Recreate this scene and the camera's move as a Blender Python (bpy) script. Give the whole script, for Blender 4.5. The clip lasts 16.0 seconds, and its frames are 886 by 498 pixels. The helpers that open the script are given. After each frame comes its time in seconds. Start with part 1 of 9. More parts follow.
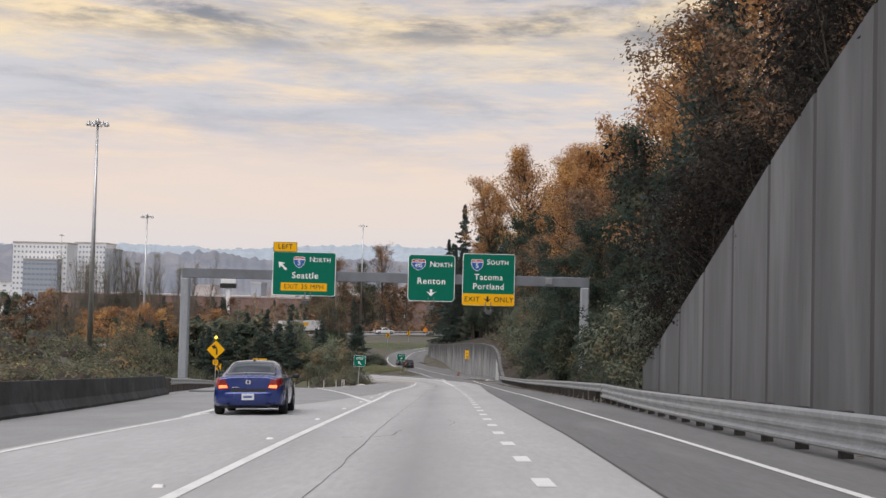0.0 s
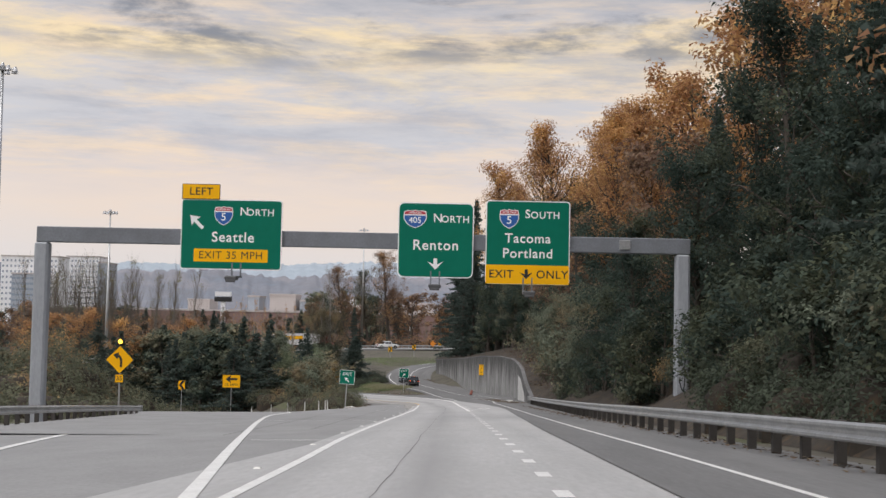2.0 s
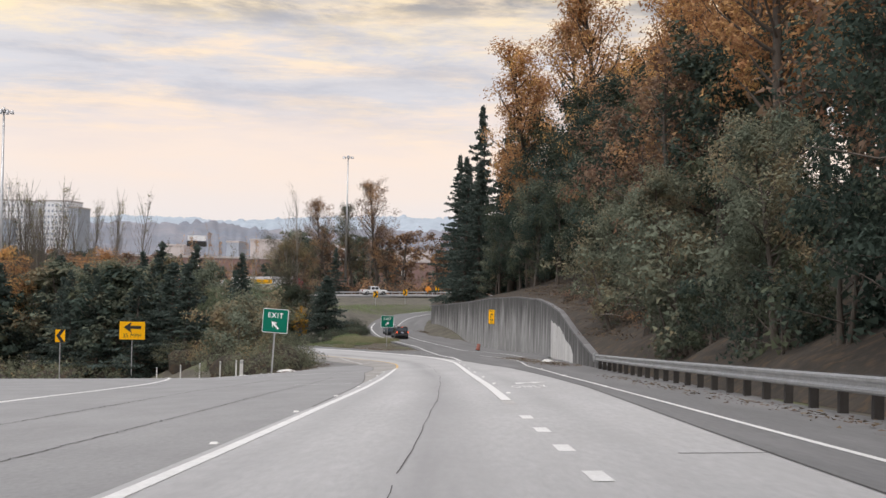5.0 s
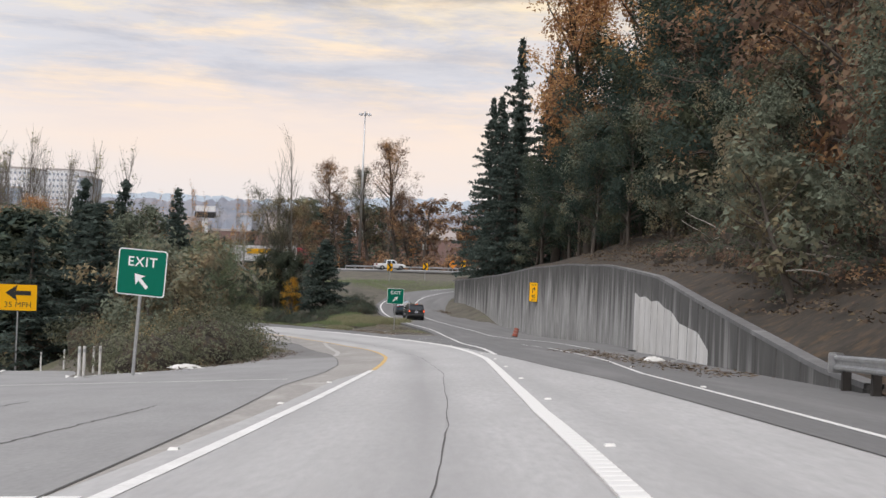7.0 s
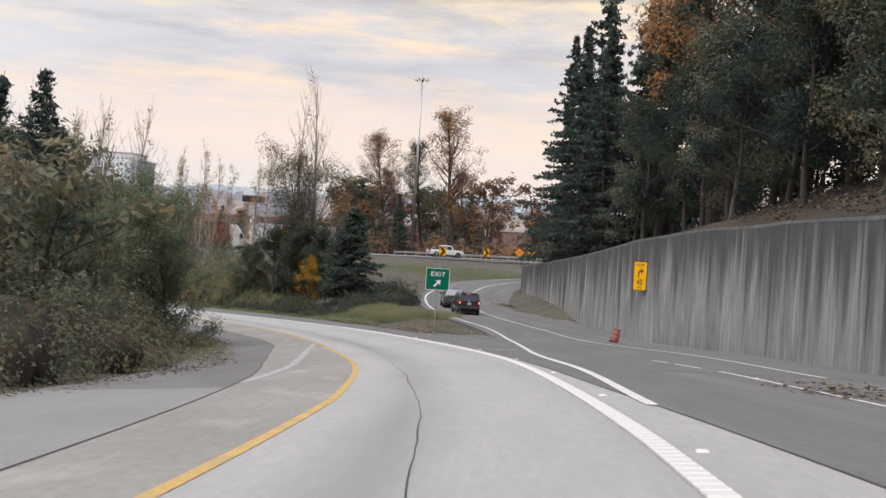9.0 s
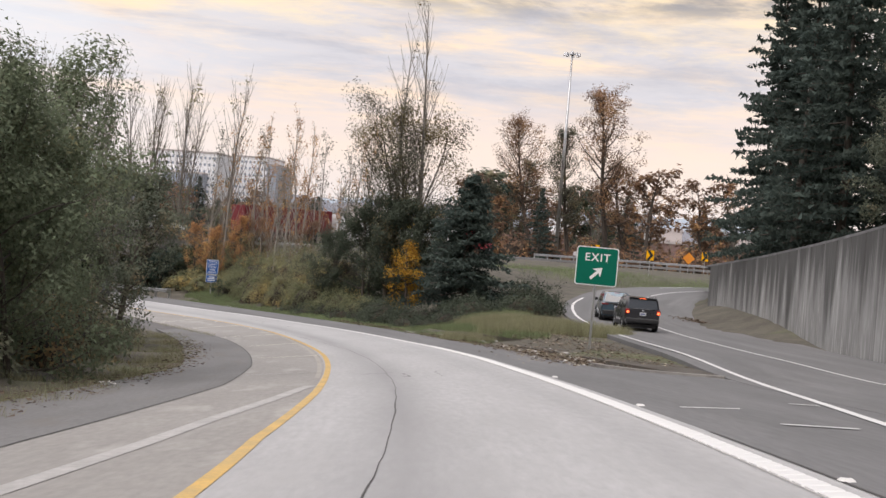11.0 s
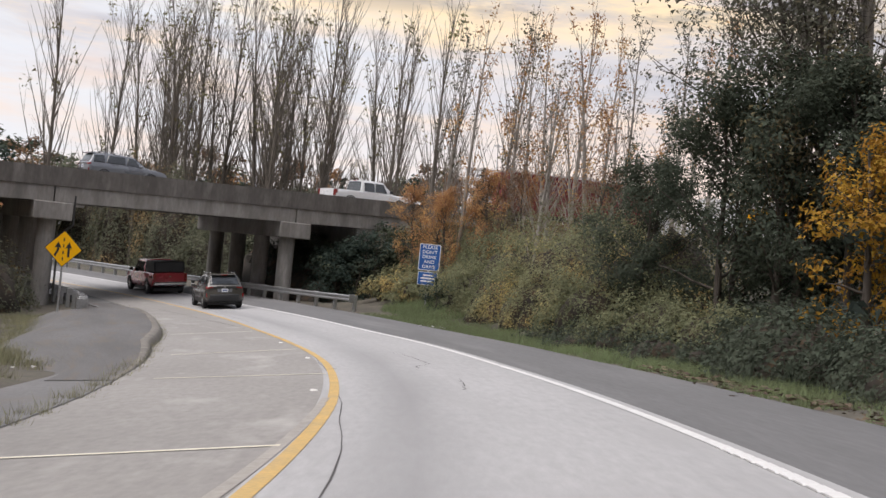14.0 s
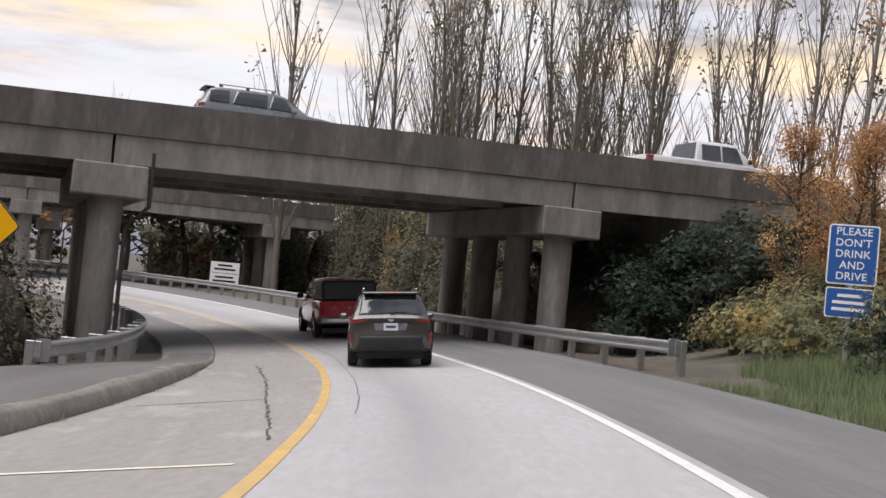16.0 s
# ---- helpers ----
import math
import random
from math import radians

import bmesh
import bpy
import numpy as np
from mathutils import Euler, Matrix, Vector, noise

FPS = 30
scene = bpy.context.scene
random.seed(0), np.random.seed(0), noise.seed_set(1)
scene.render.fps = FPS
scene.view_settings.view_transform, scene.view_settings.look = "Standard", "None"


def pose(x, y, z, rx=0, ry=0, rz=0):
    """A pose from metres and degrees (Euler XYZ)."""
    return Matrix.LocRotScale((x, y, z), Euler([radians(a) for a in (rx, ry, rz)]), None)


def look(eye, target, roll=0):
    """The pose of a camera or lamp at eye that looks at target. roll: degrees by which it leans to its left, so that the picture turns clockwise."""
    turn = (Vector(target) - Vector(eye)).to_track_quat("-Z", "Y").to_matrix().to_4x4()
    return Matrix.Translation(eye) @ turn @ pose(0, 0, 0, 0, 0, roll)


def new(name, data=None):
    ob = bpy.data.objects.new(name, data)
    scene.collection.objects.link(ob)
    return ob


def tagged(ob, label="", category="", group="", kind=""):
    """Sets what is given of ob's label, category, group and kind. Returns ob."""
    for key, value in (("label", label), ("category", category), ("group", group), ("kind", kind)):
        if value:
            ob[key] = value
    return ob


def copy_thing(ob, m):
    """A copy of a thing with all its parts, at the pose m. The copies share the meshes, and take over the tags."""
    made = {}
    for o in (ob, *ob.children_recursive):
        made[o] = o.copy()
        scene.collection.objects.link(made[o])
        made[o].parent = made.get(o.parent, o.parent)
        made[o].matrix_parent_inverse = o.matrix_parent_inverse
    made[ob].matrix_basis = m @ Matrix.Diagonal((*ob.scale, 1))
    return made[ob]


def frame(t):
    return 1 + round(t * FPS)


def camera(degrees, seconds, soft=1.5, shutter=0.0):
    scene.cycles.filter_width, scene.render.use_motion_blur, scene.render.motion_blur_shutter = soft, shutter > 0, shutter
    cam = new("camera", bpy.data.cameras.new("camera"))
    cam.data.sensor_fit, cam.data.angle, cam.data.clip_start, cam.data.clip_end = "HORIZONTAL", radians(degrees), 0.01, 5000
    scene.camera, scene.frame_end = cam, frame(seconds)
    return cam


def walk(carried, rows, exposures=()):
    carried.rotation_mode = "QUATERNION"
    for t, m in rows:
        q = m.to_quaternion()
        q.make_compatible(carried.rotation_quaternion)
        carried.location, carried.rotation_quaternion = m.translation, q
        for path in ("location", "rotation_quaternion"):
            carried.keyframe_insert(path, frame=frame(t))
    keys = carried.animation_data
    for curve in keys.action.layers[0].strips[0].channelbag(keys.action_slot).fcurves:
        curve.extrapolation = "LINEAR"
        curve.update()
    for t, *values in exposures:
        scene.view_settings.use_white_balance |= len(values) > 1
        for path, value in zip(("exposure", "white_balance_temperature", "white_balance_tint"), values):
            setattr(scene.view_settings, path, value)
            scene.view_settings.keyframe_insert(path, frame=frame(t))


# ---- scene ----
cam = camera(40.9, 16.0)
METRES, EYE = 270.0, 1.2
ROWS = [
    (0.0, 0.0, 0.0, 0.0, -0.06, 2.23, -1.45),
    (0.5, -0.0001, 0.0312, -0.0019, 0.22, 2.35, -1.39),
    (1.0, -0.0002, 0.0603, -0.0036, 0.43, 2.6, -1.32),
    (1.5, -0.0003, 0.0914, -0.0056, 0.46, 2.92, -1.26),
    (2.0, -0.0002, 0.1252, -0.0078, 0.36, 3.08, -1.17),
    (2.5, -0.0002, 0.157, -0.0098, 0.2, 2.86, -1.1),
    (3.0, -0.0004, 0.187, -0.0117, 0.12, 2.46, -1.03),
    (3.5, -0.0004, 0.2189, -0.0138, 0.12, 1.93, -1.02),
    (4.0, -0.0005, 0.2509, -0.016, 0.17, 1.54, -1.08),
    (6.5, -0.0, 0.4092, -0.027, 0.98, 0.29, -2.02),
    (7.0, -0.0003, 0.4434, -0.0292, 1.62, 0.15, -2.4),
    (7.5, -0.0008, 0.4759, -0.0313, 2.29, 0.06, -2.76),
    (8.0, -0.0012, 0.5065, -0.0334, 2.96, 0.01, -3.08),
    (10.5, -0.0103, 0.6608, -0.0434, 9.55, 0.01, -4.53),
    (11.0, -0.0151, 0.6917, -0.0454, 11.82, 0.22, -4.82),
    (11.5, -0.0215, 0.724, -0.0475, 14.41, 0.45, -5.19),
    (12.0, -0.0286, 0.7543, -0.0494, 16.88, 0.55, -5.54),
    (12.5, -0.0363, 0.7822, -0.0512, 19.17, 0.55, -5.82),
    (13.0, -0.0454, 0.8117, -0.0531, 21.68, 0.48, -6.02),
    (13.5, -0.0555, 0.8408, -0.0548, 24.3, 0.42, -5.97),
    (14.0, -0.0677, 0.8711, -0.0564, 27.49, 0.48, -5.75),
    (14.5, -0.0806, 0.8987, -0.0578, 31.02, 0.65, -5.62),
    (15.0, -0.0943, 0.9234, -0.0591, 34.79, 0.91, -5.52),
    (15.5, -0.1105, 0.949, -0.0603, 39.26, 1.23, -5.5),
    (16.0, -0.1281, 0.9724, -0.0616, 43.9, 1.52, -5.49),
]
walk(cam, [(t, pose(0, 0, EYE) @ pose(METRES * x, METRES * y, METRES * z, 90 + pitch, roll, yaw)) for t, x, y, z, yaw, pitch, roll in ROWS], [(0, -0.10, 6500, 11), (2.5, -0.10, 6500, 10), (3.5, 0.02, 6450, 10), (4, 0.09, 6550, 11), (6.5, 0.12, 6500, 11), (8, 0.07, 6450, 10), (10.5, 0.20, 6650, 13), (12, 0.05, 6650, 13), (13, -0.04, 6600, 12), (14, 0.13, 6550, 13), (16, 0.22, 6550, 14)])

# ---- sky and light ----
SUN_ELEV, SUN_AZ = 64.0, 150.0   # degrees; azimuth to the left of straight ahead


def make_world():
    w = bpy.data.worlds.new("sky")
    scene.world = w
    w.use_nodes = True
    nt = w.node_tree
    nt.nodes.clear()
    N = lambda kind, **kw: set_node(nt.nodes.new(kind), kw)
    L = nt.links.new
    out = N("ShaderNodeOutputWorld")
    tc = N("ShaderNodeTexCoord")
    sep = N("ShaderNodeSeparateXYZ")
    L(tc.outputs["Generated"], sep.inputs[0])
    def value(op, a, b):
        m = N("ShaderNodeMath", operation=op)
        for i, v in enumerate((a, b)):
            if hasattr(v, "links"):
                L(v, m.inputs[i])
            else:
                m.inputs[i].default_value = v
        return m.outputs[0]

    def step(v, lo, hi, a=0.0, b=1.0):
        mr = N("ShaderNodeMapRange", interpolation_type="SMOOTHSTEP")
        L(v, mr.inputs[0])
        for i, q in enumerate((lo, hi, a, b)):
            mr.inputs[i + 1].default_value = q
        return mr.outputs[0]

    def drift(scale, detail, rough, loc):
        """Noise drawn out along the horizon."""
        mp = N("ShaderNodeMapping")
        L(tc.outputs["Generated"], mp.inputs["Vector"])
        mp.inputs["Location"].default_value, mp.inputs["Scale"].default_value = loc, scale
        mp.inputs["Rotation"].default_value = (0, radians(2.0), 0)
        nz = N("ShaderNodeTexNoise")
        L(mp.outputs[0], nz.inputs["Vector"])
        nz.inputs["Scale"].default_value, nz.inputs["Detail"].default_value, nz.inputs["Roughness"].default_value = 1.0, detail, rough
        nz.inputs["Distortion"].default_value = 0.25
        return nz.outputs[0]

    def blend(base, colour, fac):
        m = N("ShaderNodeMix", data_type="RGBA")
        L(fac, m.inputs[0])
        L(base, m.inputs[6])
        m.inputs[7].default_value = (*colour, 1)
        return m.outputs[2]

    # bands of cloud by height over the horizon: peach haze, a mauve bank, a golden rift, a grey roof of cloud
    up = value("MAXIMUM", sep.outputs["Z"], 0.0)
    broad = value("SUBTRACT", drift((3.2, 3.2, 13), 6, 0.55, (1.7, 0.4, 0.3)), 0.5)
    fine = value("SUBTRACT", drift((8, 8, 46), 11, 0.68, (4.2, 7.7, 1.9)), 0.5)
    sway = value("MULTIPLY", value("ADD", value("MULTIPLY", broad, 0.13), value("MULTIPLY", fine, 0.09)), step(up, 0.02, 0.12))
    ramp = N("ShaderNodeValToRGB")
    L(value("ADD", up, sway), ramp.inputs[0])
    cr = ramp.color_ramp
    tint = lambda r, g, b: tuple((v / 255) ** 2.2 for v in (r, g, b)) + (1,)
    cr.elements[0].position, cr.elements[0].color = 0.0, tint(219, 217, 219)
    cr.elements[1].position, cr.elements[1].color = 0.045, tint(227, 218, 215)
    for p, c in ((0.085, (237, 219, 206)), (0.118, (228, 214, 207)), (0.145, (207, 206, 211)), (0.168, (211, 207, 208)), (0.190, (247, 226, 190)), (0.212, (250, 226, 184)), (0.235, (202, 198, 200)), (0.265, (172, 174, 182)), (0.42, (196, 199, 208)), (1.0, (208, 216, 230))):
        e = cr.elements.new(p)
        e.color = tint(*c)
    c = blend(ramp.outputs[0], tint(254, 226, 192)[:3], value("MULTIPLY", value("MULTIPLY", step(drift((5.0, 5.0, 42), 11, 0.68, (9.3, 2.1, 5.5)), 0.44, 0.68), step(up, 0.07, 0.13)), value("MULTIPLY", step(up, 0.30, 0.22), 0.75)))
    c = blend(c, tint(176, 178, 188)[:3], value("MULTIPLY", value("MULTIPLY", step(drift((4.5, 4.5, 28), 11, 0.66, (2.6, 8.8, 0.4)), 0.46, 0.70), step(up, 0.09, 0.16)), 0.75))
    c = blend(c, tint(128, 132, 142)[:3], value("MULTIPLY", value("MULTIPLY", step(drift((6, 6, 22), 8, 0.62, (0.6, 3.1, 7.2)), 0.45, 0.60), step(up, 0.185, 0.225)), 0.85))
    # towards the left of the road the cloud thins to pale blue
    c = blend(c, tint(224, 228, 234)[:3], value("MULTIPLY", step(sep.outputs["X"], -0.28, -0.62), value("MULTIPLY", step(drift((4, 4, 24), 6, 0.6, (6.1, 1.1, 3.3)), 0.36, 0.58), 0.85)))
    sky = N("ShaderNodeTexSky", sky_type="NISHITA", sun_disc=False, sun_elevation=radians(SUN_ELEV), sun_rotation=radians(-SUN_AZ))
    bg1, bg2 = N("ShaderNodeBackground"), N("ShaderNodeBackground")
    L(c, bg1.inputs[0])
    bg1.inputs[1].default_value = 1.03
    bg2.inputs[1].default_value = 0.05
    dim = N("ShaderNodeMix", data_type="RGBA", blend_type="MULTIPLY")
    dim.inputs[0].default_value = 1.0
    L(sky.outputs[0], dim.inputs[6])
    dim.inputs[7].default_value = (0.12, 0.12, 0.12, 1)
    L(dim.outputs[2], bg2.inputs[0])
    add = N("ShaderNodeAddShader")
    L(bg1.outputs[0], add.inputs[0]); L(bg2.outputs[0], add.inputs[1])
    L(add.outputs[0], out.inputs[0])


def set_node(node, kw):
    for k, v in kw.items():
        setattr(node, k, v)
    return node


make_world()
sun = new("sun", bpy.data.lights.new("sun", "SUN"))
sun.data.energy, sun.data.angle, sun.data.color = 2.9, radians(60), (1.0, 0.955, 0.925)
sun.matrix_world = look((0, 0, 0), (math.sin(radians(SUN_AZ)) * math.cos(radians(SUN_ELEV)), -math.cos(radians(SUN_AZ)) * math.cos(radians(SUN_ELEV)), -math.sin(radians(SUN_ELEV))))

# ---- materials ----
def mat(name, colour, rough=0.7, metal=0.0, second=None, scale=2.0, fine=25.0, bump=0.15, amount=0.5, island=0.0, per_object=0.0, stretch=(1, 1, 1), uv=False, emit=None, spec=None, coat=0.0, third=None, third_scale=0.3, third_range=(0.5, 0.65), bands=(), streak=None):
    """A surface: base colour mixed towards a second one at a broad and a fine scale, with grain in the relief."""
    m = bpy.data.materials.new(name)
    m.use_nodes = True
    nt = m.node_tree
    b = nt.nodes["Principled BSDF"]
    b.inputs["Roughness"].default_value, b.inputs["Metallic"].default_value = rough, metal
    if coat:
        b.inputs["Coat Weight"].default_value, b.inputs["Coat Roughness"].default_value = coat, 0.05
    if spec is not None:
        b.inputs["Specular IOR Level"].default_value = spec
    if emit:
        b.inputs["Emission Color"].default_value, b.inputs["Emission Strength"].default_value = (*emit[0], 1), emit[1]
    if second is None:
        second = tuple(c * 0.72 for c in colour)
    L = nt.links.new
    tc = nt.nodes.new("ShaderNodeTexCoord")
    mp = nt.nodes.new("ShaderNodeMapping")
    mp.inputs["Scale"].default_value = stretch
    if per_object and not uv:
        oi = nt.nodes.new("ShaderNodeObjectInfo")
        va = nt.nodes.new("ShaderNodeVectorMath")
        L(tc.outputs["Object"], va.inputs[0])
        L(oi.outputs["Location"], va.inputs[1])
        L(va.outputs[0], mp.inputs[0])
    else:
        L(tc.outputs["UV" if uv else "Object"], mp.inputs[0])

    def nz(sc, detail=4):
        n = nt.nodes.new("ShaderNodeTexNoise")
        n.inputs["Scale"].default_value, n.inputs["Detail"].default_value, n.inputs["Roughness"].default_value = sc, detail, 0.6
        L(mp.outputs[0], n.inputs["Vector"])
        return n.outputs[0]

    def rng(v, a, b2, lo=0.0, hi=1.0):
        r = nt.nodes.new("ShaderNodeMapRange")
        L(v, r.inputs[0])
        for i, x in enumerate((a, b2, lo, hi)):
            r.inputs[i + 1].default_value = x
        return r.outputs[0]

    def mix(fac, a, b2, kind="MIX"):
        x = nt.nodes.new("ShaderNodeMix")
        x.data_type, x.blend_type = "RGBA", kind
        for sock, v in ((0, fac), (6, a), (7, b2)):
            if hasattr(v, "links"):
                L(v, x.inputs[sock])
            else:
                x.inputs[sock].default_value = v if sock == 0 else (*v, 1)
        return x.outputs[2]

    broad, grain = nz(scale), nz(fine, 3)
    c = mix(rng(broad, 0.35, 0.65, 0, amount), colour, second)
    c = mix(rng(grain, 0.3, 0.7, 0, amount * 0.6), c, tuple(x * 0.7 for x in second))
    if third is not None:
        c = mix(rng(nz(third_scale, 5), *third_range), c, third)
    if bands or streak:
        uvn = nt.nodes.new("ShaderNodeUVMap")
        sx = nt.nodes.new("ShaderNodeSeparateXYZ")
        L(uvn.outputs[0], sx.inputs[0])
        wob = nt.nodes.new("ShaderNodeTexNoise")
        wm = nt.nodes.new("ShaderNodeMapping")
        wm.inputs["Scale"].default_value = (0.05, 0.6, 1) if bands else (0.75, 0.05, 1)
        L(uvn.outputs[0], wm.inputs[0])
        L(wm.outputs[0], wob.inputs["Vector"])
        wob.inputs["Scale"].default_value, wob.inputs["Detail"].default_value = 1.0, 5

        def math_(op, a, b2):
            x = nt.nodes.new("ShaderNodeMath")
            x.operation = op
            for sock, v in ((0, a), (1, b2)):
                if hasattr(v, "links"):
                    L(v, x.inputs[sock])
                else:
                    x.inputs[sock].default_value = v
            return x.outputs[0]

        for centre, width, strength in bands:     # worn and oily tracks along a lane
            d = math_("ABSOLUTE", math_("SUBTRACT", sx.outputs[1], centre), 0.0)
            c = mix(math_("MULTIPLY", rng(d, width, 0.0, 0.0, strength), rng(wob.outputs[0], 0.3, 0.6, 0.35, 1.0)), c, tuple(x * 0.6 for x in colour))
        if streak:                                # stains that run down from the head of a wall
            tone, reach = streak
            narrow, nm_ = nt.nodes.new("ShaderNodeTexNoise"), nt.nodes.new("ShaderNodeMapping")
            nm_.inputs["Scale"].default_value = (4.5, 0.22, 1)
            L(uvn.outputs[0], nm_.inputs[0])
            L(nm_.outputs[0], narrow.inputs["Vector"])
            narrow.inputs["Scale"].default_value, narrow.inputs["Detail"].default_value = 1.0, 4
            both = math_("ADD", math_("MULTIPLY", wob.outputs[0], 1.15), math_("MULTIPLY", narrow.outputs[0], 0.45))
            c = mix(rng(narrow.outputs[0], 0.54, 0.70, 0.0, 0.6), c, tuple(min(1.0, x * 1.7) for x in colour))
            run = math_("SUBTRACT", both, math_("MULTIPLY", sx.outputs[1], reach))
            c = mix(rng(run, 0.50, 0.72, 0.0, 0.88), c, tone)
    if island or per_object:
        if island:
            g = nt.nodes.new("ShaderNodeNewGeometry")
            v, k = g.outputs["Random Per Island"], island
        else:
            g = nt.nodes.new("ShaderNodeObjectInfo")
            v, k = g.outputs["Random"], per_object
        hs = nt.nodes.new("ShaderNodeHueSaturation")
        L(c, hs.inputs["Color"])
        L(rng(v, 0, 1, 1 - k, 1 + k), hs.inputs["Value"])
        L(rng(v, 0, 1, 0.5 - 0.045 * k, 0.5 + 0.045 * k), hs.inputs["Hue"])
        c = hs.outputs[0]
    L(c, b.inputs["Base Color"])
    L(rng(broad, 0.3, 0.7, max(rough - 0.08, 0.02), min(rough + 0.08, 1)), b.inputs["Roughness"])
    if bump:
        bp = nt.nodes.new("ShaderNodeBump")
        bp.inputs["Strength"].default_value, bp.inputs["Distance"].default_value = bump, 0.02
        L(grain, bp.inputs["Height"])
        L(bp.outputs[0], b.inputs["Normal"])
    return m


M = {}
M["concrete_road"] = mat("worn concrete paving", (0.445, 0.438, 0.434), 0.75, second=(0.38, 0.373, 0.368), scale=0.5, fine=9, amount=0.75, bump=0.25, stretch=(0.22, 1.0, 1), uv=True, bands=((-0.25, 0.85, 0.95), (-2.2, 0.6, 0.5), (2.2, 0.5, 0.35)), third=(0.36, 0.353, 0.347), third_scale=1.1, third_range=(0.5, 0.75))
M["concrete_old"] = mat("dull tan concrete of the verge lane", (0.335, 0.317, 0.295), 0.8, second=(0.265, 0.25, 0.232), scale=0.45, fine=9, amount=0.8, bump=0.25, stretch=(0.35, 1.0, 1), uv=True, third=(0.41, 0.39, 0.365), third_scale=0.9, third_range=(0.54, 0.72))
M["asphalt"] = mat("grey weathered asphalt", (0.176, 0.173, 0.172), 0.85, second=(0.140, 0.138, 0.137), scale=0.6, fine=14, amount=0.8, bump=0.3, stretch=(0.12, 1.0, 1), uv=True, third=(0.205, 0.20, 0.197), third_scale=0.7, third_range=(0.52, 0.8))
M["asphalt_mid"] = mat("grey shoulder asphalt", (0.205, 0.20, 0.196), 0.85, second=(0.165, 0.16, 0.156), scale=0.5, fine=14, amount=0.85, bump=0.35, stretch=(0.25, 1.0, 1), uv=True, third=(0.17, 0.155, 0.14), third_scale=1.3, third_range=(0.54, 0.72))
M["asphalt_edge"] = mat("dirty dark asphalt at the verge", (0.165, 0.16, 0.156), 0.9, second=(0.115, 0.11, 0.106), scale=0.5, fine=14, amount=0.85, bump=0.4, stretch=(0.2, 1.0, 1), uv=True, third=(0.15, 0.125, 0.10), third_scale=1.6, third_range=(0.52, 0.7))
M["asphalt_old"] = mat("pale old asphalt", (0.295, 0.291, 0.288), 0.85, second=(0.24, 0.237, 0.234), scale=0.5, fine=14, amount=0.8, bump=0.3, stretch=(0.45, 1.0, 1), uv=True, third=(0.265, 0.261, 0.258), third_scale=1.6, third_range=(0.52, 0.7))
M["paint_white"] = mat("worn white road paint", (0.80, 0.79, 0.77), 0.6, second=(0.62, 0.61, 0.59), scale=1.5, fine=18, amount=0.7, uv=True)
M["paint_yellow"] = mat("worn yellow road paint", (0.70, 0.43, 0.10), 0.6, second=(0.50, 0.36, 0.17), scale=1.5, fine=18, amount=0.9, uv=True)
M["paint_faded"] = mat("almost worn-off white paint", (0.50, 0.48, 0.46), 0.7, second=(0.38, 0.365, 0.35), scale=1.2, fine=10, amount=1.0, uv=True)
M["paint_cream"] = mat("yellowed worn road paint", (0.86, 0.80, 0.66), 0.7, second=(0.72, 0.66, 0.52), scale=1.2, fine=10, amount=0.8, uv=True)
M["paint_ghost"] = mat("ghost of an old painted line", (0.43, 0.39, 0.345), 0.75, second=(0.34, 0.315, 0.285), scale=1.2, fine=10, amount=1.0, uv=True)
M["tar"] = mat("black tar in a crack", (0.085, 0.08, 0.076), 0.8, uv=True)
M["wall_dark"] = mat("weathered dark concrete wall", (0.185, 0.183, 0.184), 0.9, second=(0.13, 0.127, 0.127), scale=0.4, fine=3, amount=0.85, bump=0.15, stretch=(1, 1, 0.12), per_object=0.12, third=(0.255, 0.253, 0.252), third_scale=0.6, third_range=(0.54, 0.78))
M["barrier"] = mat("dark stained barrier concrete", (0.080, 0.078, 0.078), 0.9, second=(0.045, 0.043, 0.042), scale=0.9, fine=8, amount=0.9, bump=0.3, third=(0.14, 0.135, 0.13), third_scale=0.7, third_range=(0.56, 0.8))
M["wall_light"] = mat("pale repainted concrete", (0.74, 0.73, 0.71), 0.85, second=(0.52, 0.50, 0.475), scale=1.0, fine=8, amount=0.7, stretch=(1, 1, 0.25), per_object=0.08)
M["wall_streak"] = mat("streaked concrete retaining wall", (0.38, 0.373, 0.363), 0.9, second=(0.15, 0.147, 0.142), scale=0.7, fine=3.5, amount=0.6, bump=0.12, stretch=(1, 1, 0.3), per_object=0.07, third=(0.44, 0.43, 0.415), third_scale=0.7, third_range=(0.60, 0.76), streak=((0.060, 0.058, 0.055), 0.085))
M["bridge"] = mat("stained bridge concrete", (0.40, 0.376, 0.35), 0.88, second=(0.20, 0.185, 0.17), scale=0.8, fine=7, amount=0.75, bump=0.25, stretch=(1, 1, 0.3), third=(0.17, 0.16, 0.15), third_scale=0.9, third_range=(0.53, 0.74))
M["bridge_rail"] = mat("dark weathered parapet concrete", (0.215, 0.198, 0.182), 0.9, second=(0.12, 0.11, 0.10), scale=0.7, fine=6, amount=0.9, bump=0.25, stretch=(1, 1, 0.35), third=(0.33, 0.31, 0.29), third_scale=0.8, third_range=(0.56, 0.78))
M["galv"] = mat("dull galvanised steel", (0.56, 0.565, 0.57), 0.42, metal=0.8, second=(0.40, 0.40, 0.40), scale=1.5, fine=12, amount=0.6, bump=0.05)
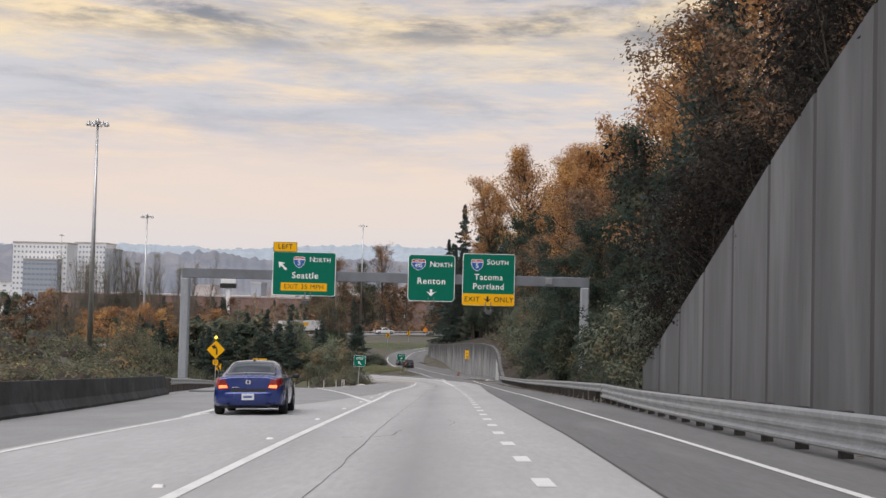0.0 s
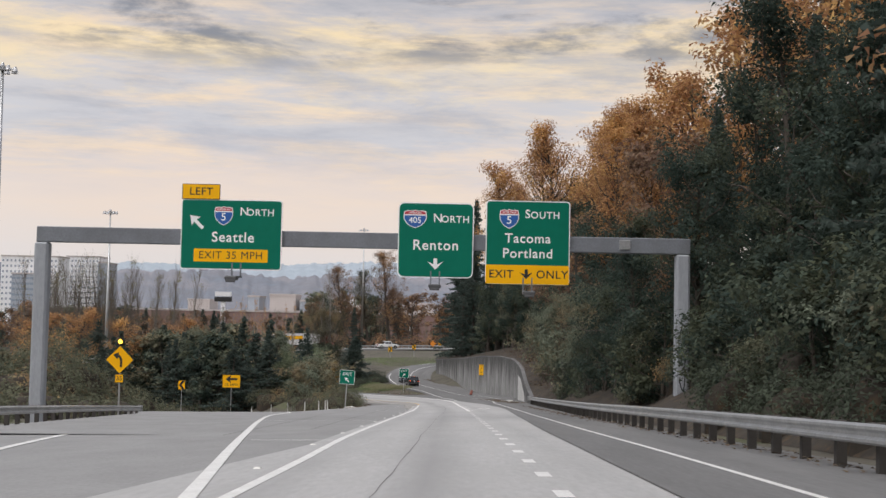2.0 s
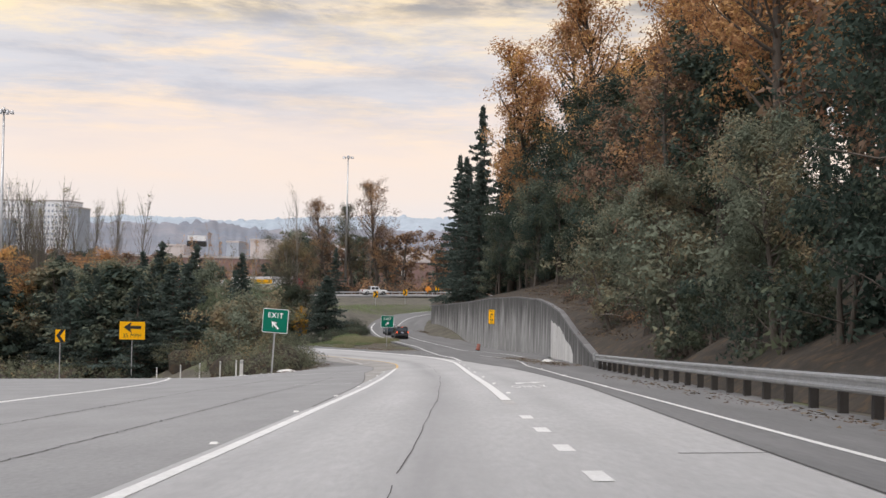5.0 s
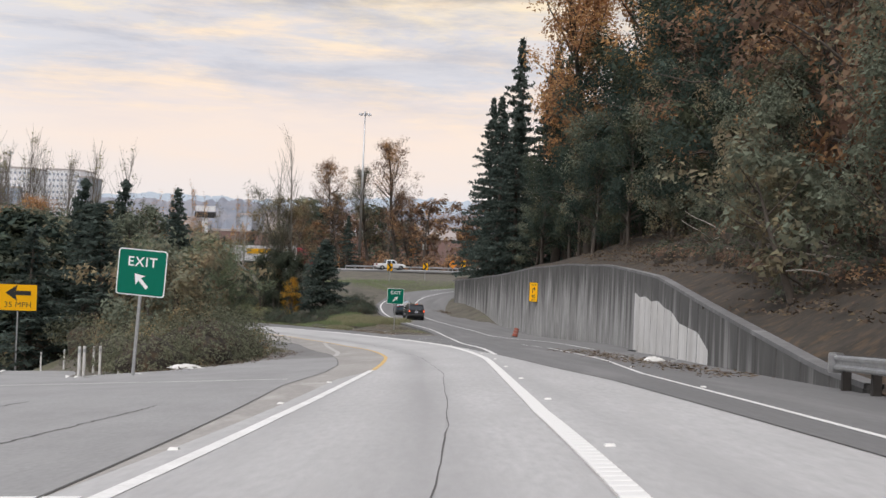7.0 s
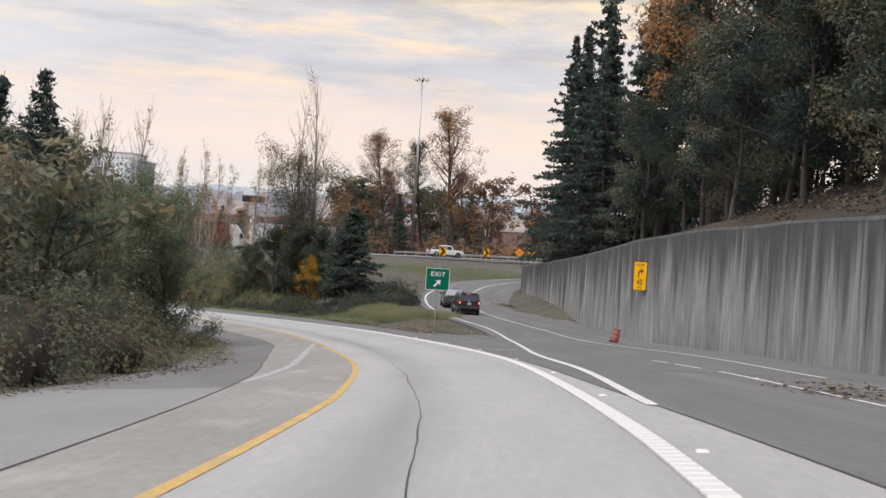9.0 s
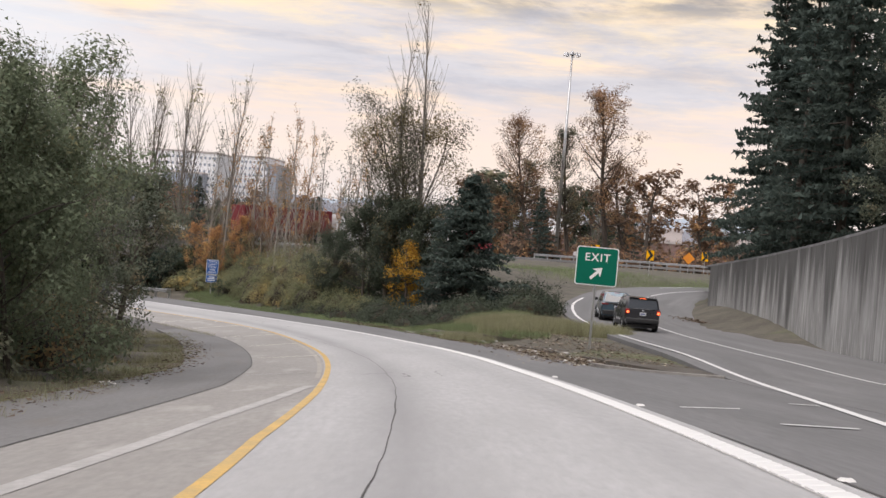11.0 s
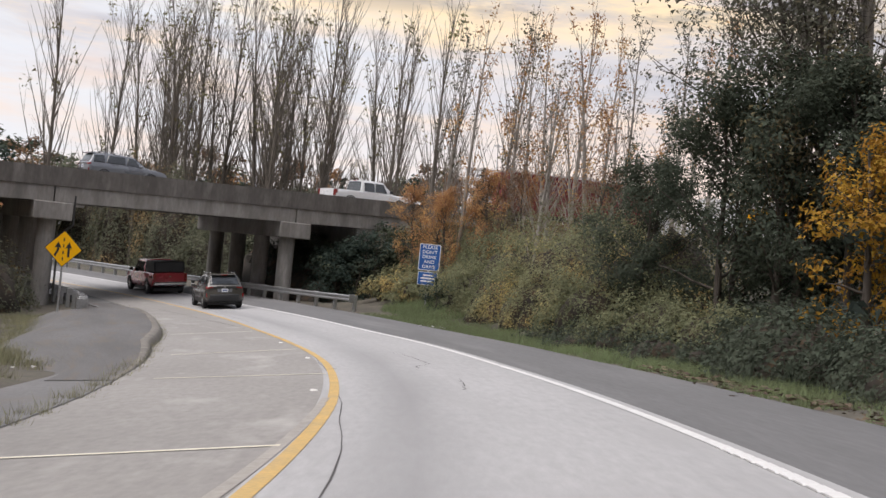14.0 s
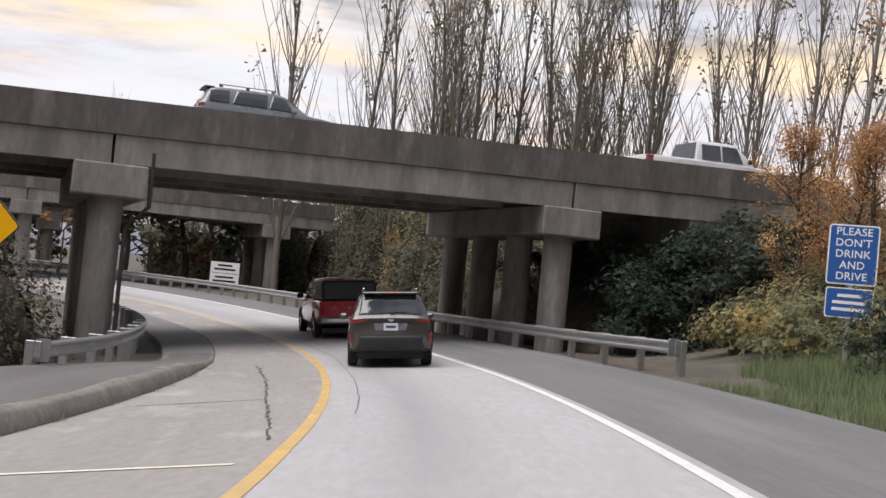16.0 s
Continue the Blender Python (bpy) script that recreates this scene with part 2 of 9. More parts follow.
M["gantry"] = mat("weathered grey gantry steel", (0.22, 0.235, 0.26), 0.6, metal=0.1, second=(0.15, 0.155, 0.17), scale=0.8, fine=10, amount=0.7, bump=0.05)
M["column"] = mat("pale galvanised column steel", (0.40, 0.42, 0.45), 0.55, metal=0.1, second=(0.30, 0.315, 0.34), scale=0.7, fine=10, amount=0.6, bump=0.05, stretch=(1, 1, 0.3))
M["lamp_case"] = mat("dark weathered lamp housing", (0.09, 0.09, 0.092), 0.6, amount=0.5, bump=0.05)
M["post_wood"] = mat("dark treated timber post", (0.055, 0.048, 0.043), 0.85, per_object=0.2)
M["green"] = mat("green sign sheeting", (0.002, 0.165, 0.105), 0.5, second=(0.002, 0.145, 0.09), amount=0.4, bump=0.02, spec=0.15)
M["sign_white"] = mat("white sign sheeting", (0.92, 0.93, 0.92), 0.4, second=(0.86, 0.87, 0.87), amount=0.3, bump=0.0)
M["sign_yellow"] = mat("yellow sign sheeting", (0.98, 0.50, 0.006), 0.5, second=(0.92, 0.46, 0.006), amount=0.4, bump=0.0, spec=0.15)
M["sign_blue"] = mat("blue sign sheeting", (0.02, 0.12, 0.42), 0.4, second=(0.02, 0.10, 0.36), amount=0.4, bump=0.0)
M["sign_orange"] = mat("orange sign sheeting", (0.85, 0.30, 0.03), 0.5, amount=0.3, bump=0.0)
M["shield_red"] = mat("red shield band", (0.50, 0.03, 0.05), 0.4, amount=0.2, bump=0.0)
M["black"] = mat("flat black paint", (0.018, 0.018, 0.018), 0.6, amount=0.3, bump=0.05)
M["alu_back"] = mat("bare aluminium sheet", (0.5, 0.5, 0.51), 0.45, metal=0.6, amount=0.4, bump=0.02)
M["plastic_white"] = mat("white plastic marker post", (0.8, 0.79, 0.76), 0.5, second=(0.6, 0.58, 0.55), amount=0.5)
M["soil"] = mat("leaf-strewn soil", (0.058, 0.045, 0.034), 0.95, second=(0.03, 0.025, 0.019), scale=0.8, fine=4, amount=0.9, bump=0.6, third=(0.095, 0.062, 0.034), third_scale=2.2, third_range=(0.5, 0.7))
M["dirt"] = mat("grey dirt and gravel", (0.125, 0.112, 0.095), 0.95, second=(0.075, 0.065, 0.053), scale=0.9, fine=7, amount=0.9, bump=0.7, third=(0.085, 0.066, 0.048), third_scale=1.2, third_range=(0.5, 0.68))
M["earth"] = mat("grassy ground with brown litter", (0.135, 0.120, 0.09), 0.95, second=(0.085, 0.076, 0.06), scale=0.6, fine=5, amount=1.0, bump=0.9, third=(0.10, 0.11, 0.05), third_scale=0.16, third_range=(0.56, 0.68))
M["grass_dry"] = mat("dry roadside grass", (0.34, 0.315, 0.19), 0.9, second=(0.235, 0.235, 0.13), scale=0.3, amount=0.8, island=0.35)
M["grass_green"] = mat("green roadside grass", (0.225, 0.285, 0.130), 0.85, second=(0.17, 0.20, 0.10), scale=0.3, amount=0.8, island=0.35)
M["bark"] = mat("grey-brown bark", (0.115, 0.095, 0.078), 0.9, second=(0.065, 0.055, 0.045), scale=3, fine=20, bump=0.5, stretch=(1, 1, 0.3))
M["bark_grey"] = mat("grey-brown poplar bark", (0.215, 0.188, 0.158), 0.9, second=(0.125, 0.108, 0.092), scale=3, fine=20, bump=0.4, stretch=(1, 1, 0.4))
M["bark_pale"] = mat("pale grey poplar bark", (0.37, 0.335, 0.295), 0.9, second=(0.23, 0.205, 0.18), scale=3, fine=20, bump=0.4, stretch=(1, 1, 0.4))


def leafmat(key, name, a, b, third=None, reach=(0.5, 0.62)):
    M[key] = mat(name, a, 0.75, second=b, scale=0.25, fine=2.0, amount=0.9, bump=0, island=0.30, per_object=0.001, third=third, third_scale=0.22, third_range=reach, spec=0.12)
    nt = M[key].node_tree
    shade, out = nt.nodes["Principled BSDF"], nt.nodes["Material Output"]
    thin, mixed = nt.nodes.new("ShaderNodeBsdfTranslucent"), nt.nodes.new("ShaderNodeMixShader")
    nt.links.new(shade.inputs["Base Color"].links[0].from_socket, thin.inputs["Color"])
    mixed.inputs[0].default_value = 0.4
    nt.links.new(shade.outputs[0], mixed.inputs[1])
    nt.links.new(thin.outputs[0], mixed.inputs[2])
    nt.links.new(mixed.outputs[0], out.inputs["Surface"])


leafmat("lf_fir", "dark fir needles", (0.108, 0.136, 0.114), (0.074, 0.100, 0.088))
leafmat("lf_green", "dark evergreen leaves", (0.074, 0.100, 0.077), (0.048, 0.070, 0.058), (0.105, 0.115, 0.072))
leafmat("lf_olive", "olive autumn leaves", (0.215, 0.234, 0.169), (0.153, 0.176, 0.130), (0.260, 0.208, 0.129))
leafmat("lf_brown", "brown autumn leaves", (0.293, 0.182, 0.121), (0.182, 0.127, 0.094), (0.403, 0.234, 0.121))
leafmat("lf_orange", "orange autumn leaves", (0.559, 0.305, 0.143), (0.403, 0.227, 0.117), (0.624, 0.377, 0.156))
leafmat("lf_yellow", "yellow autumn leaves", (0.52, 0.31, 0.05), (0.40, 0.21, 0.04))
leafmat("lf_bramble", "bramble leaves turning brown", (0.205, 0.205, 0.136), (0.140, 0.150, 0.104), (0.36, 0.25, 0.130), reach=(0.55, 0.66))
leafmat("lf_bank", "bank brambles, yellow and green", (0.275, 0.270, 0.150), (0.175, 0.190, 0.110), (0.52, 0.38, 0.15), reach=(0.54, 0.66))
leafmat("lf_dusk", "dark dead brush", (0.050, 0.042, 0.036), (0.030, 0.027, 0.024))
leafmat("lf_ivy", "dark olive thicket leaves", (0.112, 0.130, 0.090), (0.074, 0.090, 0.066))
leafmat("lf_sage", "grey-green bushy leaves", (0.250, 0.285, 0.180), (0.170, 0.205, 0.132), (0.30, 0.26, 0.14), reach=(0.6, 0.7))
leafmat("lf_popleaf", "yellow-green poplar leaves", (0.30, 0.27, 0.128), (0.20, 0.19, 0.104))
leafmat("lf_sparse", "sparse greenish-brown leaves", (0.180, 0.175, 0.130), (0.122, 0.124, 0.095), (0.25, 0.20, 0.110))
# distance haze is painted into both hill colours as blue-grey
M["hills"] = mat("wooded hills with painted haze", (0.38, 0.43, 0.48), 1.0, second=(0.33, 0.38, 0.43), scale=0.004, fine=0.03, amount=0.7, bump=0)
M["hills_near"] = mat("near wooded hills with painted haze", (0.175, 0.200, 0.245), 1.0, second=(0.225, 0.225, 0.25), scale=0.008, fine=0.06, amount=0.95, bump=0, third=(0.28, 0.265, 0.28), third_scale=0.005, third_range=(0.50, 0.66))
# ---- shared builders ----
def mesh_from(name, verts, faces, material, uvs=None, smooth=False):
    """One mesh from arrays of vertices and equal-sided faces."""
    me = bpy.data.meshes.new(name)
    v = np.asarray(verts, dtype=np.float32)
    fc = np.asarray(faces, dtype=np.int32)
    n, k = fc.shape
    me.vertices.add(len(v))
    me.vertices.foreach_set("co", v.ravel())
    me.loops.add(n * k)
    me.loops.foreach_set("vertex_index", fc.ravel())
    me.polygons.add(n)
    me.polygons.foreach_set("loop_start", np.arange(0, n * k, k, dtype=np.int32))
    me.polygons.foreach_set("loop_total", np.full(n, k, dtype=np.int32))
    me.polygons.foreach_set("use_smooth", np.full(n, smooth, dtype=bool))
    if uvs is not None:
        layer = me.uv_layers.new(name="UVMap")
        layer.data.foreach_set("uv", np.asarray(uvs, dtype=np.float32)[fc.ravel()].ravel())
    me.update(calc_edges=True)
    if material:
        me.materials.append(material)
    return me


def bm_mesh(name, bm, material, smooth=False):
    bmesh.ops.recalc_face_normals(bm, faces=bm.faces)
    me = bpy.data.meshes.new(name)
    bm.to_mesh(me)
    bm.free()
    if smooth:
        for p in me.polygons:
            p.use_smooth = True
    me.materials.append(material)
    return me


def part(name, bm, material, parent, label="", smooth=False):
    """A bmesh (or a ready mesh) as one object under its thing."""
    me = bm if isinstance(bm, bpy.types.Mesh) else bm_mesh(name, bm, material, smooth)
    ob = new(name, me)
    ob.parent = parent
    if label:
        tagged(ob, label)
    return ob


def thing(name, m, label, category, group="", kind=""):
    e = new(name)
    e.empty_display_size = 0.3
    e.matrix_world = m
    return tagged(e, label, category, group, kind)


def box(bm, x0, x1, y0, y1, z0, z1, bevel=0.0, m=None):
    vs = [bm.verts.new((x, y, z)) for x in (x0, x1) for y in (y0, y1) for z in (z0, z1)]
    fs = [bm.faces.new([vs[i] for i in q]) for q in ((0, 1, 3, 2), (4, 6, 7, 5), (0, 4, 5, 1), (2, 3, 7, 6), (0, 2, 6, 4), (1, 5, 7, 3))]
    if bevel:
        edges = {e for f in fs for e in f.edges}
        r = bmesh.ops.bevel(bm, geom=list(edges), offset=bevel, segments=1, affect="EDGES", clamp_overlap=True)
        vs = list({v for f in r["faces"] for v in f.verts} | {v for v in vs if v.is_valid})
    if m is not None:
        bmesh.ops.transform(bm, matrix=m, verts=vs)
    return bm


def tube(bm, p0, p1, r0, r1, n=8, caps=True):
    p0, p1 = Vector(p0), Vector(p1)
    q = (p1 - p0).to_track_quat("Z", "Y")
    a = [bm.verts.new(p0 + q @ Vector((r0 * math.cos(2 * math.pi * i / n), r0 * math.sin(2 * math.pi * i / n), 0))) for i in range(n)]
    b = [bm.verts.new(p1 + q @ Vector((r1 * math.cos(2 * math.pi * i / n), r1 * math.sin(2 * math.pi * i / n), 0))) for i in range(n)]
    for i in range(n):
        bm.faces.new((a[i], a[(i + 1) % n], b[(i + 1) % n], b[i]))
    if caps:
        bm.faces.new(a[::-1])
        bm.faces.new(b)
    return bm


def plate(bm, outline, y0, y1):
    """A flat outline in x and z, given thickness along y."""
    a = [bm.verts.new((x, y0, z)) for x, z in outline]
    b = [bm.verts.new((x, y1, z)) for x, z in outline]
    bm.faces.new(a)
    bm.faces.new(b[::-1])
    n = len(outline)
    for i in range(n):
        bm.faces.new((a[i], b[i], b[(i + 1) % n], a[(i + 1) % n]))
    return bm


def rounded(w, h, r, n=4):
    pts = []
    for cx, cz, a0 in ((w / 2 - r, h / 2 - r, 0), (-w / 2 + r, h / 2 - r, 90), (-w / 2 + r, -h / 2 + r, 180), (w / 2 - r, -h / 2 + r, 270)):
        for i in range(n + 1):
            a = radians(a0 + 90 * i / n)
            pts.append((cx + r * math.cos(a), cz + r * math.sin(a)))
    return pts


# ---- the road's line: heading, height and banking every 20 m ----
KNOTS = np.arange(-60, 421, 20.0)
HEADING = np.array([0, 0, 0, 0.1, 0.1, 0.05, 0.15, -0.25, -0.05, 0.25, 2.75, 2.95, 6.4, 13.9, 17.8, 24.4, 33.9, 44.9, 55.8, 66.7, 77.6, 88, 98, 108, 118])
HEIGHT = np.array([3.75, 2.5, 1.25, 0.0, -1.21, -2.5, -3.79, -5.17, -6.56, -7.9, -9.23, -10.52, -11.81, -13.08, -14.3, -15.34, -16.23, -17.04, -17.58, -17.85, -17.9, -17.9, -17.9, -17.9, -17.9])
BANK = np.array([0.02, 0.022, 0.024, 0.025, 0.023, 0.02, 0.018, 0.024, 0.031, 0.042, 0.056, 0.068, 0.08, 0.094, 0.104, 0.1, 0.096, 0.096, 0.096, 0.096, 0.096, 0.09, 0.08, 0.07, 0.06])
RS = np.arange(-60, 421, 1.0)
_h = np.radians(np.interp(RS + 0.5, KNOTS, HEADING))
RX = np.concatenate([[0], np.cumsum(-np.sin(_h))])[:-1]
RY = -60 + np.concatenate([[0], np.cumsum(np.cos(_h))])[:-1]
_kern = np.ones(9) / 9
RZ = np.convolve(np.pad(np.interp(RS, KNOTS, HEIGHT), 4, mode="reflect", reflect_type="odd"), _kern, "valid")
RB = np.convolve(np.pad(np.interp(RS, KNOTS, BANK), 4, mode="edge"), _kern, "valid")
RH = np.radians(np.interp(RS, KNOTS, HEADING))


def at(s, u, dz=0.0):
    """The place u metres to the right of the road's line, s metres along it."""
    x, y, z, b, h = (float(np.interp(s, RS, a)) for a in (RX, RY, RZ, RB, RH))
    return (x + u * math.cos(h), y + u * math.sin(h), z + b * min(u, 4) + 0.015 * max(u - 4, 0) + dz)


def along(x, y):
    """s and u of places in the plan (arrays)."""
    x, y = np.atleast_1d(np.asarray(x, float)), np.atleast_1d(np.asarray(y, float))
    s, u = np.empty(len(x)), np.empty(len(x))
    for k in range(0, len(x), 4000):
        xs, ys = x[k:k + 4000], y[k:k + 4000]
        i = np.argmin((xs[:, None] - RX) ** 2 + (ys[:, None] - RY) ** 2, axis=1)
        c, sn = np.cos(RH[i]), np.sin(RH[i])
        s[k:k + 4000] = RS[i] - (xs - RX[i]) * sn + (ys - RY[i]) * c
        u[k:k + 4000] = (xs - RX[i]) * c + (ys - RY[i]) * sn
    return s, u


def surface(x, y):
    s, u = along(x, y)
    return np.interp(s, RS, RZ) + np.interp(s, RS, RB) * np.clip(u, -30, 4) + 0.015 * np.clip(u - 4, 0, 60)


def smooth01(v, a, b):
    k = np.clip((v - a) / (b - a), 0, 1)
    return k * k * (3 - 2 * k)


# the turn-off to the right, the wall beside it, the upper road that crosses, and the turn-off to the left
WALL2 = [(7.7, 143.5), (7.95, 160), (8.5, 178), (8.7, 192), (8.2, 205), (6.9, 214), (5.3, 224), (3.8, 236), (1.0, 256), (-3.3, 277)]
WALL2_BASE = [(143, -9.2), (165, -10.45), (187, -11.75), (205, -12.85), (226, -13.8), (250, -14.4), (277, -14.6)]
WALL2_HIGH = [(143, 0.25), (147, 0.5), (165, 2.5), (176, 3.7), (187, 4.5), (200, 5.5), (212, 6.0), (226, 6.1), (255, 5.2), (277, 4.2)]
RAMP_R = [(4.4, 150, -9.6), (4.3, 183, -11.6), (3.2, 198, -12.55), (0.3, 213, -13.3), (-1.7, 228, -13.85), (-4.3, 239, -14.05), (-6.4, 248, -14.15), (-9, 262, -14.1), (-10, 275, -13.7), (-8.3, 289, -12.9), (-2, 302, -12.3), (7, 311, -11.9), (24, 319, -11.7)]
UPPER = [(-150, 120, -14.6), (-113, 190, -13.6), (-90, 238, -12.95), (-72.4, 273.6, -12.47), (-60.8, 297, -12.13), (-50, 318, -11.6), (-34, 337, -11.0), (-12, 348.5, -10.6), (20, 353, -10.3), (70, 352, -9.8), (140, 345, -9.5)]
LEFT_R = [(-2.5, 44), (-5.7, 67), (-8.6, 88), (-11, 107), (-13, 130), (-16, 152), (-21, 172), (-29, 190), (-43, 209), (-64, 226), (-90, 238)]


def spline(points, step=2.0):
    """Evenly stepped points on a smooth line through those given."""
    p = np.array(points, float)
    d = np.concatenate([[0], np.cumsum(np.linalg.norm(np.diff(p[:, :2], axis=0), axis=1))])
    t = np.arange(0, d[-1], step)
    m = np.gradient(p, d, axis=0)
    i = np.clip(np.searchsorted(d, t, "right") - 1, 0, len(d) - 2)
    h = (d[i + 1] - d[i])[:, None]
    k = ((t - d[i]) / (d[i + 1] - d[i]))[:, None]
    return (2 * k**3 - 3 * k**2 + 1) * p[i] + (k**3 - 2 * k**2 + k) * h * m[i] + (-2 * k**3 + 3 * k**2) * p[i + 1] + (k**3 - k**2) * h * m[i + 1]


def sides(line):
    """Unit vectors to the right of a line, point by point."""
    t = np.gradient(line[:, :2], axis=0)
    t /= np.linalg.norm(t, axis=1)[:, None]
    return np.stack([t[:, 1], -t[:, 0]], axis=1)


RAMP_LINE, UPPER_LINE = spline(RAMP_R, 1.5), spline(UPPER, 2.0)
LEFT_LINE = spline(LEFT_R, 2.0)
UPPER_SIDE = sides(UPPER_LINE)


def near(line, x, y, side=None):
    """Distance to a line, its height there, and the signed offset to the right of it."""
    x, y = np.atleast_1d(x), np.atleast_1d(y)
    d, z, u = np.empty(len(x)), np.empty(len(x)), np.empty(len(x))
    sd = sides(line)
    for k in range(0, len(x), 4000):
        xs, ys = x[k:k + 4000], y[k:k + 4000]
        q = (xs[:, None] - line[:, 0]) ** 2 + (ys[:, None] - line[:, 1]) ** 2
        i = np.argmin(q, axis=1)
        d[k:k + 4000] = np.sqrt(q[np.arange(len(xs)), i])
        z[k:k + 4000] = line[i, 2] if line.shape[1] > 2 else 0
        u[k:k + 4000] = (xs - line[i, 0]) * sd[i, 0] + (ys - line[i, 1]) * sd[i, 1]
    return d, z, u


def wall2_x(y):
    return np.interp(y, [p[1] for p in WALL2], [p[0] for p in WALL2])


def lumps(x, y, size, seed=0.0):
    return np.array([noise.noise((a / size, b / size, seed)) for a, b in zip(x, y)])


def ground_height(x, y):
    """The lie of the land, below roads and pavements."""
    x, y = np.atleast_1d(np.asarray(x, float)), np.atleast_1d(np.asarray(y, float))
    s, u = along(x, y)
    z = surface(x, y) - 0.16
    # left of the lanes the land lies level, then falls to the valley
    z = np.where(u < -30, z - 0.02 * np.clip(-u - 30, 0, 150), z)
    # verge banks to both sides past the merge
    lft = smooth01(s, 165, 200) * smooth01(-u, 6.5, 14) * (1 - smooth01(s, 250, 280))
    z = z + 1.3 * lft
    rgt = smooth01(s, 226, 246) * (1 - smooth01(s, 296, 312))
    z = z + rgt * 4.6 * smooth01(u, 6.5, 24) * (1 - 0.75 * (1 - smooth01(s, 236, 262)))
    # land round the turn-off and up to the crossing road
    d, rz, ru = near(RAMP_LINE, x, y)
    k = (1 - smooth01(d, 5, 13)) * smooth01(y, 196, 214)
    z = z * (1 - k) + (rz - 0.18) * k
    d2, uz, uu = near(UPPER_LINE, x, y)
    hollow = (1 - smooth01(np.abs(along_gap(x, y)), 15, 27))
    k2 = (1 - smooth01(d2, 7.5, 19)) * (1 - hollow) * smooth01(y, 100, 200)
    z = z * (1 - k2) + np.maximum(z, uz - 0.2) * k2
    behind = smooth01(y, 322, 345) * smooth01(x, -60, -30)
    z = z * (1 - behind) + (-10.9) * behind
    z = z + 5.6 * np.exp(-((x + 50) / 13.0) ** 2 - ((y - 138) / 40.0) ** 2)
    z = np.where((u > -8) & (u < 7) & (s < 404), np.minimum(z, surface(x, y) - 0.16), z)
    d3, _, o3 = near(LEFT_LINE, x, y)
    z = np.where((o3 > -15) & (o3 < 6.5) & (d3 < 16) & (y < 232), np.minimum(z, surface(x, y) - 0.2), z)
    # far off the valley floor, then hills on the skyline
    r = np.hypot(x, y - 150)
    far = smooth01(r, 230, 420)
    z = z * (1 - far) + (-19.0) * far
    return z


def along_gap(x, y):
    """Distance along the crossing road from the middle of its bridge."""
    return (x + 61.5) * 0.445 + (y - 284) * 0.895


def grid_mesh(name, xs, ys, material):
    X, Y = np.meshgrid(xs, ys)
    Z = ground_height(X.ravel(), Y.ravel())
    V = np.stack([X.ravel(), Y.ravel(), Z], axis=1)
    nx, ny = len(xs), len(ys)
    i = (np.arange(ny - 1)[:, None] * nx + np.arange(nx - 1)).ravel()
    return mesh_from(name, V, np.stack([i, i + 1, i + nx + 1, i + nx], axis=1), material, smooth=True)


def ring(lo, hi, a, b, fine):
    """Coordinates that are fine from lo to hi and widen out to a and b."""
    mid = np.arange(lo, hi + 0.01, fine)
    out = np.array([lo - (lo - a) * k**2.2 for k in np.linspace(1, 0, 34)[:-1]])
    end = np.array([hi + (b - hi) * k**2.2 for k in np.linspace(0, 1, 34)[1:]])
    return np.concatenate([out, mid, end])


tagged(new("ground", grid_mesh("ground", ring(-130, 60, -4200, 4200, 3.0), ring(-70, 390, -1500, 4600, 3.0), M["earth"])), "rough grass and leaf litter beside the freeway", "ground", kind="structure")


def strip(name, line, u0, u1, dz, material, label="", category="", skirt=0.0, kind="structure", parent=None, cross=1, lie=None):
    """A band on a line of (x, y, z, rx, ry, bank): from u0 to u1 across, which may be numbers or lists; UVs are in metres."""
    n = len(line)
    s = np.concatenate([[0], np.cumsum(np.linalg.norm(np.diff(line[:, :2], axis=0), axis=1))])
    a, b = np.broadcast_to(u0, n), np.broadcast_to(u1, n)
    cols = [(a + (b - a) * k / cross, 0.0) for k in range(cross + 1)]
    if skirt:
        cols = [(a, -skirt)] + cols + [(b, -skirt)]
    V, UV = [], []
    for u, drop in cols:
        z = line[:, 2] + line[:, 5] * np.minimum(u, 4) + 0.015 * np.maximum(u - 4, 0) + dz + drop
        if lie is not None:
            z = lie(line[:, 0] + u * line[:, 3], line[:, 1] + u * line[:, 4], z - dz - drop) + dz + drop
        V.append(np.stack([line[:, 0] + u * line[:, 3], line[:, 1] + u * line[:, 4], z], axis=1))
        UV.append(np.stack([s, u + drop], axis=1))
    k = len(cols)
    V, UV = np.stack(V, axis=1).reshape(-1, 3), np.stack(UV, axis=1).reshape(-1, 2)
    i = (np.arange(n - 1)[:, None] * k + np.arange(k - 1)).ravel()
    ob = new(name, mesh_from(name, V, np.stack([i, i + 1, i + k + 1, i + k], axis=1), material, uvs=UV))
    if parent is not None:
        ob.parent = parent
        return tagged(ob, label)
    return tagged(ob, label, category, kind=kind)


def main_line(s0, s1, step=1.0):
    s = np.arange(s0, s1 + 0.001, step)
    x, y, z, b, h = (np.interp(s, RS, a) for a in (RX, RY, RZ, RB, RH))
    return np.stack([x, y, z, np.cos(h), np.sin(h), b], axis=1), s


def free_line(points, step=1.5, bank=0.0):
    """A line of its own, from (x, y, z) or, where z is missing, lying on the main road's plane."""
    p = spline(points, step)
    if p.shape[1] == 2:
        p = np.column_stack([p, surface(p[:, 0], p[:, 1])])
    sd = sides(p)
    return np.column_stack([p, sd, np.full(len(p), bank)])


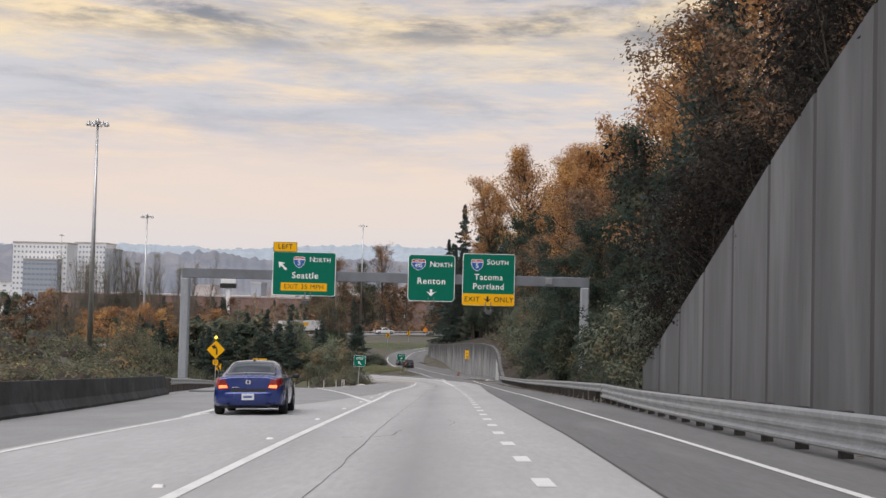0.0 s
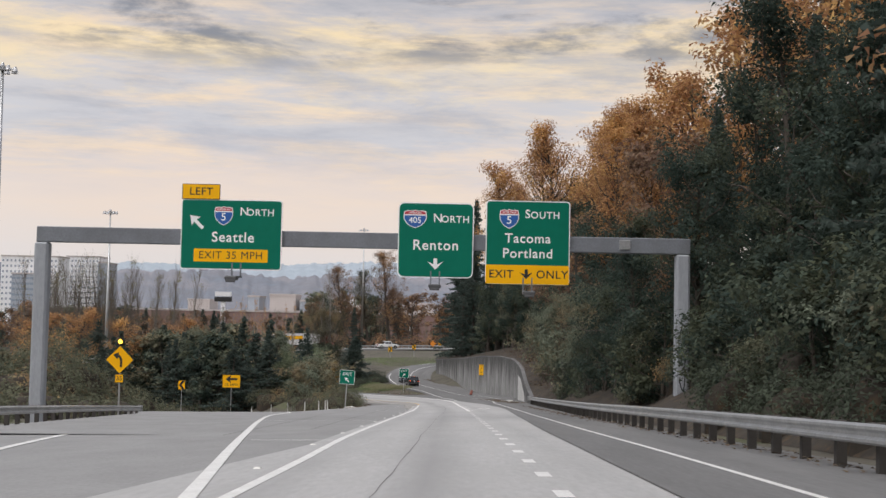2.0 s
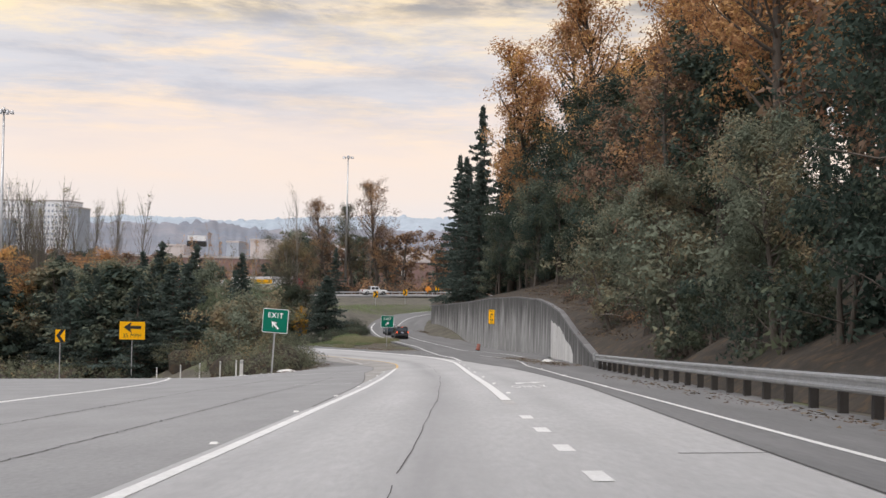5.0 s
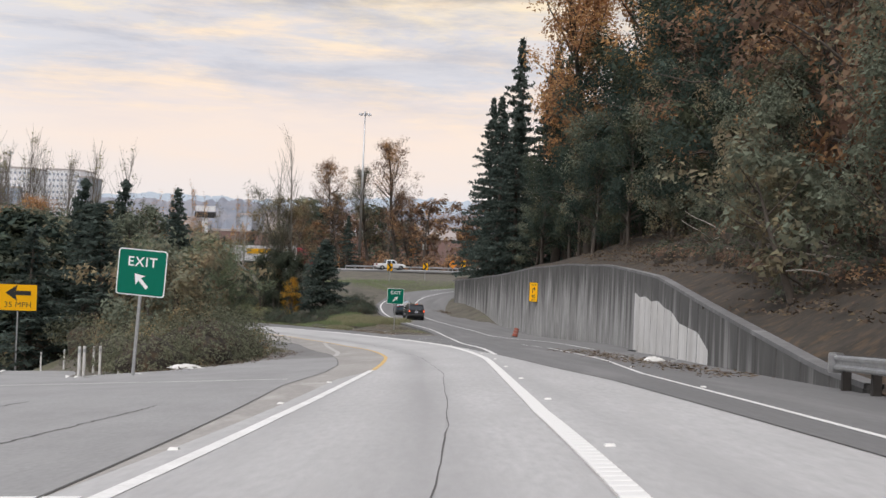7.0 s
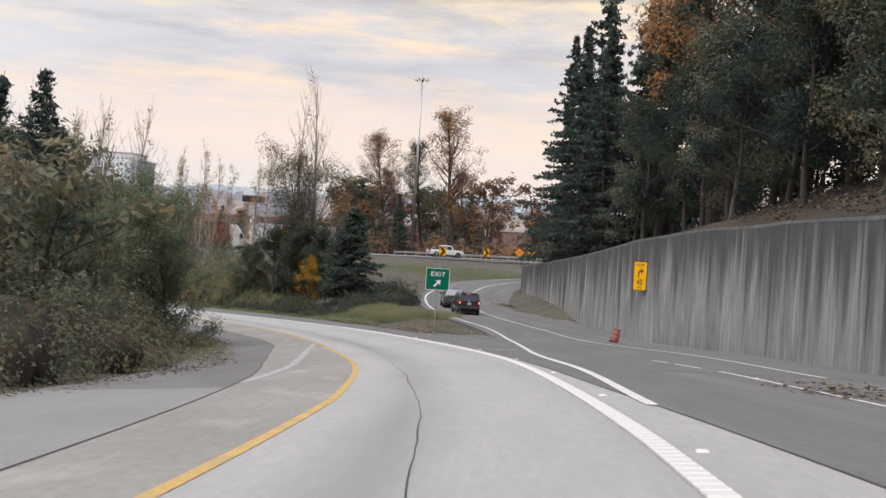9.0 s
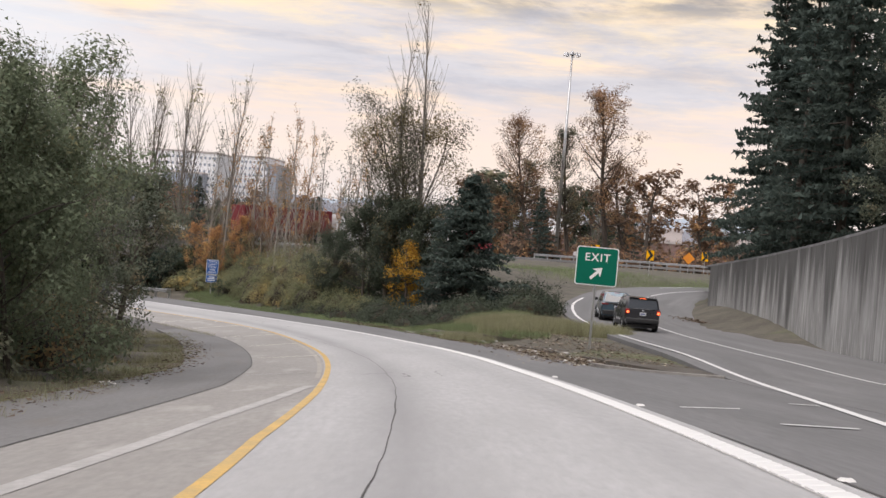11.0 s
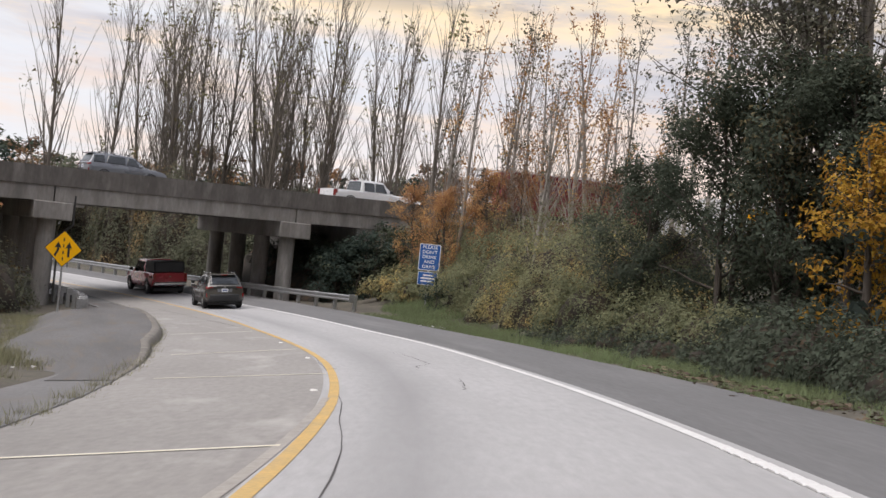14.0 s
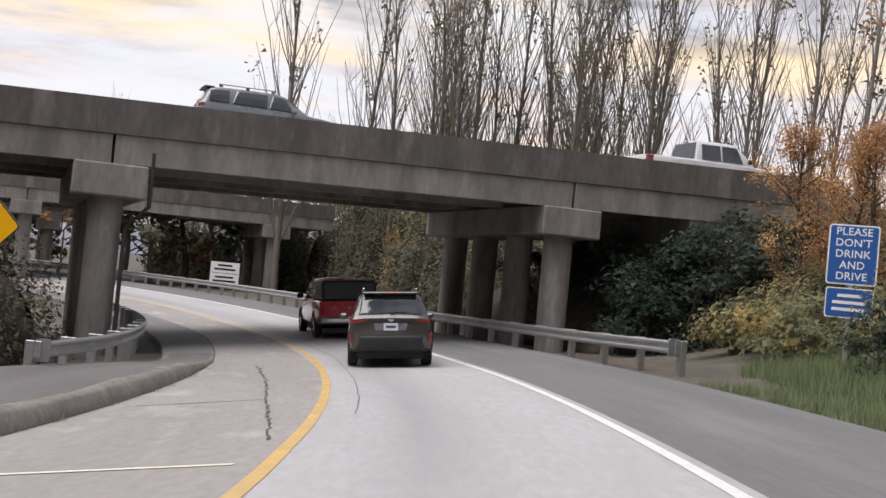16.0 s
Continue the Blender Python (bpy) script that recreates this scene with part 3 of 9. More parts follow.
def pave(s0, s1, u0, u1, mtl, name, label, dz=0.0, skirt=0.5, step=1.0, cross=2):
    ln, s = main_line(s0, s1, step)
    f = lambda v: np.interp(s, [q[0] for q in v], [q[1] for q in v]) if isinstance(v, list) else v
    return strip(name, ln, f(u0), f(u1), dz, M[mtl], label, "road", skirt=skirt, cross=cross)


CRACK = [(8, -1.26), (14, -1.12), (22, -1.12), (28, -1.03), (41, -0.91), (56, -0.68), (70, -0.6), (87, -0.6), (110, -0.3), (128, -0.12), (137, 0.05), (144, 0.2), (152, 0.32), (170, -0.1), (186, -0.59), (194, -0.58), (200, -0.46), (207, -0.26), (213, -0.13), (224, -0.14), (232, -0.31), (239, -0.61), (242, -0.74), (246, -0.87), (250, -1.08), (254.5, -1.25), (258.5, -1.38), (263, -1.50), (300, -0.6), (335, -0.6)]
SEAM = [(-60, 2.0), (11, 2.15), (21, 2.35), (55, 2.75), (70, 3.0), (119, 4.1), (146, 4.0), (155, 3.6), (174, 3.1), (187, 3.02), (222, 3.28), (232, 3.1), (240, 2.88), (250, 2.6), (262, 2.32), (278, 2.22), (340, 2.25)]
LEFTSEAM = [(-60, -6.3), (29, -6.3), (44, -4.2), (60, -3.0), (110, -2.9), (128, -3.0), (147, -3.45), (155, -3.1), (162, -3.15), (180, -3.95), (191, -4.5), (200, -4.45), (206, -4.1), (212, -3.68), (222, -3.7), (244, -4.25), (260, -5.1), (271, -5.4), (284, -4.6), (298, -3.6), (310, -3.2), (340, -3.2)]
RIGHTEDGE = [(-60, 7.0), (40, 7.0), (60, 6.9), (110, 7.4), (145, 8.6), (160, 9.9), (176, 11.0), (190, 12.4), (203, 11.5), (216, 8.0), (218, 5.6), (232, 5.3), (245, 5.1), (265, 4.75), (280, 5.25), (292, 5.6), (301, 5.9), (315, 5.0), (400, 4.6)]
SHOULDER = [(-60, -9.8), (20, -9.8), (40, -11.4), (62, -14.5), (90, -19), (115, -22), (140, -21), (151, -14), (162, -9.4), (171, -7.7), (191, -7.2), (201, -7.5), (207, -7.1), (216, -6.5), (223, -5.8), (236, -6.4), (252, -6.5), (265, -6.2), (275, -6.0), (290, -5.2), (300, -4.8), (340, -4.8)]
YELLOW = [(-60, -6.3), (29, -6.3), (44, -4.2), (60, -3.0), (110, -2.9), (128, -3.0), (150, -2.4), (156, -1.7), (172, -1.45), (200, -1.85), (222, -1.6), (240, -1.45), (272, -1.55), (300, -1.3), (400, -1.3)]
pave(-60, 400, YELLOW, SEAM, "concrete_road", "road", "pale worn concrete traffic lane with fine cracks")
pave(112, 400, LEFTSEAM, YELLOW, "concrete_old", "road", "dull tan concrete verge lane inside the bend")
pave(-60, 400, SEAM, RIGHTEDGE, "asphalt", "road", "dark grey asphalt lane and shoulder", cross=10)
pave(-60, 176, SHOULDER, LEFTSEAM, "asphalt_old", "road", "weathered grey asphalt beside the concrete lane")
pave(176, 400, SHOULDER, LEFTSEAM, "asphalt_mid", "road", "grey asphalt shoulder inside the bend")
# turn-off lane to the right, the left turn-off, and the crossing road


def settle(line):
    """Where two roads part, the one lies on the other's plane and then finds its own height."""
    k = smooth01(line[:, 1], 209, 232)
    line[:, 2] = surface(line[:, 0], line[:, 1]) * (1 - k) + line[:, 2] * k
    line[:, 5] = 0.015 * (1 - k)
    return line


def parting(x, y, z):
    """Height of the exit lane's surface: the main road's plane first, then its own."""
    k = smooth01(y, 209, 232)
    return surface(x, y) * (1 - k) + z * k


ramp_ln = settle(free_line([(x, y, z) for x, y, z in RAMP_R[1:]], 1.5))
strip("road", ramp_ln, -2.7, np.interp(ramp_ln[:, 1], [183, 205, 226, 240, 250, 262, 277, 320], [4.6, 5.6, 6.7, 7.4, 8.2, 8.2, 7.0, 5.4]), 0.006, M["asphalt"], "asphalt exit lane curving up to the right", "road", skirt=0.6, cross=4, lie=parting)
left_ln = free_line(LEFT_R[1:])
strip("road", left_ln, np.interp(left_ln[:, 1], [67, 112, 128], [-8.2, -8.8, -12.5]), 4.0, -0.02, M["asphalt_old"], "grey asphalt exit lane bending away", "road", skirt=0.5, cross=2)
upper_ln = free_line(UPPER, 2.0)


# ---- road markings ----
def paint(s0, s1, u0, u1, mtl, label, step=1.0, name="road_marking", dz=0.006):
    ln, s = main_line(s0, s1, step)
    f = lambda v: np.interp(s, [q[0] for q in v], [q[1] for q in v]) if isinstance(v, list) else v
    a = f(u0)
    return strip(name, ln, a, a + u1, dz, M[mtl], label, "road marking")


paint(-60, 45, -2.50, 0.15, "paint_white", "solid white lane line")
paint(45, 156, [(45, -2.50), (55, -2.53), (64, -2.66), (92, -2.82), (110, -2.78), (128, -2.65), (137, -2.47), (157, -1.78)], 0.17, "paint_white", "solid white edge line of the exit split")
paint(156, 398, [(156, -1.76), (172, -1.52), (200, -1.95), (209, -1.74), (227, -1.5), (240, -1.48), (253, -1.38), (263, -1.44), (272, -1.62), (281, -1.62), (294, -1.37), (301, -1.22), (320, -1.3), (398, -1.4)], 0.15, "paint_yellow", "solid yellow edge line")
paint(110, 232, [(110, 1.22), (128, 1.18), (137, 1.3), (165, 2.2), (187, 2.6), (222, 2.9), (232, 2.75)], 0.26, "paint_faded", "broad ribbed white line")


def ribs(s0, s1, table, width, pitch=0.3, gap=0.05):
    """Raised bars, one behind another, on a broad line."""
    s = np.arange(s0, s1, pitch)
    V = []
    for a in s:
        u = float(np.interp(a, [q[0] for q in table], [q[1] for q in table]))
        V += [at(a, u, 0.004), at(a, u + width, 0.004), at(a + 0.03, u, 0.018), at(a + 0.03, u + width, 0.018), at(a + pitch - gap, u, 0.018), at(a + pitch - gap, u + width, 0.018), at(a + pitch - gap, u, 0.004), at(a + pitch - gap, u + width, 0.004)]
    i = np.arange(len(s))[:, None] * 8
    F = np.concatenate([i + np.array(q) for q in ((0, 1, 3, 2), (2, 3, 5, 4), (4, 5, 7, 6), (0, 2, 4, 6), (1, 7, 5, 3))])
    tagged(new("road_marking", mesh_from("road_marking", V, F, M["paint_white"])), "raised ribs of the broad white line", "road marking", kind="stuff")


RIBBED = [(110, 1.24), (128, 1.20), (137, 1.32), (165, 2.22), (187, 2.62), (222, 2.92), (232, 2.78), (240, 2.6), (250, 2.33)]
ribs(112, 232, RIBBED, 0.22)
ribs(232, 248, RIBBED, 0.12)
paint(232, 398, [(232, 2.78), (240, 2.61), (262, 2.05), (278, 1.98), (398, 1.98)], 0.125, "paint_white", "white right edge line")
paint(-60, 190, [(-60, 3.95), (12, 3.95), (50, 4.2), (71, 4.3), (106, 4.6), (131, 4.75), (151, 5.5), (164, 6.6), (183, 7.6), (190, 7.6)], 0.12, "paint_white", "thin white edge line")
paint(-60, 32, -6.15, 0.13, "paint_white", "white left lane line")
s = -52.0
while s < 108:
    paint(s, s + 0.95, [(-60, 1.02), (20, 1.05), (50, 1.3), (70, 1.38), (110, 1.25)], 0.2, "paint_white", "short white lane dash", step=0.95)
    s += 3.2
for s0_, s1_, u0_, u1_, tone_ in ((226.9, 227.6, -3.6, -1.5, "paint_cream"), (237.4, 238.5, -3.75, -1.55, "paint_cream"), (247.0, 248.2, -4.2, -1.5, "paint_cream"), (258.4, 259.5, -4.4, -1.45, "paint_cream"), (266.9, 268.9, -4.8, -1.7, "paint_cream"), (278.6, 279.7, -4.7, -1.85, "paint_cream"), (286.4, 287.5, -4.1, -2.2, "paint_faded"), (216.4, 217.2, -3.6, -1.7, "paint_faded")):
    n_ = 12
    V_ = [at(s0_ + (s1_ - s0_) * i / n_ + d_, u0_ + (u1_ - u0_) * i / n_, 0.007) for i in range(n_ + 1) for d_ in (0.0, 0.11)]
    F_ = [(2 * i, 2 * i + 1, 2 * i + 3, 2 * i + 2) for i in range(n_)]
    tagged(new("road_marking", mesh_from("road_marking", V_, F_, M[tone_], uvs=[(0.3 * k, 0.1 * (k % 2)) for k in range(len(V_))])), "thin painted bar across the verge lane", "road marking", kind="structure")
# a worn pale line inside the yellow one
paint(214, 254, [(214, -1.84), (228, -1.77), (238, -1.73), (242, -1.68), (247, -1.58), (254, -1.46)], 0.12, "paint_ghost", "worn-off pale line inside the yellow edge line")
for s, u0, w in ((62.6, -4.7, 2.1), (87.5, -8.4, 5.7), (128.3, -5.6, 2.9), (150.6, -13.0, 9.3)):
    paint(s, s + 0.13, u0, w, "paint_white", "thin white bar across the split", step=0.13)
for s, u0, w in ((203.4, 3.65, 0.85), (200.8, 4.2, 0.95), (195.3, 3.4, 1.0), (205.6, 6.0, 0.5)):
    paint(s, s + 0.12, u0, w, "paint_white", "thin white bar in the gore", step=0.12, dz=0.016)
lane_l = free_line(LEFT_R)
strip("road_marking", lane_l, -0.1, 0.1, 0.012, M["paint_white"], "white line of the left exit", "road marking")
strip("road_marking", free_line([(-6.2, 29), (-7.3, 46), (-10.6, 67), (-14.5, 90), (-17.8, 110), (-20.5, 135), (-24.6, 155), (-31, 175), (-41, 190), (-56, 204)]), -0.1, 0.1, 0.012, M["paint_white"], "white edge line of the left exit", "road marking")
gore = settle(free_line([(0.9, 170, -10.95), (0.3, 182, -11.6), (-0.7, 191, -12.05), (-1.2, 199, -12.5), (-2.0, 211, -13.2), (-3.6, 227.4, -13.82), (-6.2, 238, -14.02), (-8.3, 247, -14.15), (-11.0, 261.5, -14.1), (-12.1, 275, -13.7), (-10.2, 290, -12.9), (-3.5, 304, -12.25)]))
strip("road_marking", gore, -0.09, 0.09, 0.014, M["paint_white"], "white left edge line of the exit lane", "road marking", lie=parting)
strip("road_marking", ramp_ln, 2.0, 2.13, 0.014, M["paint_white"], "white right edge line of the exit lane", "road marking", lie=parting)


def crack(s0, s1, seed, width):
    ln, s = main_line(s0, s1, 0.5)
    c = np.interp(s, [q[0] for q in CRACK], [q[1] for q in CRACK]) + np.array([0.05 * noise.noise((q / 5.0, seed, 0)) + 0.03 * noise.noise((q / 1.1, seed, 3)) for q in s])
    w = np.array([width * (0.5 + 0.9 * abs(noise.noise((q / 3.0, seed, 7)))) for q in s])
    strip("pavement_crack", ln, c - w / 2, c + w / 2, 0.005, M["tar"], "dark tarred crack along the lane", "crack")


paint(178, 211, [(178, -3.9), (188, -3.62), (193, -3.55), (197.5, -3.3), (202.7, -2.93), (210, -2.1), (211, -1.95)], 0.24, "paint_faded", "worn-off old white line")
crack(8, 95, 1.5, 0.012)
crack(96, 150, 2.5, 0.018)
crack(150, 264, 2.5, 0.019)
crack(285, 330, 3.5, 0.02)
for table, lo, hi in ((SEAM, -60, 200), (LEFTSEAM, 110, 320)):
    ln, s = main_line(lo, hi, 1.0)
    c = np.interp(s, [q[0] for q in table], [q[1] for q in table])
    strip("pavement_crack", ln, c - 0.018, c + 0.018, 0.007, M["tar"], "dark joint between concrete and asphalt", "crack")
for s, u, w in ((58, 3.0, 1.2), (72, -1.0, 0.9), (98, 2.6, 1.1), (122, -0.4, 0.3), (261.0, -1.6, 0.38)):
    ln, q = main_line(s, s + 0.05, 0.05)
    strip("pavement_crack", ln, u, u + w, 0.006, M["tar"], "short crack across the lane", "crack")


def jagged(points, width, seed):
    """A branching crack or a streak: short crooked runs between points (s, u)."""
    r = np.random.RandomState(seed)
    P = []
    for (s0, u0), (s1, u1) in zip(points, points[1:]):
        k = max(2, int(np.hypot(s1 - s0, (u1 - u0) * 2) / 0.18))
        for i in range(k):
            f = i / k
            P.append((s0 + (s1 - s0) * f + r.normal() * 0.05 * (i > 0), u0 + (u1 - u0) * f + r.normal() * 0.022 * (i > 0)))
    P = np.array([at(s_, u_, 0.006) for s_, u_ in P + [points[-1]]])
    sd_ = sides(P) * (width * r.uniform(0.25, 0.9, len(P)))[:, None]
    V = np.stack([np.column_stack([P[:, :2] - sd_, P[:, 2]]), np.column_stack([P[:, :2] + sd_, P[:, 2]])], axis=1).reshape(-1, 3)
    i = np.arange(len(P) - 1) * 2
    tagged(new("pavement_crack", mesh_from("pavement_crack", V, np.stack([i, i + 1, i + 3, i + 2], axis=1), M["tar"])), "jagged crack or dark streak in the concrete", "crack", kind="structure")


jagged([(215.3, -0.75), (215.4, -0.4), (215.3, -0.11)], 0.02, 1)
jagged([(215.9, -0.1), (215.3, 0.19), (214.6, 0.25), (214.0, 0.30), (213.7, 0.31), (213.6, 0.15)], 0.025, 2)
jagged([(266.9, 0.55), (264.9, 0.72), (264.1, 0.74), (262.5, 0.79), (261.9, 0.6), (261.4, 0.38), (260.8, 0.33)], 0.012, 3)
jagged([(216.0, 1.06), (214.9, 1.0), (213.5, 1.01)], 0.010, 4)
jagged([(20.4, -1.6), (20.7, -1.0), (21.3, -0.75), (23.0, -0.68)], 0.014, 5)
jagged([(28.0, 0.3), (26.6, 0.42), (25.2, 0.3)], 0.010, 6)
jagged([(257.8, 0.80), (256.4, 0.74), (255.4, 0.61)], 0.012, 7)
# thin dark streak along the verge lane, not a crack
jagged([(296.4, -2.6), (291.0, -2.42), (287.0, -2.25), (284.0, -2.0), (281.8, -1.8)], 0.03, 12)
jagged([(70.5, -2.2), (71.0, -1.2), (70.8, -0.6)], 0.012, 8)
# long cracks and seams in the asphalt of the split
jagged([(66, -6.0), (84, -6.6), (104, -7.6), (124, -8.2), (142, -7.6)], 0.03, 9)
jagged([(72, -4.3), (96, -4.9), (120, -5.2), (140, -4.8)], 0.025, 10)
jagged([(92, -12), (116, -13.4), (140, -12.5)], 0.03, 11)


_, ks = main_line(258, 302, 1.0)
ku = np.interp(ks, [q[0] for q in LEFTSEAM], [q[1] for q in LEFTSEAM])
rise = smooth01(ks, 259, 276) * (1 - smooth01(ks, 292, 300))


def berm(name, profile, mtl, label, category):
    """A band along the kerb: (metres outward, height) across it, sinking to the pavement at both ends."""
    V_, UV_ = [], []
    for i in range(len(ks)):
        for d_, h_ in profile:
            b_ = 0.05 * noise.noise((ks[i] / 1.7, d_ * 2, 1.0)) * (d_ > 0.2)
            V_.append(at(ks[i], ku[i] - d_ * (0.3 + 0.7 * rise[i]), (h_ if h_ < 0 else h_ * rise[i]) + 0.012 + b_ * rise[i]))
            UV_.append((ks[i], d_))
    k_ = len(profile)
    i = (np.arange(len(ks) - 1)[:, None] * k_ + np.arange(k_ - 1)).ravel()
    tagged(new(name, mesh_from(name, V_, np.stack([i, i + k_, i + k_ + 1, i + 1], axis=1), M[mtl], uvs=UV_, smooth=True)), label, category, kind="structure")


M["kerb_tan"] = mat("sand-coloured weathered concrete kerb", (0.25, 0.228, 0.20), 0.9, second=(0.165, 0.15, 0.13), scale=1.4, fine=9, amount=0.85, bump=0.3, third=(0.13, 0.12, 0.11), third_scale=2.2, third_range=(0.56, 0.7))
berm("kerb", ((0.0, -0.1), (0.02, 0.02), (0.11, 0.19), (0.16, 0.225), (0.24, 0.24), (0.36, 0.25), (0.38, 0.18)), "kerb_tan", "sand-coloured weathered concrete kerb beside the verge lane", "kerb")
berm("verge_soil", ((0.33, 0.225), (0.6, 0.245), (1.2, 0.235), (1.7, 0.22), (2.1, 0.25), (2.8, 0.30), (3.8, 0.24), (5.0, -0.2)), "asphalt_edge", "grey gravelly dirt behind the kerb", "verge")
# ---- retaining walls ----
def wall_panel(x0, x1, z0, h0, h1, t=0.3, shift=0.0, gap=0.022, c=0.06):
    """An upright concrete panel from x0 to x1, its head sloping from h0 to h1, with chamfered joints."""
    bm = bmesh.new()
    plan = [(x0 + gap, c), (x0 + gap + c, 0), (x1 - gap - c, 0), (x1 - gap, c), (x1 - gap, t), (x0 + gap, t)]
    hh = lambda x: h0 + (h1 - h0) * (x - x0) / (x1 - x0)
    a = [bm.verts.new((x, y, z0)) for x, y in plan]
    b = [bm.verts.new((x, y, max(z0 + 0.05, hh(x)))) for x, y in plan]
    bm.faces.new(a); bm.faces.new(b[::-1])
    for i in range(6):
        bm.faces.new((a[i], b[i], b[(i + 1) % 6], a[(i + 1) % 6]))
    lay = bm.loops.layers.uv.new("UVMap")
    for f in bm.faces:
        for lp in f.loops:
            lp[lay].uv = (lp.vert.co.x + shift, hh(lp.vert.co.x) - lp.vert.co.z)
    return bm


wall1 = thing("wall_east", Matrix(), "tall grey weathered concrete panel retaining wall with dark joints", "wall", kind="structure")
WALL1_U, WALL1_END = 7.3, 42.4
WALL1_TOP = [(-60, 14.5), (0, 11.0), (16, 7.6), (22.2, 5.7), (25.4, 4.7), (28.8, 3.45), (32.2, 2.25), (37.7, 0.43), (42.4, -1.2)]
top1 = lambda s: float(np.interp(s, [p[0] for p in WALL1_TOP], [p[1] for p in WALL1_TOP]))
k = 0
s = WALL1_END - 3.2
while s > -60:
    a, b = at(s, WALL1_U), at(s + 3.2, WALL1_U)
    zb = b[2] - 0.6
    ob = part("panel", wall_panel(0, 3.2, zb, top1(s + 3.2), top1(s), gap=0.10, c=0.015), M["wall_dark"], wall1)
    ob.matrix_world = pose(b[0], b[1], 0, 0, 0, -90)
    bm = bmesh.new()
    box(bm, -0.11, 0.11, 0.006, 0.25, zb, max(zb + 0.1, top1(s + 3.2) - 0.03))
    ob = part("joint", bm, M["tar"], wall1, "dark joint filler")
    ob.matrix_world = pose(b[0], b[1], 0, 0, 0, -90)
    s -= 3.2

wall2 = thing("wall_south", Matrix(), "streaked grey concrete retaining wall beside the exit lane", "wall", kind="structure")
w2 = spline([(x, y, float(np.interp(y, *zip(*WALL2_BASE))), float(np.interp(y, *zip(*WALL2_HIGH)))) for x, y in WALL2], 0.5)
arc = np.concatenate([[0], np.cumsum(np.linalg.norm(np.diff(w2[:, :2], axis=0), axis=1))])
PW = 2.44
for i in range(int(arc[-1] / PW)):
    p, q = (np.array([np.interp(d, arc, w2[:, j]) for j in range(4)]) for d in (i * PW, (i + 1) * PW))
    ang = math.degrees(math.atan2(q[1] - p[1], q[0] - p[0]))
    ln_ = float(np.hypot(*(q - p)[:2]))
    zb = min(p[2], q[2]) - 0.6
    high0, high1 = p[2] + float(np.interp(p[1], *zip(*WALL2_HIGH))), q[2] + float(np.interp(q[1], *zip(*WALL2_HIGH)))
    bm = wall_panel(0, ln_, zb, high1, high0, 0.35, i * 7.7)
    ob = part("panel", bm, M["wall_streak"], wall2)
    ob.matrix_world = Matrix.Translation((q[0], q[1], 0)) @ pose(0, 0, 0, 0, 0, ang + 180)
    if 160 < p[1] < 184:      # repainted lower part
        drop, drop2 = (1.25 + 0.75 * noise.noise((k_ * 0.83, 4.1, 0)) for k_ in (i, i + 1))
        bm = wall_panel(0.02, ln_ - 0.02, zb, high1 - drop2, high0 - drop, 0.05)
        ob = part("painted_patch", bm, M["wall_light"], wall2, "pale repainted lower panel")
        ob.matrix_world = Matrix.Translation((q[0], q[1], 0)) @ pose(0, 0, 0, 0, 0, ang + 180) @ Matrix.Translation((0, -0.012, 0))
# coping along the head
bm = bmesh.new()
sd2 = sides(w2)
rows_ = []
for i in range(0, len(w2), 3):
    y = w2[i, 1]
    h = w2[i, 2] + float(np.interp(y, *zip(*WALL2_HIGH)))
    rows_.append([bm.verts.new((w2[i, 0] + sd2[i, 0] * o, y + sd2[i, 1] * o, h + dz)) for o, dz in ((-0.01, -0.10), (-0.01, 0.02), (0.40, 0.02), (0.40, -0.10))])
for a, b in zip(rows_, rows_[1:]):
    for j in range(4):
        bm.faces.new((a[j], a[(j + 1) % 4], b[(j + 1) % 4], b[j]))
part("coping", bm, M["wall_dark"], wall2, "dark mossy coping")


# ---- wooded hillside to the right of the lanes ----
HILL_Y = np.concatenate([np.arange(-64, 300, 1.6)])


def hill_foot(y):
    """x and height of the hillside's lower edge."""
    xw = np.interp(y, [-64, 42.4, 50, 110, 138, 143.5], [WALL1_U + 0.25, WALL1_U + 0.25, 8.4, 8.6, 8.6, 7.9])
    xw = np.where(y > 143.5, wall2_x(y) + 0.3, xw)
    base = surface(xw, y)
    z1 = np.array([top1(v) for v in y]) - 0.25
    z2 = np.interp(y, *zip(*WALL2_BASE)) + np.interp(y, *zip(*WALL2_HIGH)) - 0.1
    z = np.where(y < 42.4, np.maximum(z1, base - 0.2), np.where(y > 143.5, z2, base - 0.15))
    return xw, z


HILL_D = np.array([0, 1.2, 3, 5, 8, 12, 17, 23, 30, 40, 55, 80, 120, 180])


def hill_rise(d, y):
    steep = np.interp(y, [-64, 30, 50, 140, 165, 200, 240, 277, 300], [0.35, 0.35, 0.62, 0.62, 0.5, 0.4, 0.3, 0.1, 0.0])
    return steep * (np.minimum(d, 22) + 0.45 * np.clip(d - 22, 0, 60))


fx, fz = hill_foot(HILL_Y)
V, Fc = [], []
for j, d in enumerate(HILL_D):
    x = fx + d
    z = fz + hill_rise(d, HILL_Y) + (0 if d < 1 else 1) * 0.45 * lumps(x, HILL_Y, 4.0, 2.0)
    if d > 100:
        z = z - 0.02 * (d - 100)
    V.append(np.stack([x, HILL_Y, z], axis=1))
V = np.stack(V, axis=1)
nr, nc = V.shape[:2]
i = (np.arange(nr - 1)[:, None] * nc + np.arange(nc - 1)).ravel()
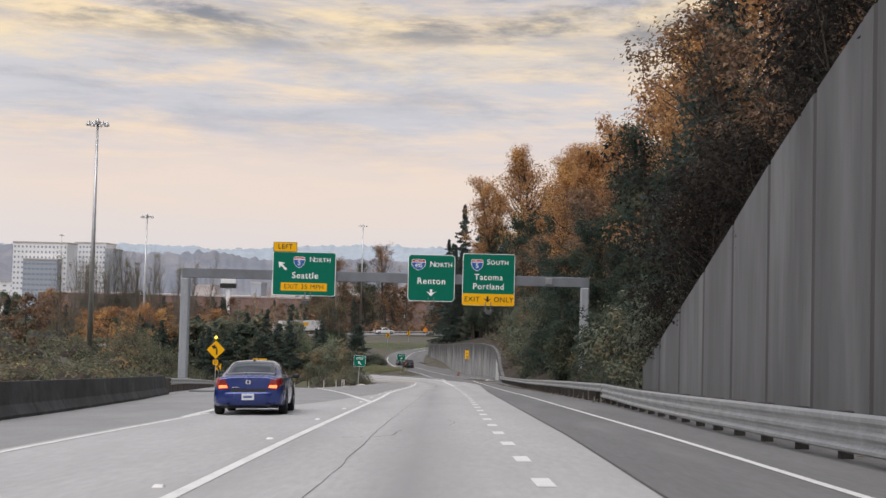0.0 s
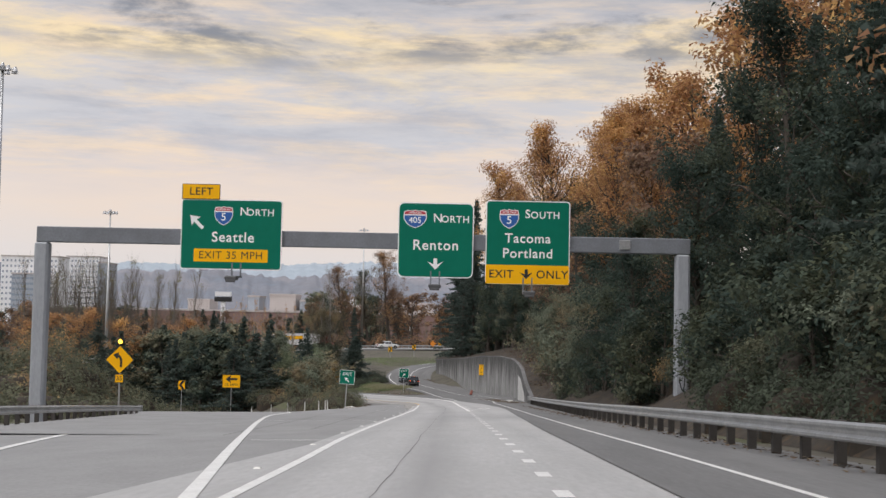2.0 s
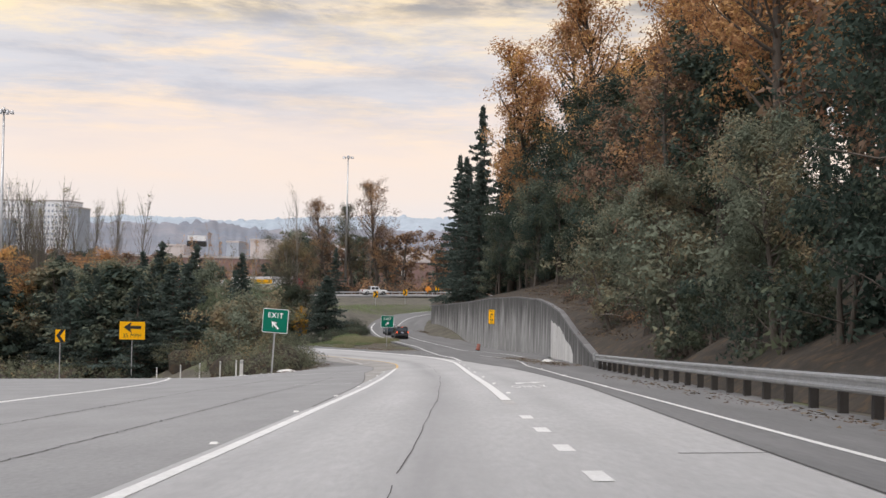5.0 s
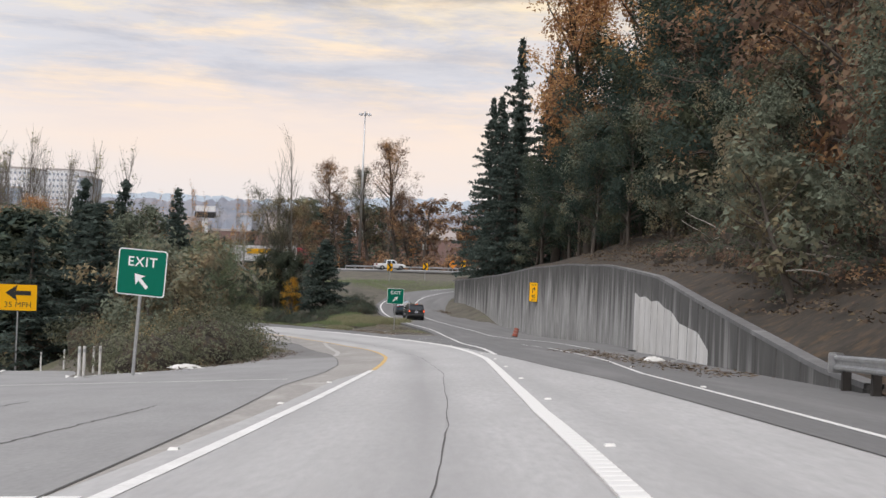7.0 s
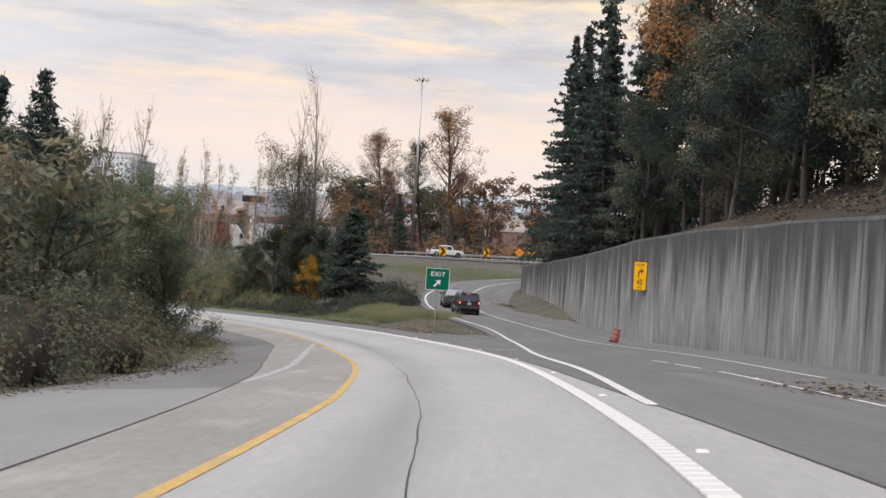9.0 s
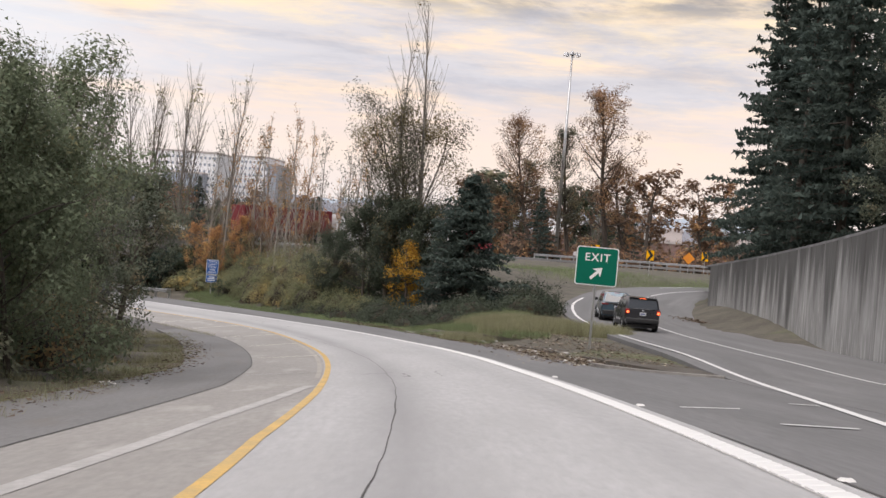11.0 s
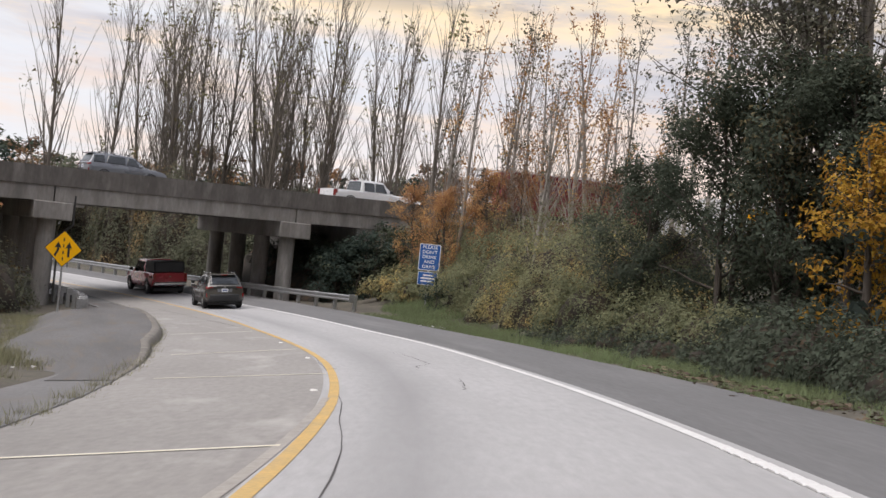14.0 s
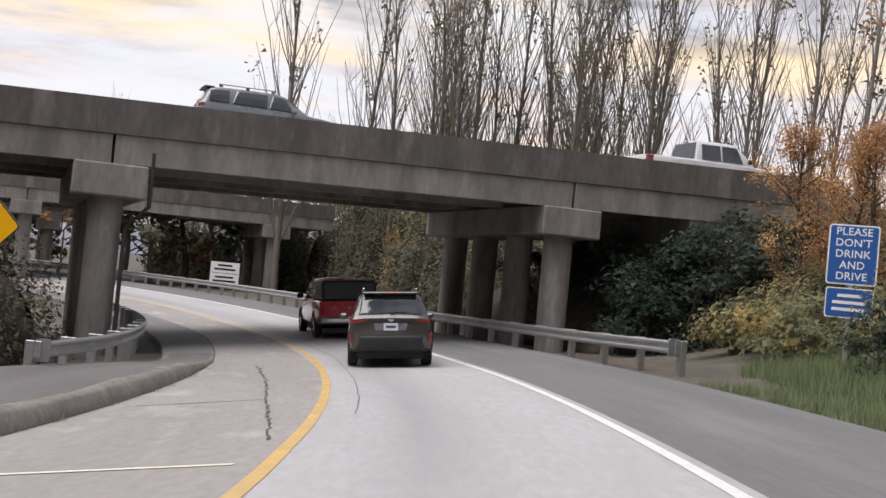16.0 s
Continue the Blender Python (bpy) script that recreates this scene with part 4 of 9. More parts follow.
tagged(new("ground_hillside", mesh_from("ground_hillside", V.reshape(-1, 3), np.stack([i, i + 1, i + nc + 1, i + nc], axis=1), M["soil"], smooth=True)), "steep brown hillside covered with leaf litter", "hillside", kind="structure")


def hill_at(x, y):
    f_x, f_z = hill_foot(np.array([y]))
    d = max(0.0, x - float(f_x[0]))
    return float(f_z[0]) + float(hill_rise(np.array([d]), np.array([y]))[0])


def land(x, y):
    f_x, _ = hill_foot(np.array([float(y)]))
    g = float(ground_height([x], [y])[0])
    return max(g, hill_at(x, y)) if x > float(f_x[0]) + 0.2 and -64 < y < 299 else g


# ---- guard rails ----
def wbeam(points, name="guard_rail", label="dull galvanised W-beam guard rail on posts", post_every=1.9, flip=1, end=True, wood=True, three=False):
    """A corrugated rail with a post every two metres, along points (x, y, z of the ground)."""
    p = spline(points, 0.95)
    sd = sides(p) * flip
    root = thing(name, Matrix.Translation(p[0]), label, "guard rail")
    prof = [(-0.00, 0.42), (0.055, 0.455), (0.055, 0.50), (0.0, 0.545), (0.0, 0.60), (0.055, 0.645), (0.055, 0.69), (0.0, 0.73)]
    if three:       # three ridges, hung low
        prof = [(0.0, 0.13), (0.055, 0.16), (0.055, 0.20), (0.0, 0.25), (0.0, 0.30), (0.055, 0.345), (0.055, 0.395), (0.0, 0.44), (0.0, 0.49), (0.055, 0.54), (0.055, 0.60), (0.0, 0.64)]
    top_ = prof[-1][1]
    bm = bmesh.new()
    rows2 = []
    for q, n in zip(p, sd):
        rows2.append([bm.verts.new((q[0] - n[0] * o - p[0][0], q[1] - n[1] * o - p[0][1], q[2] + z - p[0][2])) for o, z in prof] +
                     [bm.verts.new((q[0] - n[0] * (o - 0.008) - p[0][0], q[1] - n[1] * (o - 0.008) - p[0][1], q[2] + z - p[0][2])) for o, z in prof[::-1]])
    m = len(rows2[0])
    for a, b in zip(rows2, rows2[1:]):
        for j in range(m):
            bm.faces.new((a[j], a[(j + 1) % m], b[(j + 1) % m], b[j]))
    bm.faces.new(rows2[0]); bm.faces.new(rows2[-1][::-1])
    part("rail", bm, M["galv"], root, smooth=False)
    post = bmesh.new()
    box(post, -0.08, 0.08, 0.14, 0.31, -0.5, top_ + 0.01, 0.01)
    me = bm_mesh("post", post, M["post_wood" if wood else "galv"])
    blk = bmesh.new()
    box(blk, -0.07, 0.07, 0.005, 0.14, top_ - 0.31, top_ + 0.01, 0.008)
    mb = bm_mesh("block", blk, M["post_wood" if wood else "galv"])
    step = max(1, round(post_every / 0.95))
    for q, n in list(zip(p, sd))[::step]:
        a = math.degrees(math.atan2(n[1], n[0])) - 90
        o = part("post", me, None, root)
        o.matrix_world = pose(q[0], q[1], q[2], 0, 0, a)
        o2 = part("block", mb, None, root)
        o2.matrix_world = pose(q[0], q[1], q[2], 0, 0, a)
    if end:
        bm = bmesh.new()
        plate(bm, rounded(0.30, 0.42, 0.05), -0.03, 0.03)
        o = part("end_plate", bm, M["galv"], root)
        q, n = p[0], sd[0]
        o.matrix_world = pose(q[0], q[1], q[2] + 0.57, 0, 0, math.degrees(math.atan2(n[1], n[0])))
    return root


wbeam([at(s, u, float(np.interp(s, (34, 44), (0.0, 0.09)))) for s, u in ((-60, 5.35), (-20, 5.35), (14, 5.3), (21, 5.3), (30, 5.62), (36, 5.86), (40, 6.02), (44.5, 6.16))][::-1], label="low galvanised guard rail with three ridges", flip=-1, end=False, three=True)
wbeam([at(s, u) for s, u in ((44, 6.16), (60, 6.2), (90, 6.6), (115, 7.2), (131, 7.5), (144, 8.2))][::-1], flip=-1)
wbeam([at(s, -u) for s, u in ((112, 20.2), (100, 19.2), (84, 17.0), (66, 14.2), (58, 13.0))], flip=1)
wbeam([at(s, -u) for s, u in ((292.5, 6.6), (297, 5.9), (304, 5.4), (318, 5.2), (332, 5.2))], flip=-1, wood=False)
wbeam([at(s, u) for s, u in ((296.0, 6.9), (300, 6.2), (306, 5.4), (315, 4.9), (340, 4.9), (370, 4.9), (398, 4.9))], flip=1, wood=False)

# concrete barrier on the left, before the split
bar = thing("traffic_barrier", Matrix.Translation(at(0, -9.5)), "dark stained concrete median barrier", "barrier")
bp = spline([at(s, -u) for s, u in ((-60, 9.6), (0, 9.6), (25, 10.0), (45, 11.6), (58, 13.2))], 3.0)
bs = sides(bp)
o0 = Vector(at(0, -9.5))
for k in range(len(bp) - 1):
    bm = bmesh.new()
    rr = []
    for f in (0.004, 0.996):
        q, n = bp[k] * (1 - f) + bp[k + 1] * f, bs[k] * (1 - f) + bs[k + 1] * f
        rr.append([bm.verts.new(Vector((q[0] + n[0] * o, q[1] + n[1] * o, q[2] + z)) - o0) for o, z in ((0.30, -0.1), (0.30, 0.08), (0.16, 0.32), (0.09, 0.86), (-0.09, 0.86), (-0.16, 0.32), (-0.30, 0.08), (-0.30, -0.1))])
    for j in range(7):
        bm.faces.new((rr[0][j], rr[0][j + 1], rr[1][j + 1], rr[1][j]))
    bm.faces.new(rr[0]); bm.faces.new(rr[1][::-1])
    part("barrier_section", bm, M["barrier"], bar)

# ---- bridge that carries the upper road ----
BD = Vector((0.445, 0.8955, 0)).normalized()
BN = Vector((BD.y, -BD.x, 0))
B0 = Vector((-63.7, 279.4, 0))       # left joint of the near face


def bridge(origin, length0, length1, ztop, slope, width, name, label, caps, girder=0.68, cols=2, abutment=0.0):
    """A concrete deck on drop caps and columns; the near face runs through origin along BD."""
    root = thing(name, Matrix.Translation((origin.x, origin.y, 0)), label, "bridge", kind="structure")
    base = Matrix(((BD.x, -BN.x, 0, 0), (BD.y, -BN.y, 0, 0), (0, 0, 1, 0), (0, 0, 0, 1)))

    def put(nm, bm, mtl, lab=""):
        o = part(nm, bm, M[mtl], root, lab)
        o.matrix_world = Matrix.Translation((origin.x, origin.y, 0)) @ base
        return o

    def beam(y0, y1, d0, d1, x0=length0, x1=length1):
        bm = bmesh.new()
        box(bm, x0, x1, y0, y1, 0, 1)
        for v in bm.verts:
            v.co.z = ztop + slope * v.co.x - (d0 if v.co.z > 0.5 else d1)
        return bm

    for y0 in (0.0, width - 0.25):
        x = length0
        while x < length1 - 0.5:
            x2 = min(x + 7.0, length1)
            put("parapet", beam(y0, y0 + 0.25, 0.0, 0.97, x, x2 - 0.006), "bridge_rail")
            x = x2
    put("deck", beam(0.25, width - 0.25, 0.80, 1.0), "bridge")
    n = 4
    for j in range(n):
        y = 0.07 + j * (width - 0.64) / (n - 1)
        cuts = [length0] + [c for c in caps if length0 < c < length1] + [length1]
        for a, b in zip(cuts, cuts[1:]):
            put("girder", beam(y, y + 0.5, 0.98, 1.1 + girder, a + 0.04, b - 0.04), "bridge")
    for c in caps:
        bm = bmesh.new()
        zc = ztop + slope * c - 1.1 - girder
        box(bm, c - 1.0, c + 1.0, -0.05, width + 0.05, zc - 0.92, zc, 0.05)
        put("cap_beam", bm, "bridge")
        for j in range(cols):
            y = 0.9 + j * (width - 1.8) / (cols - 1)
            bm = bmesh.new()
            tube(bm, (c, y, -19.5), (c, y, zc - 0.9), 0.47, 0.47, 20)
            put("column", bm, "bridge")
    if abutment:
        bm = bmesh.new()
        box(bm, abutment, abutment + 1.2, 0.12, width - 0.12, -19.0, ztop + slope * abutment - 1.12)
        put("abutment", bm, "bridge", "stained concrete abutment")
        bm = bmesh.new()
        plan = [(abutment - 3.4, -18.4), (abutment - 3.2, -17.2), (abutment, -14.2), (abutment, -18.4)]
        a = [bm.verts.new((x, -1.2, z)) for x, z in plan]
        b = [bm.verts.new((x, width + 1.2, z)) for x, z in plan]
        bm.faces.new(a)
        bm.faces.new(b[::-1])
        for i in range(4):
            bm.faces.new((a[i], b[i], b[(i + 1) % 4], a[(i + 1) % 4]))
        put("bank", bm, "soil", "dark earth bank below the abutment")
    bm = bmesh.new()
    zc = ztop - 1.1 - girder
    for p0, p1 in (((1.1, 0.1, zc + 0.4), (1.1, 0.1, zc - 1.1)), ((1.1, 0.1, zc - 1.1), (0.55, 0.5, zc - 1.7)), ((0.55, 0.5, zc - 1.7), (0.55, 0.5, -18.2))):
        tube(bm, p0, p1, 0.06, 0.06, 8)
    put("drain_pipe", bm, "trim_dark", "dark drain pipe down the column")
    return root


M["trim_dark"] = mat("dark iron pipe", (0.06, 0.058, 0.055), 0.6)
bridge(B0, -14.5, 24.0, -11.32, 0.022, 11.2, "bridge", "stained grey concrete overpass on round columns", (0.0, 13.95), cols=4, abutment=18.2)
bridge(B0 + BN * -50, -62, 19.0, -10.95, 0.004, 11, "bridge", "second concrete overpass behind the first", (-34, -18, -2, 14.9), cols=3)
bridge(B0 + BN * -74, -95, 2, -11.6, 0.0, 10.0, "bridge", "far concrete overpass in shade", (-62, -46, -30, -14, 0), cols=3)
def crown(x, y):
    """How far the deck lifts the crossing road over its bridge."""
    return 0.36 * (1 - smooth01(np.abs(along_gap(x, y)), 16, 34)) * (1 - smooth01(np.abs((x + 61.5) * 0.895 - (y - 284) * 0.445), 30, 45))


strip("road", upper_ln, -4.9, 4.9, 0.17, M["asphalt_old"], "pale crossing road on the overpass", "road", skirt=0.3, cross=2, lie=lambda x, y, z: z + crown(x, y))
wbeam([tuple(np.array(p[:3]) + np.array([p[3] * -5.6, p[4] * -5.6, 0.05])) for p in upper_ln[130:196:4]], label="long galvanised guard rail beyond the crossing road", flip=-1, end=False, wood=False)

# ---- trees and undergrowth ----
class Wood:
    """Collects tapered limbs and leaves of one plant."""

    def __init__(self, seed):
        self.r = np.random.RandomState(seed)
        self.v, self.f, self.leaf_c, self.leaf_s, self.leaf_d, self.leaf_n = [], [], [], [], [], []

    def limb(self, pts, r0, r1, n=4):
        pts = np.asarray(pts, float)
        k = len(pts)
        base = sum(len(a) for a in self.v)
        d = np.gradient(pts, axis=0)
        d /= np.linalg.norm(d, axis=1)[:, None] + 1e-9
        ref = np.where(np.abs(d[:, 2:3]) > 0.9, np.array([[1.0, 0, 0]]), np.array([[0, 0, 1.0]]))
        a = np.cross(d, ref)
        a /= np.linalg.norm(a, axis=1)[:, None] + 1e-9
        b = np.cross(d, a)
        rad = np.linspace(r0, r1, k)[:, None]
        ringv = [pts + rad * (math.cos(2 * math.pi * j / n) * a + math.sin(2 * math.pi * j / n) * b) for j in range(n)]
        self.v.append(np.stack(ringv, axis=1).reshape(-1, 3))
        i = np.arange(k - 1)[:, None] * n + base
        j = np.arange(n)[None, :]
        j2 = (j + 1) % n
        self.f.append(np.stack([i + j, i + j2, i + n + j2, i + n + j], axis=2).reshape(-1, 4))

    def leaves(self, centres, size, long=1.6, hang=0.0, out=None):
        c = np.asarray(centres, float)
        self.leaf_c.append(c)
        self.leaf_s.append(np.full(len(c), size) * self.r.uniform(0.6, 1.35, len(c)))
        self.leaf_d.append(np.full((len(c), 2), (long, hang)))
        self.leaf_n.append(np.zeros((len(c), 3)) if out is None else out)

    def meshes(self, name, bark, leaf):
        tm = mesh_from(name + "_trunk", np.concatenate(self.v), np.concatenate(self.f), bark, smooth=True)
        lm = None
        if self.leaf_c:
            c, s, d = np.concatenate(self.leaf_c), np.concatenate(self.leaf_s), np.concatenate(self.leaf_d)
            lm = leaf_mesh(name + "_crown", c, s, d[:, 0], d[:, 1], self.r, leaf, np.concatenate(self.leaf_n))
        return tm, lm


def leaf_mesh(name, c, s, long, hang, r, material, out=None):
    """Kite-shaped leaves at c; out: the way each tends to face, as leaves face out of their clump."""
    n = len(c)
    t = r.normal(size=(n, 3))
    t[:, 2] = t[:, 2] * (1 - 0.5 * hang) - hang * 1.2
    t /= np.linalg.norm(t, axis=1)[:, None] + 1e-9
    face = r.normal(size=(n, 3)) * (0.55 if out is None else 0.36) + (0 if out is None else out)
    t = t - face * (np.sum(t * face, axis=1) / (np.sum(face * face, axis=1) + 1e-9))[:, None]
    t /= np.linalg.norm(t, axis=1)[:, None] + 1e-9
    w = np.cross(t, face)
    w /= np.linalg.norm(w, axis=1)[:, None] + 1e-9
    t *= (s * long * 0.5)[:, None]
    w *= (s * 0.5)[:, None]
    V = np.stack([c - t * 0.7 - w, c - t * 0.7 + w, c + t * 1.3], axis=1).reshape(-1, 3)
    i = np.arange(n)[:, None] * 3
    return mesh_from(name, V, i + np.arange(3), material)


def bend(r, p0, d, length, k, wob, up=0.0):
    """A crooked line of k steps from p0 along d."""
    pts, p, d = [np.array(p0, float)], np.array(p0, float), np.array(d, float)
    d /= np.linalg.norm(d)
    for _ in range(k):
        d = d + r.normal(size=3) * wob + np.array([0, 0, up])
        d /= np.linalg.norm(d)
        p = p + d * length / k
        pts.append(p)
    return np.array(pts)


def broadleaf(seed, h, spread, n, leaf, low=0.2, limbs=22, bark="bark", mtl="lf_green", clump=0.55, stems=1, up=0.06, twig=6):
    w = Wood(seed)
    r = w.r
    tips = []
    for st in range(stems):
        lean = r.normal(size=2) * (0.06 if stems == 1 else 0.16 if stems < 5 else 0.09)
        hh = h * (1.0 if st == 0 else r.uniform(0.75, 0.97))
        trunk = bend(r, (r.normal() * 0.25 * (stems > 1), r.normal() * 0.25 * (stems > 1), -0.3), (lean[0], lean[1], 1), hh * 0.96, 9, 0.05, 0.03)
        rad = (0.016 * hh + 0.05) * (1.0 if stems < 3 else 0.5)
        w.limb(trunk, rad, rad * 0.12, 6)
        for q in range(limbs // stems):
            f = low + (0.97 - low) * (q + r.rand()) / (limbs // stems)
            i = f * 9
            p = trunk[int(i)] + (trunk[min(int(i) + 1, 9)] - trunk[int(i)]) * (i - int(i))
            g = (f - low) / (1 - low)
            reach = spread * (math.sin(math.pi * min(1, 0.18 + 0.80 * g)) ** 0.7) * r.uniform(0.7, 1.15)
            a = r.uniform(0, 2 * math.pi)
            el = 0.25 + 0.9 * g + r.normal() * 0.15
            lim = bend(r, p, (math.cos(a), math.sin(a), el), reach * 1.15, 5, 0.16, up)
            lr = rad * 0.38 * (1 - 0.6 * f)
            w.limb(lim, lr, lr * 0.2, 4)
            for k in range(twig):
                j = 1 + r.rand() * 3.99
                p2 = lim[int(j)] + (lim[min(int(j) + 1, 5)] - lim[int(j)]) * (j - int(j))
                d2 = (lim[-1] - lim[0]) / (reach + 0.01) + r.normal(size=3) * 0.75
                tw = bend(r, p2, d2, reach * r.uniform(0.22, 0.5) + 0.25, 3, 0.2, up)
                if n < 1800 or stems > 2 or twig > 6:
                    w.limb(tw, lr * 0.28, lr * 0.06, 3)
                tips += [tw[-1], tw[2], tw[1]]
            tips.append(lim[-1])
    tips = np.array(tips)
    if n:
        heads = tips[r.permutation(len(tips))[:max(30, len(tips) // 3)]]
        hd = heads[r.randint(0, len(heads), n)]
        off = r.normal(size=(n, 3)) * np.array([1, 1, 0.75])
        off *= (clump * r.uniform(0.75, 1.35, n) / (np.linalg.norm(off, axis=1) + 0.4))[:, None] * 1.5
        radial = hd - np.array([0, 0, h * 0.45])
        radial /= np.linalg.norm(radial, axis=1)[:, None] + 1e-9
        w.leaves(hd + off, leaf, out=off / (np.linalg.norm(off, axis=1)[:, None] + 1e-9) * 0.8 + radial * 0.4 + np.array([0, 0, 0.45]))
    return w.meshes("tree", M[bark], M[mtl])


def poplar(seed, h, spread=1.6, n=500, leaf=0.16, mtl="lf_sparse", branches=46, bark="bark_pale", bare=0.3):
    """A narrow upright tree, almost bare."""
    w = Wood(seed)
    r = w.r
    trunk = bend(r, (0, 0, -0.3), (r.normal() * 0.03, r.normal() * 0.03, 1), h, 10, 0.02)
    w.limb(trunk, 0.008 * h + 0.05, 0.012, 5)
    tips = []
    for q in range(branches):
        f = 0.12 + 0.84 * ((q + r.rand()) / branches)
        p = trunk[int(f * 10)] + (trunk[min(int(f * 10) + 1, 10)] - trunk[int(f * 10)]) * (f * 10 - int(f * 10))
        a = r.uniform(0, 2 * math.pi)
        ln_ = h * r.uniform(0.16, 0.34) * (1.1 - 0.75 * f)
        b = bend(r, p, (math.cos(a) * 0.42, math.sin(a) * 0.42, 1.0), ln_ * spread / 1.6 + 0.4, 4, 0.07, 0.10)
        w.limb(b, 0.018 + 0.04 * (1 - f), 0.009, 3)
        for _ in range(3):
            j = r.randint(1, 4)
            tw = bend(r, b[j], (r.normal() * 0.5, r.normal() * 0.5, 1.0), ln_ * r.uniform(0.2, 0.45), 2, 0.12, 0.12)
            w.limb(tw, 0.012, 0.006, 3)
            if f > bare:
                tips += [tw[-1], tw[1]]
    tips = np.array(tips)
    if n:
        pick = tips[r.randint(0, len(tips), max(6, n // 14))]
        c = pick[r.randint(0, len(pick), n)] + r.normal(size=(n, 3)) * np.array([0.2, 0.2, 0.35])
        w.leaves(c, leaf)
    return w.meshes("poplar", M[bark], M[mtl])


def conifer(seed, h, spread, dense=1.0, low=0.04, mtl="lf_fir", ragged=0.4, card=0.27, power=0.85):
    w = Wood(seed)
    r = w.r
    w.limb(bend(r, (0, 0, -0.3), (0, 0, 1), h + 0.3, 8, 0.008), 0.014 * h + 0.04, 0.015, 6)
    z = low * h
    C, S = [], []
    while z < h * 0.985:
        f = z / h
        for _ in range(int(r.randint(4, 7))):
            a = r.uniform(0, 2 * math.pi)
            ln_ = spread * (1 - f) ** power * r.uniform(1 - ragged * 1.6, 1 + ragged * 0.5) + 0.15
            b = bend(r, (0, 0, z), (math.cos(a), math.sin(a), 0.12 - 0.35 * (1 - f)), ln_, 4, 0.06, 0.02)
            w.limb(b, 0.012 + 0.012 * ln_, 0.005, 3)
            k = max(4, int(13 * ln_ * dense))
            t = r.uniform(0.25, 1.0, k) * 4
            i = np.minimum(t.astype(int), 3)
            p = b[i] + (b[i + 1] - b[i]) * (t - i)[:, None]
            side = np.array([-math.sin(a), math.cos(a), 0])
            p = p + side * (r.normal(size=(k, 1)) * (0.10 + 0.16 * ln_ * (1 - t / 5))[:, None]) + r.normal(size=(k, 3)) * np.array([0.05, 0.05, 0.08]) - np.array([0, 0, 0.08])
            C.append(p)
        z += (0.26 + 0.022 * h * (1 - f)) * r.uniform(0.8, 1.2) / max(0.8, dense)
    w.leaves(np.concatenate(C), card * (0.75 + 0.02 * h), 2.2, 0.35)
    return w.meshes("conifer", M["bark"], M[mtl])


def plant(name, meshes, x, y, label, category="tree", scale=1.0, z=None, turn=None, lean=0.0, group="", wide=1.0):
    """A tree of trunk and crown, standing on the land."""
    z = land(x, y) if z is None else z
    root = thing(name, pose(x, y, z - 0.1, lean, 0, (x * 37 + y * 91) % 360 if turn is None else turn) @ Matrix.Diagonal((scale * wide, scale * wide, scale, 1)), label, category, group)
    part("trunk", meshes[0], None, root)
    if meshes[1] is not None:
        part("crown", meshes[1], None, root)
    return root


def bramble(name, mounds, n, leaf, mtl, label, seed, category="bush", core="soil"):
    """Tangled bushes, one over each mound of (x, y, radius, height); the leaves lie over a rough dark body."""
    area = sum(m[2] ** 1.5 for m in mounds)
    for q_, (x, y, rad, h) in enumerate(mounds):
        r = np.random.RandomState(seed * 100 + q_)
        g0 = land(x, y)
        root = thing(name, pose(x, y, g0), label, category, "bramble bushes")
        o = np.array((x, y, g0))
        rings, seg, pts = 5, 12, []
        for i in range(rings + 1):
            el = (i / rings) * math.pi / 2
            for j in range(seg):
                a = 2 * math.pi * j / seg
                q = 0.62 + 0.30 * noise.noise((x + math.cos(a) * 1.7, y + math.sin(a) * 1.7, el * 1.3))
                px, py = x + rad * math.cos(el) * math.cos(a) * q, y + rad * math.cos(el) * math.sin(a) * q
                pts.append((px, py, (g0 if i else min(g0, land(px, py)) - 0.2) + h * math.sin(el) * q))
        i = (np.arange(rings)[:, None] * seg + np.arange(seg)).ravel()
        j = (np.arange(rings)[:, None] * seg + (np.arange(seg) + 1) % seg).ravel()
        # added soil-coloured dome: closes the bush and paints the shade between leaves
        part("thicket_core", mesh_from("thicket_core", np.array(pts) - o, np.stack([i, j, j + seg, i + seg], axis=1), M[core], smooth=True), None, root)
        k = int(n * rad**1.5 / area)
        a, el = r.uniform(0, 2 * math.pi, k), np.arcsin(r.uniform(0, 1, k))
        q = np.array([0.84 + 0.40 * noise.noise((x + math.cos(b) * 1.7, y + math.sin(b) * 1.7, e * 1.3)) + 0.24 * noise.noise((x + math.cos(b) * 5, y + math.sin(b) * 5, e * 4.5)) for b, e in zip(a, el)]) + np.abs(r.normal(size=k)) * 0.10 - 0.06
        c = np.stack([rad * np.cos(el) * np.cos(a) * q, rad * np.cos(el) * np.sin(a) * q, h * np.sin(el) * q + r.normal(size=k) * 0.08], axis=1)
        part("foliage", leaf_mesh("foliage", c, np.full(k, leaf) * r.uniform(0.6, 1.4, k), np.full(k, 1.5), np.full(k, 0.1), r, M[mtl], np.stack([np.cos(el) * np.cos(a), np.cos(el) * np.sin(a), np.sin(el) + 0.35], axis=1) * 0.75), None, root)


